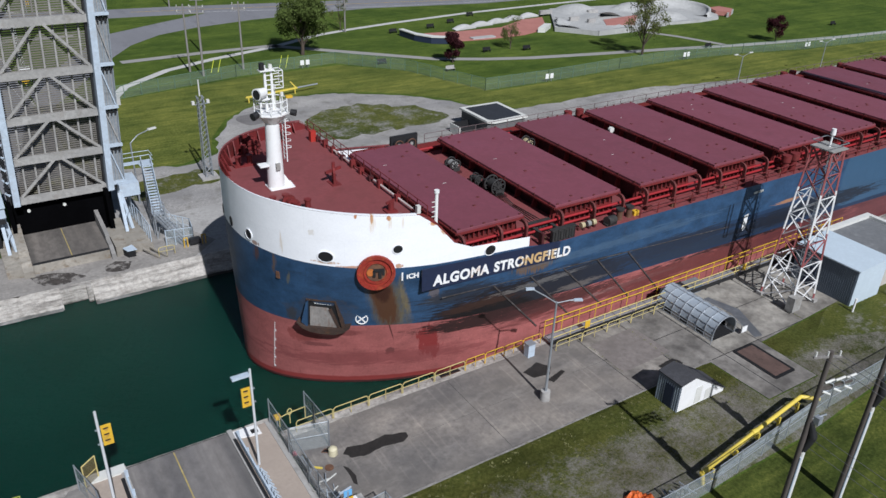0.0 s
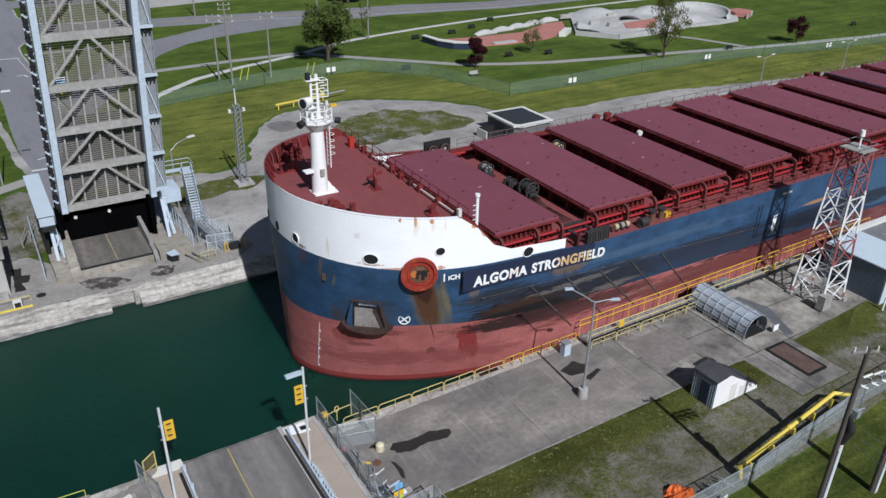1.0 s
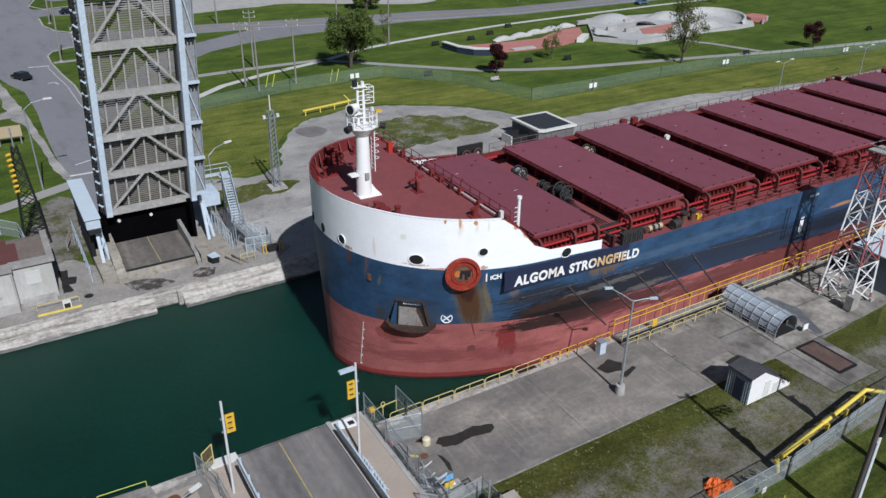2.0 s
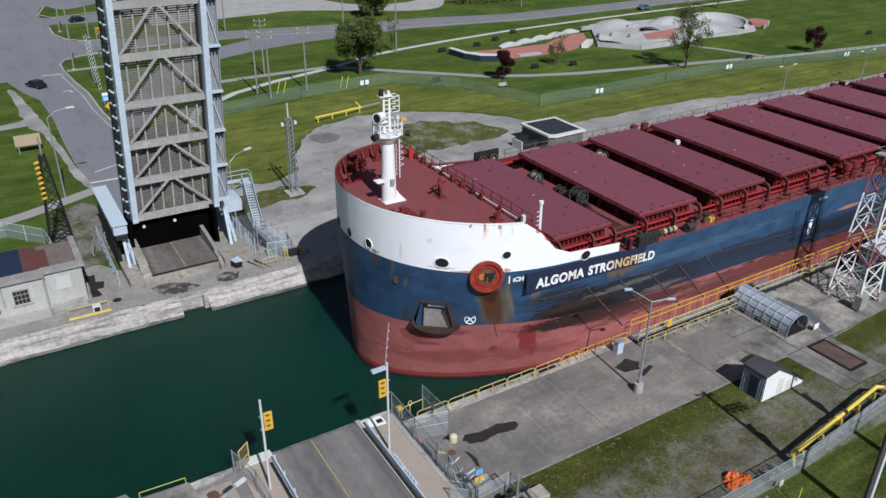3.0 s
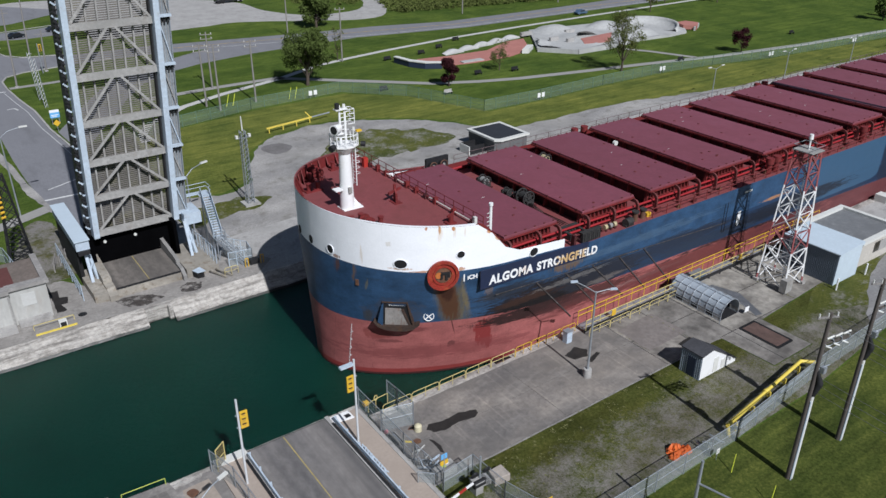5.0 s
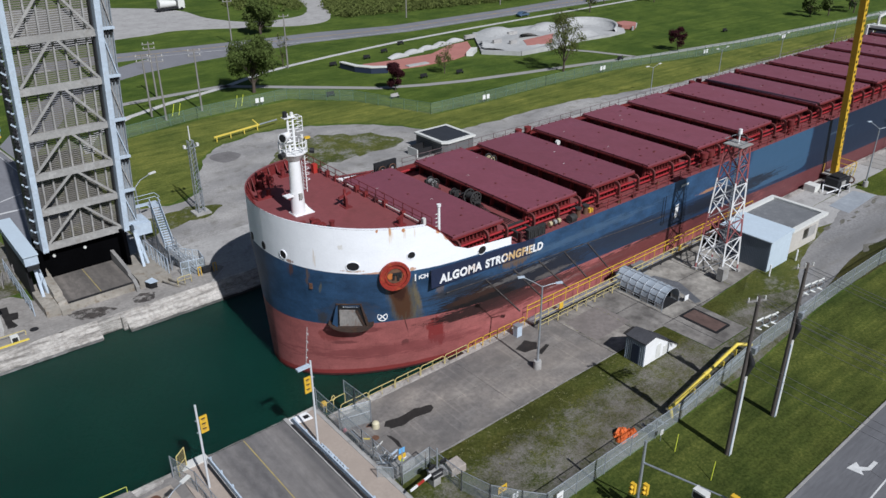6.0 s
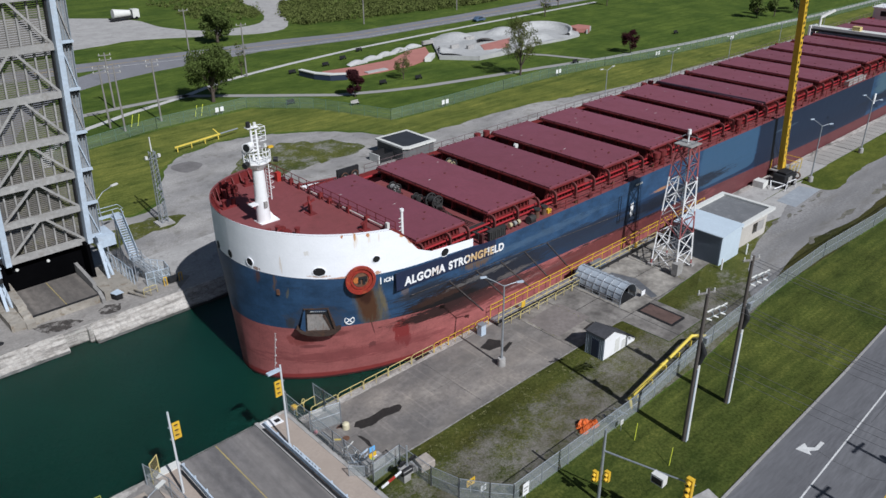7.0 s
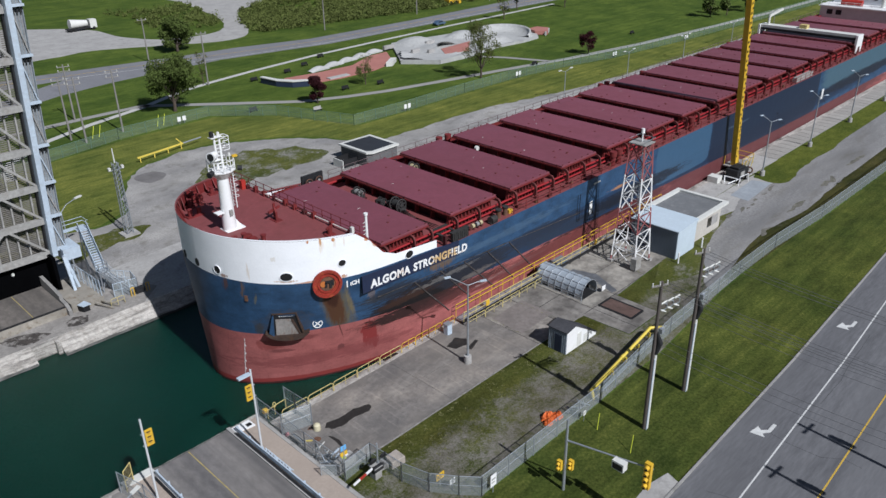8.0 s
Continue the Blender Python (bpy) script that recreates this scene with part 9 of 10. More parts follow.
# black block put in place of the shade under the tilted plate
part("scoop_shade", Build().slab([(3.75, -5.1), (4.6, -4.8), (4.8, -5.9), (4.05, -5.9)], 0.0, 0.8), BLACK, bridge)
for x in (5.6, 6.3):
    part("ramp_rail", Build().beam((x, -5.6, 0.6), (x + 1.2, -7.6, 0.12), 0.14, 0.2), RUSTY_CONCRETE, bridge)
part("west_net", Build().add([(-7.8, -3.6, 0.05), (-7.8, 9.0, 0.05), (-7.8, 9.0, 1.9), (-7.8, -3.6, 1.9)], [(0, 1, 2, 3)]), NET, bridge)
for x in (-7.8,):
    for z in (0.7, 1.3, 1.9):
        part("west_rail", Build().tube((x, -3.6, z), (x, 9.0, z), 0.04, n=6), PALE_STEEL, bridge)
    for i in range(8):
        part("west_post", Build().tube((x, -3.6 + 1.8 * i, 0), (x, -3.6 + 1.8 * i, 1.95), 0.05, n=6), PALE_STEEL, bridge)

# stair up the east side
st = thing("steel_stair", (-4.3, 23.0, 0.05), "galvanised steel stair climbing to the bridge machinery", "stairs")
FLIGHTS = ((Vector((1.95, -2.95, 0.05)), Vector((0, 0, 2.7)), Vector((0.83, 0.55, 0)), 13, STEEL), (Vector((0, 0.9, 2.7)), Vector((0.4, 4.9, 6.6)), Vector((1.0, -0.1, 0)), 17, PALE_STEEL))
for a, c, side, n, m in FLIGHTS:
    for k in (0, 1):
        o = side * k
        part("stringer", Build().beam(a + o, c + o, 0.08, 0.28), m, st)
        for dz in (0.55, 1.05):
            part("hand_rail", Build().tube(a + o + Vector((0, 0, dz)), c + o + Vector((0, 0, dz)), 0.035, n=6), m, st)
        for i in range(6):
            p = a.lerp(c, i / 5) + o
            part("baluster", Build().tube(p, p + Vector((0, 0, 1.05)), 0.03, n=6), m, st)
    for i in range(n):
        p = a.lerp(c, (i + 0.5) / n)
        q = p + side
        part("tread", Build().beam(p, q, 0.27, 0.05), m, st)
part("landing", Build().slab([(-0.1, -0.1), (1.2, 0.0), (1.2, 1.1), (-0.1, 1.1)], 2.65, 2.72), STEEL, st)
part("top_landing", Build().slab([(0.2, 4.8), (1.6, 4.7), (1.6, 6.4), (-1.6, 6.4), (-1.6, 5.6), (0.2, 5.6)], 6.56, 6.64), PALE_STEEL, st)
for x, y, h in ((0, 0, 2.7), (1.1, 0.05, 2.7), (0, 1.0, 2.7), (1.1, 1.0, 2.7), (0.4, 4.9, 6.6), (1.4, 4.8, 6.6), (-1.4, 6.2, 6.6)):
    part("leg", Build().beam((x, y, 0), (x, y, h + 1.0), 0.11), STEEL, st)
for z in (0.55, 1.05):
    part("landing_rail", Build().line([(1.15, 0.0, 2.7 + z), (1.15, 1.05, 2.7 + z)], 0.035), STEEL, st)
    part("landing_rail", Build().line([(1.6, 4.7, 6.6 + z), (1.6, 6.4, 6.6 + z), (-1.6, 6.4, 6.6 + z)], 0.035), PALE_STEEL, st)
for p, q in (((0, 0, 0), (1.1, 1.0, 2.6)), ((1.1, 0, 0), (0, 1.0, 2.6)), ((0.4, 4.9, 3.0), (1.4, 4.8, 6.4)), ((0, 1.0, 0.2), (0.4, 4.9, 3.0))):
    part("brace", Build().beam(p, q, 0.07), STEEL, st)
net_fence("stair_fence", [(-5.4, 20.7), (-5.5, 24.4), (-5.8, 28.2)], 2.9, NET, "pale blue wire fence beside the bridge ledge", "stair fences", 0.9, PALE_STEEL)
net_fence("stair_fence", [(-3.9, 20.9), (-1.2, 20.4), (-0.9, 22.6), (-3.0, 25.4)], 1.8, NET, "wire fence at the foot of the stair", "stair fences", 0.8, PALE_STEEL)
yg = thing("yellow_ladder_top", (-2.4, 19.6, 0.05), "yellow ladder hoops at the quay edge", "ladder")
for x in (0, 1.9):
    part("hoop", Build().line([(x, 0, 0), (x, 0, 1.1), (x + 0.35, 0, 1.1), (x + 0.35, 0, 0)], 0.06), YELLOW, yg)
part("chain_box", Build().box(0.6, -0.1, 0.2, 1.7, 0.5, 0.8), DARK, yg)
rail_panel(-5.2, 18.9, 1.6, 1.0, PALE_YELLOW, "cream_rail", label="cream guard rail near the quay edge", group="cream rails")

# lockmaster's house by the wall
hs = thing("lock_house", (-26.7, 20.8, 0.05), "low white concrete lock house with flat roof", "house")
part("body", Build().box(-36, 0, 0, 0, 7.5, 3.9), DIRTY_WHITE, hs, "white painted walls")
part("annex", Build().box(0, 0.4, 0, 3.6, 7.0, 4.0), DIRTY_WHITE, hs)
part("roof_edge", Build().box(-36, -0.3, 3.9, 0.1, 0.9, 4.35), GREY_TILE, hs, "grey roof edge")
part("roof_edge", Build().box(-0.1, 0.1, 4.0, 3.9, 1.0, 4.4), GREY_TILE, hs)
part("roof_panel", Build().box(-36, 0.9, 3.9, -1.5, 7.4, 4.05), mat("dark_blue_roof", (0.02, 0.03, 0.06), 0.5, var=0.2), hs, "dark blue roof panels")
part("roof_patch", Build().box(-1.5, 0.9, 3.9, 0.1, 7.4, 4.06).box(0.1, 1.2, 4.0, 0.9, 6.0, 4.09), mat("brown_roof", (0.12, 0.045, 0.04), 0.8, var=0.2), hs)
part("roof_patch", Build().box(0.1, 1.0, 4.0, 3.4, 7.0, 4.06), mat("tar_roof", (0.17, 0.14, 0.12), 0.9, var=0.3, grain=3, big=0.6), hs)
part("roof_kerb", Build().box(3.3, 1.0, 4.0, 3.9, 7.2, 4.4), GREY_TILE, hs)
w = part("window", Build().box(-2.9, -0.05, 1.5, -1.5, 0.04, 3.0), DARK, hs, "dark barred window")
for i in range(5):
    part("bar", Build().box(-2.9 + 0.34 * i, -0.1, 1.5, -2.86 + 0.34 * i, -0.04, 3.0), GREY_BEAM, w)
for z in (1.5, 2.0, 2.5, 2.96):
    part("bar", Build().box(-2.9, -0.1, z, -1.5, -0.04, z + 0.04), GREY_BEAM, w)
part("window_sill", Build().box(-3.1, -0.16, 1.36, -1.3, 0.02, 1.5), PALE_CONCRETE, w)
part("pipe_box", Build().box(-3.9, -0.12, 1.7, -3.65, 0.02, 2.3).tube((-3.78, -0.08, 2.3), (-3.78, -0.08, 3.8), 0.04, n=6), GREY_BEAM, hs)
PANEL_WHITE = mat("dull_white_board", (0.5, 0.5, 0.48), 0.8, var=0.08, grain=3, big=0.8, stain=(0.42, 0.4, 0.37), stain_amt=0.5)
part("pale_panel", Build().box(1.1, 0.34, 1.9, 2.4, 0.42, 3.3), PANEL_WHITE, hs, "pale boarded opening")
part("downpipe", Build().box(-0.15, -0.12, 0, 0.05, 0.0, 4.0), GREY_BEAM, hs)
part("lifebuoy", Build().ring((-4.7, -0.12, 1.35), (0, 1, 0), 0.38, 0.09), BRIGHT_RED, hs, "red and white lifebuoy")
part("step_ledge", Build().box(-36, -1.3, 0, 0, 0, 0.45), PALE_CONCRETE, hs)
part("bench_ledge", Build().box(0.3, -0.5, 0, 3.4, 0.4, 0.5), PALE_CONCRETE, hs)
strip("pavement_house", [(-64, FAR + 1.4), (-17.8, FAR + 1.4), (-17.8, 24.2), (-20.8, 28.6), (-23.5, 29), (-64, 29)], 0.04, mat("house_paving", (0.29, 0.272, 0.25), 0.92, var=0.3, grain=3, big=0.4, stain=(0.15, 0.135, 0.12), stain_amt=0.7), "pale worn concrete around the house", "pavement")
strip("pavement_pit", [(-19.0, FAR + 1.4), (-2.0, FAR + 1.4), (1.0, 20), (-1, 24), (-6.5, 26), (-7.4, 31), (-17.0, 31), (-19.0, 24)], 0.05, MATS["house_paving"], "stained concrete in front of the bridge", "pavement")
puddle([(-17.2, 20.6), (-15.4, 20.5), (-13.3, 19.6), (-12.5, 18.2), (-14.5, 17.6), (-16.0, 18.1), (-16.8, 19.3)], 0.056, True)
puddle([(-22.6, 26.8), (-21.7, 26.3), (-21.85, 24.7), (-21.0, 24.4), (-21.3, 23.0), (-22.0, 23.0), (-21.7, 21.5), (-22.7, 21.5), (-22.6, 24.1)], 0.048)
puddle([(-10.5, 19.3), (-9.3, 20.0), (-7.8, 19.2), (-8.5, 17.8), (-9.7, 17.7), (-10.5, 18.3)], 0.056, True)
for x, y, w, d, h in ((-23.1, 17.95, 0.75, 0.6, 0.75),):
    e = thing("equipment_box", (x, y, 0.05), "small pale equipment box at the wall", "box")
    part("body", Build().box(0, 0, 0, w, d, h), OFFWHITE, e)
    part("door", Build().box(0.1, -0.02, 0.15, w - 0.1, 0.02, h - 0.1), DARK, e)
e = thing("yellow_kerb", (-25.4, 17.8, 0.05), "faded yellow bumper bar at the wall edge", "kerb")
part("bar", Build().box(0, 0, 0, 3.9, 0.14, 0.16), LEMON, e)
part("upper_bar", Build().box(0, 1.2, 0.54, 3.9, 1.26, 0.6).box(0, 1.2, 0, 0.06, 1.26, 0.6).box(3.84, 1.2, 0, 3.9, 1.26, 0.6), PALE_YELLOW, e)
e = thing("manhole_cover", (-20.6, 19.6, 0.052), "round dark manhole cover", "cover")
part("lid", disc(Build(), 0.44, 0, 0.02), DARK, e)

# lattice signal mast with amber lamps
lm = thing("signal_mast", (-23.6, 35.2, 0.02), "dark lattice signal mast with a column of amber lamps", "mast")
for sx, sy in ((-1, -1), (1, -1), (1, 1), (-1, 1)):
    part("leg", Build().beam((sx * 1.3, sy * 1.0, 0), (sx * 0.25, sy * 0.25, 11.5), 0.16), DARK, lm)
for i in range(9):
    z0, z1 = 11.5 * i / 9, 11.5 * (i + 1) / 9
    k0, k1 = 1.3 - 1.05 * i / 9, 1.3 - 1.05 * (i + 1) / 9
    for sx, sy, tx, ty in ((-1, -1, 1, -1), (1, -1, 1, 1), (1, 1, -1, 1), (-1, 1, -1, -1)):
        part("lacing", Build().beam((sx * k0, sy * k0 * 0.8, z0), (tx * k1, ty * k1 * 0.8, z1), 0.09), DARK, lm)
        part("lacing", Build().beam((tx * k0, ty * k0 * 0.8, z0), (sx * k1, sy * k1 * 0.8, z1), 0.09), DARK, lm)
for i in range(8):
    part("amber_lamp", Build().tube((-0.55, -0.5, 6.6 + 0.6 * i), (-0.95, -0.75, 6.6 + 0.6 * i), 0.17, 0.14, 10), YELLOW, lm)
part("pole", Build().tube((0, 0, 11.5), (0, 0, 13.5), 0.08, n=8), STEEL, lm)
net_fence("blue_fence", [(-60, 41), (-29, 41.4), (-25.2, 37), (-24.6, 31)], 2.0, NET, "pale blue-grey wire fence on the grass", "north fences", 3.0, PALE_STEEL)
bo = thing("notice_board", (-25.2, 72, 0), "brown wooden notice board on two posts", "sign")
part("board", Build().box(0, 0, 1.2, 3.6, 0.15, 2.9), mat("tan_board", (0.42, 0.33, 0.22), 0.8, var=0.15), bo)
for x in (0.3, 3.2):
    part("post", Build().box(x, 0.02, 0, x + 0.2, 0.2, 2.9), WOOD_POLE, bo)


strip("ground_dry", [(-24.5, 29.2), (-20.5, 28.8), (-18.2, 31), (-17.8, 38), (-18.5, 46), (-21, 47), (-23, 42), (-24.6, 36)], 0.05, BARE_YARD, "dry brown grass beside the signal mast", "grass", rounded=0.7)
for k in range(3):
    e = thing("timber_rail", (-21.0 + 0.9 * k, 31.0 + 1.4 * k, 0.05), "weathered timber rail beside the signal mast", "railing", "timber rails")
    for z in (0.5, 1.1):
        part("rail", Build().beam((0, 0, z), (0.7, 2.6, z), 0.1), WOOD_POLE, e)
    for u in (0.05, 0.95):
        part("post", Build().beam((0.7 * u, 2.6 * u, 0), (0.7 * u, 2.6 * u, 1.3), 0.13), WOOD_POLE, e)

# tall mast beside the north quay and other upright things
sm = thing("equipment_mast", (5.6, 37.0, 0.03), "grey lattice equipment mast on a concrete base", "mast")
part("base", Build().box(-1.1, -1.1, 0, 1.1, 1.1, 0.25), PALE_CONCRETE, sm)
for sx, sy in ((-1, -1), (1, -1), (1, 1), (-1, 1)):
    part("leg", Build().beam((sx * 0.45, sy * 0.45, 0.2), (sx * 0.3, sy * 0.3, 10.6), 0.1), STEEL, sm)
for i in range(16):
    z = 0.3 + 0.64 * i
    for sx, sy, tx, ty in ((-1, -1, 1, -1), (1, -1, 1, 1), (1, 1, -1, 1), (-1, 1, -1, -1)):
        part("lacing", Build().beam((sx * 0.4, sy * 0.4, z), (tx * 0.4, ty * 0.4, z + 0.64), 0.06), STEEL, sm)
part("cross_arm", Build().beam((-0.9, 0, 9.6), (0.9, 0, 9.6), 0.1), STEEL, sm)
for x in (-0.9, 0.9):
    part("camera", Build().box(x - 0.16, -0.2, 9.65, x + 0.16, 0.2, 10.05), OFFWHITE, sm)
part("antenna", Build().tube((0, 0, 10.6), (0, 0, 12.6), 0.1, 0.07, 8), OFFWHITE, sm)
yb = thing("yellow_boom", (20.2, 64.2, 0.02), "yellow boom lying on low stands with grey tip", "boom")
part("beam", Build().beam((0, 0, 0.95), (9.6, 1.7, 0.95), 0.22, 0.26), LEMON, yb)
part("tip", Build().tube((9.6, 1.7, 0.95), (13.6, 2.4, 0.95), 0.14, n=8), STEEL, yb)
for k in (0.05, 0.35, 0.65, 0.95):
    part("stand", Build().box(9.6 * k - 0.08, 1.7 * k - 0.08, 0, 9.6 * k + 0.08, 1.7 * k + 0.08, 0.9), LEMON, yb)
part("hook", Build().beam((9.4, 1.7, 1.0), (8.6, 2.2, 2.0), 0.14), LEMON, yb)
fb = thing("flat_roof_building", (45.9, 32.2, 0.03), "low grey building with white parapet and dark flat roof", "building")
part("wall", Build().slab([(0, 0.6), (0.9, 0), (6.6, 0.2), (6.6, 7.4), (0, 7.5)], 0, 2.4), mat("grey_block", (0.13, 0.13, 0.13), 0.9, var=0.2), fb, "dark grey block walls")
for i in range(5):
    part("wall_joint", Build().box(-0.02, 0.8, 0.4 + 0.45 * i, 0.0, 7.4, 0.43 + 0.45 * i), DARK, fb)
part("parapet", Build().slab([(-0.25, 0.4), (0.75, -0.3), (6.9, -0.1), (6.9, 7.7), (-0.25, 7.8)], 2.4, 2.7), OFFWHITE, fb, "white roof parapet")
part("roof", Build().slab([(0.35, 0.95), (1.1, 0.45), (6.25, 0.6), (6.25, 7.05), (0.35, 7.15)], 2.65, 2.715), mat("dark_roof", (0.03, 0.033, 0.04), 0.7, var=0.2), fb, "dark flat roof")
an = thing("open_enclosure", (42.6, 35.2, 0.03), "low white-fronted open enclosure beside the grey building", "enclosure")
part("front_wall", Build().box(0, 0, 0, 0.15, 2.6, 1.4), OFFWHITE, an, "white front wall")
part("side_wall", Build().box(0.15, 0, 0, 3.2, 0.15, 1.4), DARK, an)
part("side_wall", Build().box(0.15, 2.45, 0, 3.2, 2.6, 1.4), DARK, an)
part("floor_slab", Build().box(0.15, 0.15, 0, 3.2, 2.45, 0.08), PALE_CONCRETE, an)


def north_lamp(loc, rz=0, h=5.9):
    e = thing("street_lamp", loc, "grey lamp post with two arms beside the service track", "street lamp", "lamps along the track", rz)
    part("pole", Build().tube((0, 0, 0), (0, 0, h), 0.1, 0.07, 8), STEEL, e)
    for s in (-1, 1):
        part("arm", Build().line([(0, 0, h), (s * 1.8, 0, h + 0.5)], 0.045), STEEL, e)
        part("lantern", Build().box(min(s * 1.6, s * 2.5), -0.14, h + 0.46, max(s * 1.6, s * 2.5), 0.14, h + 0.6), OFFWHITE, e)
    return e


nl = north_lamp((103.9, 34.1, 0))
for x, y in ((129.6, 34.3), (155.3, 33.6), (181, 32.8), (206.7, 32)):
    copy_thing(nl, pose(x, y, 0))
for x, y, h, rz in ((-3.8, 33.0, 7.5, 20), (-21.3, 51.1, 10.9, 0)):
    e = thing("road_lamp", (x, y, 0), "tall grey road lamp with one curved arm", "street lamp", "road lamps", rz)
    part("pole", Build().tube((0, 0, 0), (0, 0, h), 0.11, 0.08, 8), STEEL, e)
    part("arm", Build().line([(0, 0, h), (1.0, 0, h + 0.7), (2.6, 0, h + 1.0)], 0.05), STEEL, e)
    part("lantern", Build().box(2.4, -0.15, h + 0.93, 3.4, 0.15, h + 1.1), OFFWHITE, e)
net_fence("park_fence", [(-2, 74), (23.9, 79.8), (43.9, 80.9), (53.6, 70.7), (60.0, 53.2), (74, 52.9), (92.8, 53.7), (111.5, 53.7), (127.8, 51.9), (145.4, 48.4), (180, 45.5), (300, 41)], 2.2, GREEN_NET, "green wire fence round the lock grounds", "park fences", 3.0, GREEN_POST)
for x, y in ((36.5, 80.4), (73.3, 52.9), (111.0, 53.7), (145, 48.5), (178, 45.6)):
    for k in (0, 1.1):
        e = thing("fence_sign", (x + k, y - 0.08, 0), "small white sign on the green fence", "sign", "fence signs")
        part("plate", Build().box(0, -0.03, 0.6, 0.75, 0.02, 1.5), WHITE, e)
        part("stake", Build().box(0.34, 0.02, 0, 0.4, 0.06, 1.5), STEEL, e)


def wood_pole(x, y, h, arms=1, lean=0.0):
    e = thing("utility_pole", (x, y, 0), "grey wooden utility pole with cross-arms in the park", "utility pole", "park poles")
    part("pole", Build().tube((0, 0, 0), (lean, 0, h), 0.2, 0.14, 8), WOOD_POLE, e)
    for k in range(arms):
        part("cross_arm", Build().beam((-1.2 + lean, 0.3, h - 0.5 - 0.9 * k), (1.2 + lean, -0.3, h - 0.5 - 0.9 * k), 0.14), WOOD_POLE, e)
        for s in (-1.0, 0.0, 1.0):
            part("insulator", Build().tube((s + lean, -0.28 * s, h - 0.42 - 0.9 * k), (s + lean, -0.28 * s, h - 0.1 - 0.9 * k), 0.07, n=6), OFFWHITE, e)
    return e


for x, y, h in ((18.9, 82.6, 12.5), (26.8, 84.2, 12.2), (17.6, 86.5, 12.0), (23.6, 99.4, 11.5), (57.6, 104.7, 12.5), (60.0, 139.5, 11.5), (120, 140, 12), (160, 139, 12), (200, 140, 12), (30, 147, 11)):
    wood_pole(x, y, h, 2 if x < 27 else 1)
for x, y in ((33.0, 82.2), (34.2, 82.0), (20.8, 84.4), (22, 84.2)):
    e = thing("guy_guard", (x, y, 0), "thin yellow guy wire guard in the grass", "guard", "guy guards")
    part("sleeve", Build().tube((0, 0, 0), (0.8, 0.4, 2.2), 0.07, n=6), MATS["lime_paint"], e)

# skate park
sk = thing("skate_park", (100, 80, 0.02), "pale concrete skate park with red paving and a curved bowl", "skate park")
PARK_PAD = [(19, 30.5), (3.4, 7.0), (10.3, -2.0), (21.4, -2.4), (36, 0), (47.9, -1.2), (56, -0.4), (61, 5), (61.5, 14), (56.5, 21), (47, 26)]
sk.scale = (0.95, 0.86, 1)
part("pad", Build().slab(PARK_PAD, 0, 0.55), SKATE, sk, "pale grey concrete pad")


def inside_plan(x, y, poly):
    hit = False
    for (x0, y0), (x1, y1) in zip(poly, poly[1:] + poly[:1]):
        if (y0 > y) != (y1 > y) and x < x0 + (x1 - x0) * (y - y0) / (y1 - y0):
            hit = not hit
    return hit


def roll(x, y):
    """Height of the banked riding floor."""
    u = 0.9 * math.sin(x * 0.33 + 0.5 * math.sin(y * 0.4)) + 0.6 * math.sin(y * 0.45 + x * 0.12)
    return 0.57 + 1.15 * max(0.0, u) ** 0.8 * min(1, y / 4)


vs, fs, at = [], [], {}
for i in range(46):
    for j in range(30):
        x, y = 5 + 0.9 * i, 0.5 + 1.0 * j
        if inside_plan(x, y, PARK_PAD) and not inside_plan(x, y, [(17.5, 4.2), (26, 1.0), (37.5, 12), (22.5, 11.5)]):
            at[i, j] = len(vs)
            vs.append((x, y, roll(x, y)))
for i, j in at:
    q = [(i, j), (i + 1, j), (i + 1, j + 1), (i, j + 1)]
    if all(k in at for k in q):
        fs.append(tuple(at[k] for k in q))
part("riding_floor", Build().add(vs, fs, True), SKATE, sk, "rolling grey concrete banks")
part("red_paving", Build().slab([(18.6, 4.7), (26, 2.0), (36.6, 12.2), (22.7, 10.9)], 0.5, 0.62), BRICK_RED, sk, "pale red paving")
vs, fs, n = [], [], 26
for i in range(n + 1):
    a = math.radians(-75 + 235 * i / n)
    high = 0.6 + 1.35 * abs(math.sin(math.pi * i / n)) ** 0.5
    for k in range(7):
        u = k / 6
        r = 4.6 + 3.6 * math.sin(u * math.pi / 2)
        vs.append((50.5 + r * math.cos(a), 10.5 + 1.1 * r * math.sin(a), 0.57 + high * (1 - math.cos(u * math.pi / 2))))
    vs.append((50.5 + 8.8 * math.cos(a), 10.5 + 1.1 * 8.8 * math.sin(a), 0.57 + high))
    vs.append((50.5 + 9.0 * math.cos(a), 10.5 + 1.1 * 9.0 * math.sin(a), 0.3))
for i in range(n):
    for k in range(8):
        p = i * 9 + k
        fs.append((p, p + 9, p + 10, p + 1))
part("bowl_wall", Build().add(vs, fs, True), SKATE, sk, "tall curved bowl wall")
part("red_paving", Build().slab([(59.4, 4.0), (62.0, 0.6), (67, 4.6), (66, 9.0), (61.5, 9)], 0.2, 1.3), BRICK_RED, sk)
part("edge_wall", Build().beam((61.0, 0.8, 0.5), (67, 4.4, 0.5), 0.5, 1.3), SKATE, sk)
part("edge_wall", Build().beam((3.4, 7.0, 0.5), (10.3, -2, 0.5), 0.6, 1.1).beam((10.3, -2, 0.5), (21.4, -2.4, 0.5), 0.6, 1.2).beam((21.4, -2.4, 0.5), (36, 0, 0.5), 0.6, 1.0), SKATE, sk)
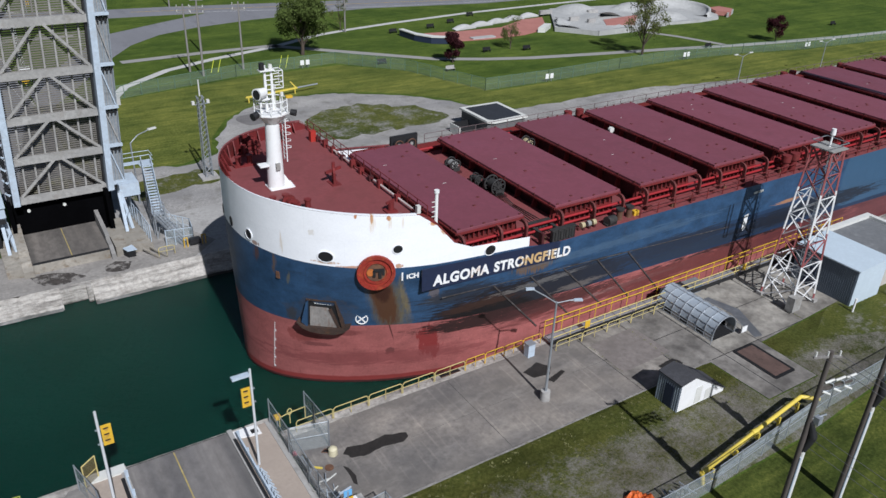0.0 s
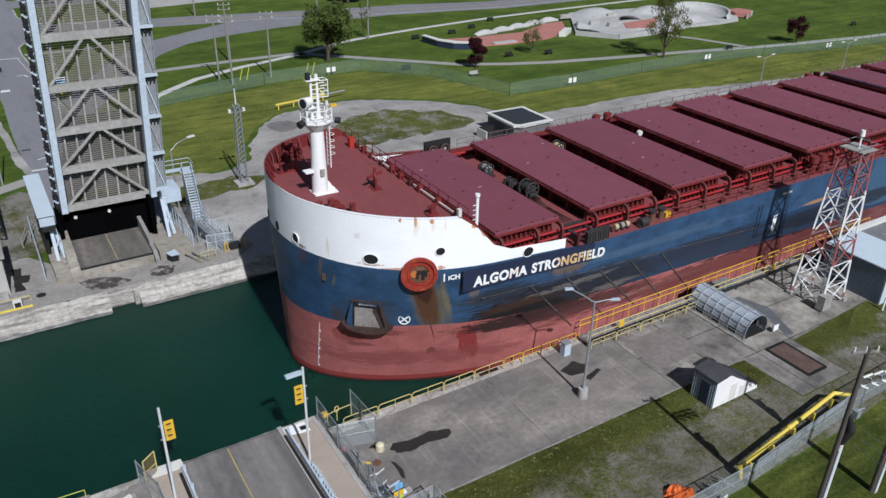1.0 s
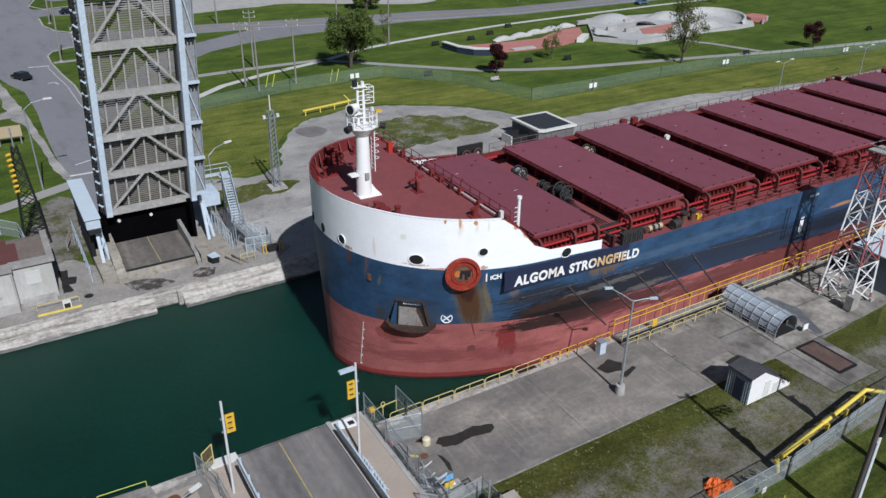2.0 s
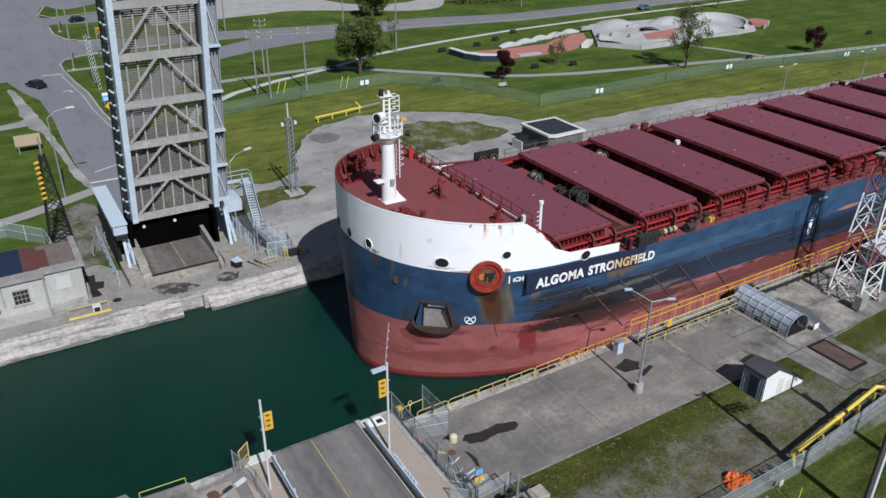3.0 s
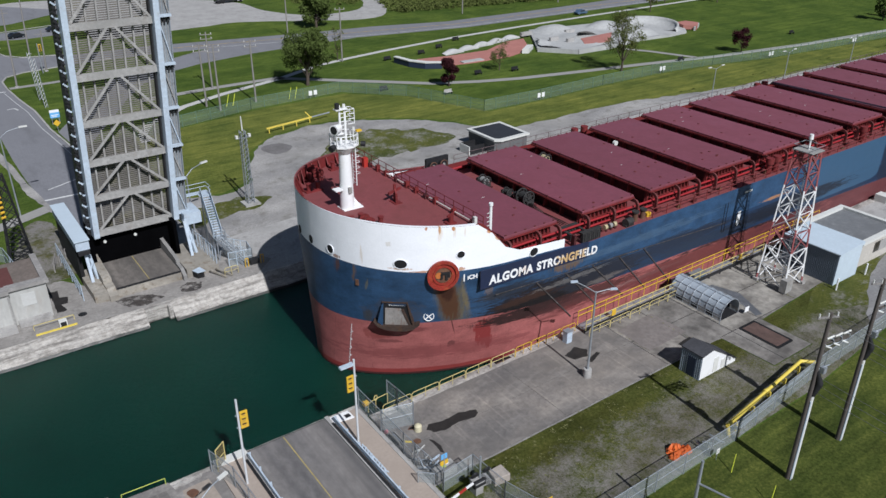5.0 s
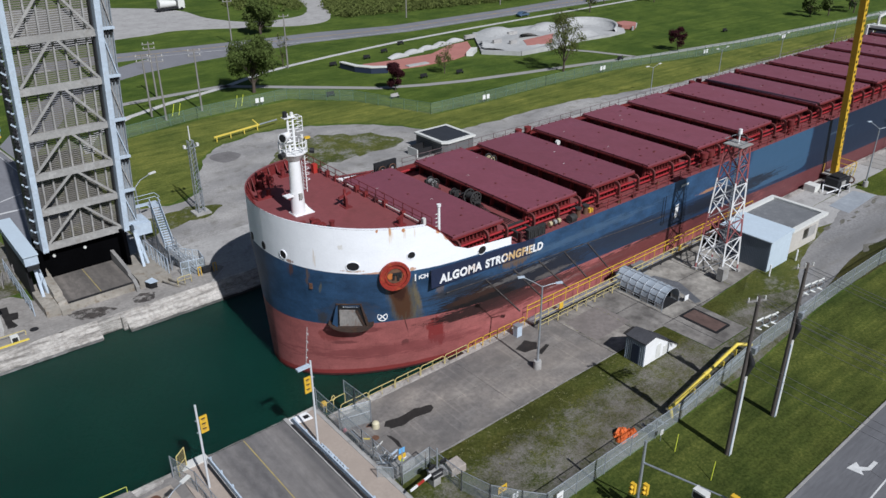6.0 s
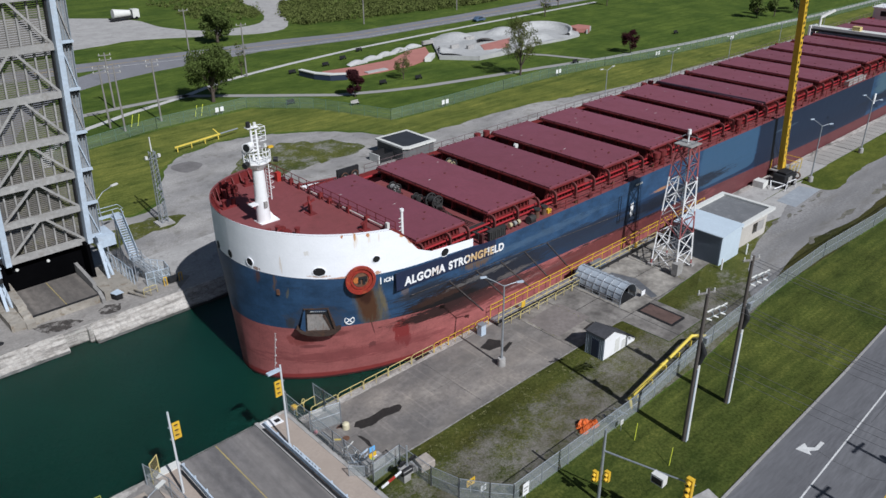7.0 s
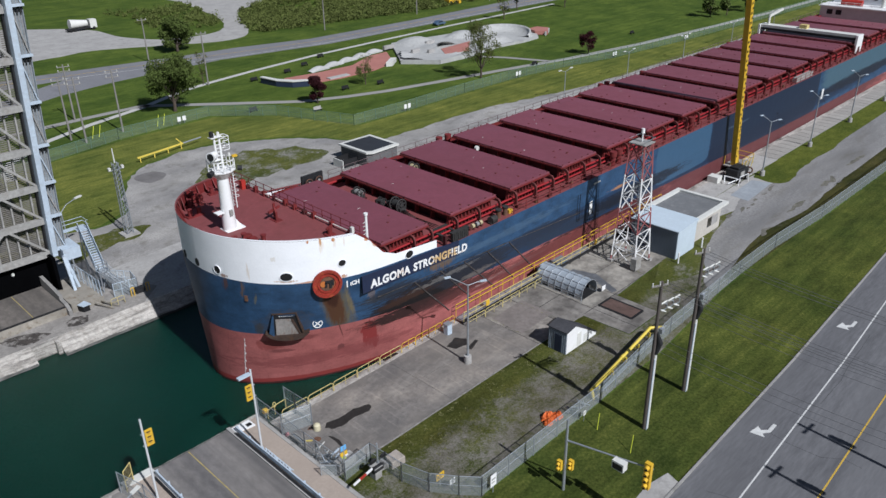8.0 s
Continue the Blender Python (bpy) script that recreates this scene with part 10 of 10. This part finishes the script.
for x, y, w in ((13, 13, 3.0), (16, 9, 2.4), (24, 19, 3.5), (11, 24, 4)):
    part("grind_box", Build().box(x, y, 0.5, x + w, y + 0.8, 1.5), PALE_CONCRETE, sk)
pv = thing("red_plaza", (70, 84, 0.02), "pale red paved strip with pale wave-shaped walls", "plaza")
part("paving", Build().slab([(0.2, 3.4), (3.2, 12), (12, 10.6), (23.5, 10.2), (33.8, 15.5), (40.5, 15.9), (33, 4.6), (23.8, 1.6), (12.8, 1.4)], 0, 0.12), BRICK_RED, pv, "pale red paving")
for i in range(5):
    cx, cy = 14.5 + 5.8 * i, 11.5 + 1.3 * i
    n = 12
    pts = [(cx - 3.1 + 6.2 * k / n, cy + 0.7 * k / n, 0.2 + 0.75 * math.sin(math.pi * k / n)) for k in range(n + 1)]
    vs = [(x, y, 0) for x, y, z in pts] + [(x, y, z) for x, y, z in pts] + [(x, y + 1.6, z) for x, y, z in pts]
    m = n + 1
    part("wave_wall", Build().add(vs, [(k, k + 1, k + 1 + m, k + m) for k in range(n)] + [(k + m, k + 1 + m, k + 1 + 2 * m, k + 2 * m) for k in range(n)], True), SKATE, pv, "pale wave-shaped wall")
part("curved_wall", Build().slab([(-3.0, 12.5), (-2.4, 7.0), (-0.4, 3.2), (3.0, 1.2), (3.6, 2.0), (0.8, 4.0), (-1.4, 7.6), (-2.1, 12.6)], 0, 1.3), NAVY, pv, "dark curved entrance wall")
part("wall_cap", Build().slab([(-3.1, 12.6), (-2.5, 6.9), (-0.5, 3.1), (3.0, 1.1), (3.7, 2.0), (0.9, 4.1), (-1.3, 7.7), (-2.0, 12.7)], 1.3, 1.5), OFFWHITE, pv)
part("low_wall", Build().slab([(28.5, 2.6), (33, 5.9), (34.4, 5.1), (30, 1.8)], 0, 1.1), OFFWHITE, pv)
part("low_wall", Build().slab([(10, 2.2), (16, 2.0), (16, 3.6), (10, 3.8)], 0, 0.35), SKATE, pv)

for i, (x, y) in enumerate(((75.6, 75.9), (84.5, 73.7), (76.5, 100), (84, 103), (93, 108), (66, 99), (60.5, 66.6), (51, 76.4), (124, 58.5), (176, 62))):
    e = thing("park_bench", (x, y, 0.02), "dark park bench on the grass", "bench", "park benches")
    part("seat", Build().box(0, 0, 0.42, 1.9, 0.5, 0.5), DARK if i != 6 else PALE_CONCRETE, e)
    part("backrest", Build().box(0, 0.48, 0.5, 1.9, 0.56, 1.0), DARK if i != 6 else PALE_CONCRETE, e)
    for s in (0.1, 1.7):
        part("leg", Build().box(s, 0.05, 0, s + 0.1, 0.5, 0.42), DARK, e)


# vehicles
def car(loc, rz, paint, label, s=1.0):
    e = thing("car", loc, label, "car", "", rz)
    body = Build()
    prof = [(-2.2, 0.35), (2.2, 0.35), (2.25, 0.75), (1.3, 0.9), (0.7, 1.42), (-1.1, 1.45), (-1.75, 0.95), (-2.25, 0.85)]
    n = len(prof)
    body.add([(x * s, -0.9 * s, z * s) for x, z in prof] + [(x * s, 0.9 * s, z * s) for x, z in prof], [tuple(range(n)), tuple(range(2 * n - 1, n - 1, -1))] + [(i, i + n, (i + 1) % n + n, (i + 1) % n) for i in range(n)])
    bevel(part("body", body, paint, e), 0.08)
    part("windscreen", Build().add([(1.24 * s, -0.75 * s, 0.95 * s), (1.24 * s, 0.75 * s, 0.95 * s), (0.76 * s, 0.7 * s, 1.4 * s), (0.76 * s, -0.7 * s, 1.4 * s)], [(0, 1, 2, 3)]), BLACK, e)
    for y in (-0.92, 0.9):
        part("side_window", Build().box(-1.2 * s, y * s, 0.98 * s, 0.8 * s, (y + 0.02) * s, 1.34 * s), BLACK, e)
    for x in (-1.4, 1.4):
        for y in (-0.85, 0.65):
            wh = part("wheel", Build().tube((x * s, y * s, 0.33 * s), (x * s, (y + 0.2) * s, 0.33 * s), 0.33 * s, 0.33 * s, 14), BLACK, e)
            part("rim", Build().tube((x * s, (y - 0.02) * s, 0.33 * s), (x * s, (y + 0.22) * s, 0.33 * s), 0.18 * s, 0.18 * s, 10), STEEL, wh)
    return e


car((-18.3, 111.6, 0.045), 118, mat("dark_car_paint", (0.02, 0.024, 0.03), 0.25, 0.3, var=0.1), "dark grey saloon car on the bridge road")
car((150, 118, 0.04), 0, mat("blue_car_paint", (0.1, 0.16, 0.25), 0.25, 0.3, var=0.1), "blue car on the far road")
car((-1.0, 177.8, 0.045), 20, mat("dark_car_paint", (0.02, 0.024, 0.03)), "dark car waiting at the junction")
car((9.4, 182.0, 0.045), 8, mat("dark_car_paint", (0.02, 0.024, 0.03)), "dark car on the junction road")
for x, y, h in ((-9.9, 122.9, 15.8), (-1.9, 154.9, 14.0), (-7.1, 165.7, 13.0), (-2.0, 134.2, 9.0)):
    e = thing("utility_pole", (x, y, 0.04), "slim grey pole at the road junction", "utility pole", "junction poles")
    part("pole", Build().tube((0, 0, 0), (0.6, 0, h), 0.2, 0.13, 8), WOOD_POLE, e)
    part("cross_arm", Build().beam((-0.8, 0.2, h - 0.8), (1.6, -0.2, h - 0.8), 0.12), WOOD_POLE, e)
    part("footing", Build().tube((0, 0, 0), (0, 0, 0.2), 0.45, 0.4, 10), PALE_CONCRETE, e)
ts = thing("traffic_signal", (-3.0, 132.5, 0.04), "yellow traffic signal on a grey pole at the junction", "traffic signal")
part("pole", Build().tube((0, 0, 0), (0, 0, 6.6), 0.12, 0.1, 8), STEEL, ts)
part("head", Build().box(0.15, -0.25, 4.9, 0.7, 0.2, 6.4), YELLOW, ts)
for k in range(3):
    part("lens", Build().tube((0.42, -0.25, 5.2 + 0.45 * k), (0.42, -0.4, 5.2 + 0.45 * k), 0.16, 0.17, 10), DARK, ts)
bs = thing("blue_sign", (-9.4, 91.1, 0.02), "blue and white sign on two posts on the grass", "sign")
part("panel", Build().box(0, 0, 1.2, 1.6, 0.1, 2.2), mat("sign_blue", (0.12, 0.4, 0.75), 0.5, var=0.1), bs, "light blue panel")
part("header", Build().box(0, 0, 2.2, 1.6, 0.1, 2.65), WHITE, bs)
part("writing", Build().box(0.2, -0.01, 1.65, 1.4, 0.005, 1.78).box(0.2, -0.01, 1.4, 1.1, 0.005, 1.5), WHITE, bs)
for x in (0.15, 1.35):
    part("post", Build().box(x, 0.1, 0, x + 0.1, 0.2, 2.5), STEEL, bs)
ys = thing("warning_sign", (-9.2, 86.6, 0.02), "yellow diamond warning sign on a post", "sign")
part("panel", Build().add([(0, 0, 0.9), (0.62, 0, 1.5), (0, 0, 2.1), (-0.62, 0, 1.5), (0, 0.05, 0.9), (0.62, 0.05, 1.5), (0, 0.05, 2.1), (-0.62, 0.05, 1.5)], [(0, 1, 2, 3), (7, 6, 5, 4), (0, 4, 5, 1), (1, 5, 6, 2), (2, 6, 7, 3), (3, 7, 4, 0)]), YELLOW, ys)
part("post", Build().tube((0, 0.1, 0), (0, 0.1, 1.9), 0.05, n=6), STEEL, ys)
for x, y in ((-7.75, 109.6), (-7.9, 103.5)):
    e = thing("barrier_mast", (x, y, 0.02), "slim lattice mast of a raised road barrier", "mast", "barrier masts")
    for sx in (-0.25, 0.25):
        part("rail", Build().beam((sx, 0, 0), (sx - 0.4, 0, 9.5), 0.1), STEEL, e)
    for k in range(13):
        u = k / 13
        part("lacing", Build().beam((-0.25 - 0.4 * u, 0, 9.5 * u), (0.25 - 0.4 * (u + 0.077), 0, 9.5 * (u + 0.077)), 0.07), OFFWHITE, e)
tk = thing("mixer_truck", (67, 201, 0.03), "white concrete mixer truck in the gravel lot", "truck")
part("cab", Build().box(3.2, -1.2, 0.6, 5.4, 1.2, 3.2), OFFWHITE, tk)
part("drum", Build().tube((-3.0, 0, 2.4), (2.6, 0, 2.1), 1.5, 1.0, 16), OFFWHITE, tk)
part("chassis", Build().box(-4.2, -1.1, 0.6, 3.4, 1.1, 1.0), DARK, tk)
for x in (-3.2, -1.8, 4.3):
    for y in (-1.2, 0.9):
        part("wheel", Build().tube((x, y, 0.5), (x, y + 0.3, 0.5), 0.5, 0.5, 12), BLACK, tk)
lf = thing("yellow_loader", (184, 145, 0.0), "yellow loader parked at the roadside", "loader")
part("body", Build().box(-2.5, -1.2, 0.7, 2.0, 1.2, 2.0), YELLOW, lf)
part("cab", Build().box(-0.8, -0.9, 2.0, 0.8, 0.9, 3.2), DARK, lf)
part("bucket", Build().box(2.6, -1.4, 0.2, 3.8, 1.4, 1.2), YELLOW, lf)
for x in (-1.6, 1.3):
    for y in (-1.35, 0.95):
        part("wheel", Build().tube((x, y, 0.75), (x, y + 0.4, 0.75), 0.75, 0.75, 12), BLACK, lf)
tr = thing("white_trailer", (190, 150, 0.05), "white box trailer parked at the roadside", "trailer")
part("box", Build().box(0, 0, 0.9, 8, 2.5, 3.6), WHITE, tr)
for x in (1, 6.4):
    part("wheel", Build().tube((x, -0.05, 0.5), (x, 0.3, 0.5), 0.5, 0.5, 12), BLACK, tr)


# ---- trees ----
def tree(loc, h, spread, leaf, label, seed, trunk=0.3, count=2600, size=0.42, bare=0.32, gaps=0.25, lobes=9):
    rnd = random.Random(seed)
    e = thing("tree", loc, label, "tree")
    tb = Build()
    pts = [Vector((rnd.uniform(-0.12, 0.12) * k, rnd.uniform(-0.12, 0.12) * k, h * 0.72 * k / 5)) for k in range(6)]
    for k in range(5):
        tb.tube(pts[k], pts[k + 1], trunk * (1 - k / 6), trunk * (1 - (k + 1) / 6), 8)
    part("trunk", tb, BARK, e)
    lb = Build()
    centres = []
    for i in range(lobes):
        a = 2 * math.pi * i / lobes * 1.62 + rnd.uniform(-0.4, 0.4)
        zz = h * (bare + (0.93 - bare) * rnd.random() ** 0.9)
        k = (zz / h - bare) / (1 - bare)
        r = spread * (0.35 + 0.75 * math.sin(math.pi * min(max(k, 0.08), 0.92))) * rnd.uniform(0.5, 0.8)
        c = Vector((r * math.cos(a), r * math.sin(a), zz))
        centres.append((c, spread * rnd.uniform(0.3, 0.46)))
        s = pts[min(4, max(1, int(5 * zz / h * 0.75)))]
        lb.tube(s, s.lerp(c, 0.55) + Vector((0, 0, 0.3)), trunk * 0.35, trunk * 0.2, 6)
        lb.tube(s.lerp(c, 0.55) + Vector((0, 0, 0.3)), c, trunk * 0.2, trunk * 0.07, 6)
    centres.append((Vector((0, 0, h * 0.88)), spread * 0.4))
    centres.append((Vector((0, 0, h * 0.65)), spread * 0.5))
    part("limb", lb, BARK, e)
    cb = Build()
    for i in range(count):
        c, r = rnd.choice(centres)
        d = Vector((rnd.gauss(0, 1), rnd.gauss(0, 1), rnd.gauss(0, 0.8))).normalized()
        p = c + d * r * (rnd.random() ** 0.45) * rnd.uniform(0.8, 1.15)
        if noise.noise(p * 0.55 + Vector((seed, 0, 0))) < -0.5 + gaps:
            continue
        u = Vector((rnd.gauss(0, 1), rnd.gauss(0, 1), rnd.gauss(0, 1))).normalized()
        v = u.orthogonal().normalized() * size * rnd.uniform(0.6, 1.2)
        w = u.cross(v).normalized() * size * rnd.uniform(0.5, 1.0)
        cb.add([p - v, p - w * 0.6, p + v, p + w * 0.6], [(0, 1, 2, 3)])
    part("crown", cb, leaf, e)
    return e


tree((41, 89.8, 0), 11.4, 5.3, LEAF, "large round green tree by the footpath", 1, 0.42, 15000, 0.27, 0.36, 0.2, 18)
tree((72, 146, 0), 9.0, 4.6, LEAF, "large green tree beyond the road", 2, 0.45, 9000, 0.36, 0.2, 0.2, 14)
tree((65.2, 71.8, 0), 5.8, 2.3, RED_LEAF, "small dark red maple by the footpath", 3, 0.14, 6500, 0.2, 0.25, 0.1, 12)
tree((105.7, 60.2, 0), 14.0, 4.6, SPRING_LEAF, "tall sparse tree coming into leaf", 4, 0.28, 8500, 0.2, 0.28, 0.42, 18)
tree((82.9, 76.5, 0), 7.2, 2.6, SPRING_LEAF, "young tree with thin yellowish leaves", 5, 0.13, 2200, 0.18, 0.28, 0.42, 9)
tree((145, 56.2, 0), 5.8, 2.6, RED_LEAF, "small dark red round tree", 6, 0.16, 3200, 0.22, 0.2, 0.15, 9)
tree((57, 106, 0), 8.0, 2.6, SPRING_LEAF, "thin young tree near the path", 7, 0.12, 650, 0.26, 0.3, 0.5, 8)
for i, (x, y, h) in enumerate(((219, 58.5, 8), (226, 56, 9), (237, 53, 9.5), (243, 57, 8))):
    tree((x, y, 0), h, 3.4, LEAF if i < 2 else DARK_LEAF, "rounded park tree near the fence", 10 + i, 0.2, 1100, 0.5, 0.25, 0.2, 8)
for i, (x, y, h) in enumerate(((205, 108, 9), (172, 109, 9), (240, 100, 8), (300, 95, 9), (190, 118, 8), (262, 84, 7))):
    tree((x, y, 0), h, 3.0, SPRING_LEAF if i % 2 else DARK_LEAF, "bare-branched park tree on the grass", 20 + i, 0.2, 500, 0.4, 0.3, 0.5, 10)

# scrub and woods beyond the road
rnd = random.Random(77)
b = Build()


def inside(x, y, poly):
    hit = False
    for (x0, y0), (x1, y1) in zip(poly, poly[1:] + poly[:1]):
        if (y0 > y) != (y1 > y) and x < (x1 - x0) * (y - y0) / (y1 - y0) + x0:
            hit = not hit
    return hit


for i in range(2600):
    x = rnd.uniform(86, 330)
    edge = 154.5 - 0.17 * (x - 93) if x < 160 else 143.0
    y = edge + (70 if x < 200 else 40) * rnd.random() ** 1.2
    if inside(x, y, LOT) or x < 104 and (y < 172 or rnd.random() < 0.45) or (198 < x < 216 and 150 < y < 170):
        continue
    r = rnd.uniform(0.8, 2.4) * (1.0 + 0.5 * (rnd.random() < 0.12))
    for k in range(70):
        d = Vector((rnd.gauss(0, 1), rnd.gauss(0, 1), abs(rnd.gauss(0, 1.0)))).normalized() * r * rnd.uniform(0.35, 1.1)
        p = Vector((x, y, 0.2)) + d
        u = Vector((rnd.gauss(0, 1), rnd.gauss(0, 1), rnd.gauss(0, 1))).normalized()
        v = u.orthogonal().normalized() * rnd.uniform(0.16, 0.36)
        w = u.cross(v).normalized() * rnd.uniform(0.14, 0.3)
        b.add([p - v, p - w, p + v, p + w], [(0, 1, 2, 3)])
tagged(new("scrub", b.mesh("scrub", SHRUB)), "green and brown scrub beyond the road", "shrubs", kind="stuff")
b = Build()
for i in range(900):
    x = rnd.uniform(-400, 900)
    y = rnd.uniform(330, 420)
    r = rnd.uniform(4, 8)
    for k in range(16):
        d = Vector((rnd.gauss(0, 1), rnd.gauss(0, 1), abs(rnd.gauss(0, 1.0)))).normalized() * r * rnd.uniform(0.4, 1.0)
        p = Vector((x, y, 1.0)) + d
        u = Vector((rnd.gauss(0, 1), rnd.gauss(0, 1), rnd.gauss(0, 1))).normalized()
        v = u.orthogonal().normalized() * rnd.uniform(1.2, 2.4)
        w = u.cross(v).normalized() * rnd.uniform(1.0, 2.0)
        b.add([p - v, p - w, p + v, p + w], [(0, 1, 2, 3)])
tagged(new("far_woods", b.mesh("far_woods", SHRUB)), "far belt of woods", "woods", kind="stuff")
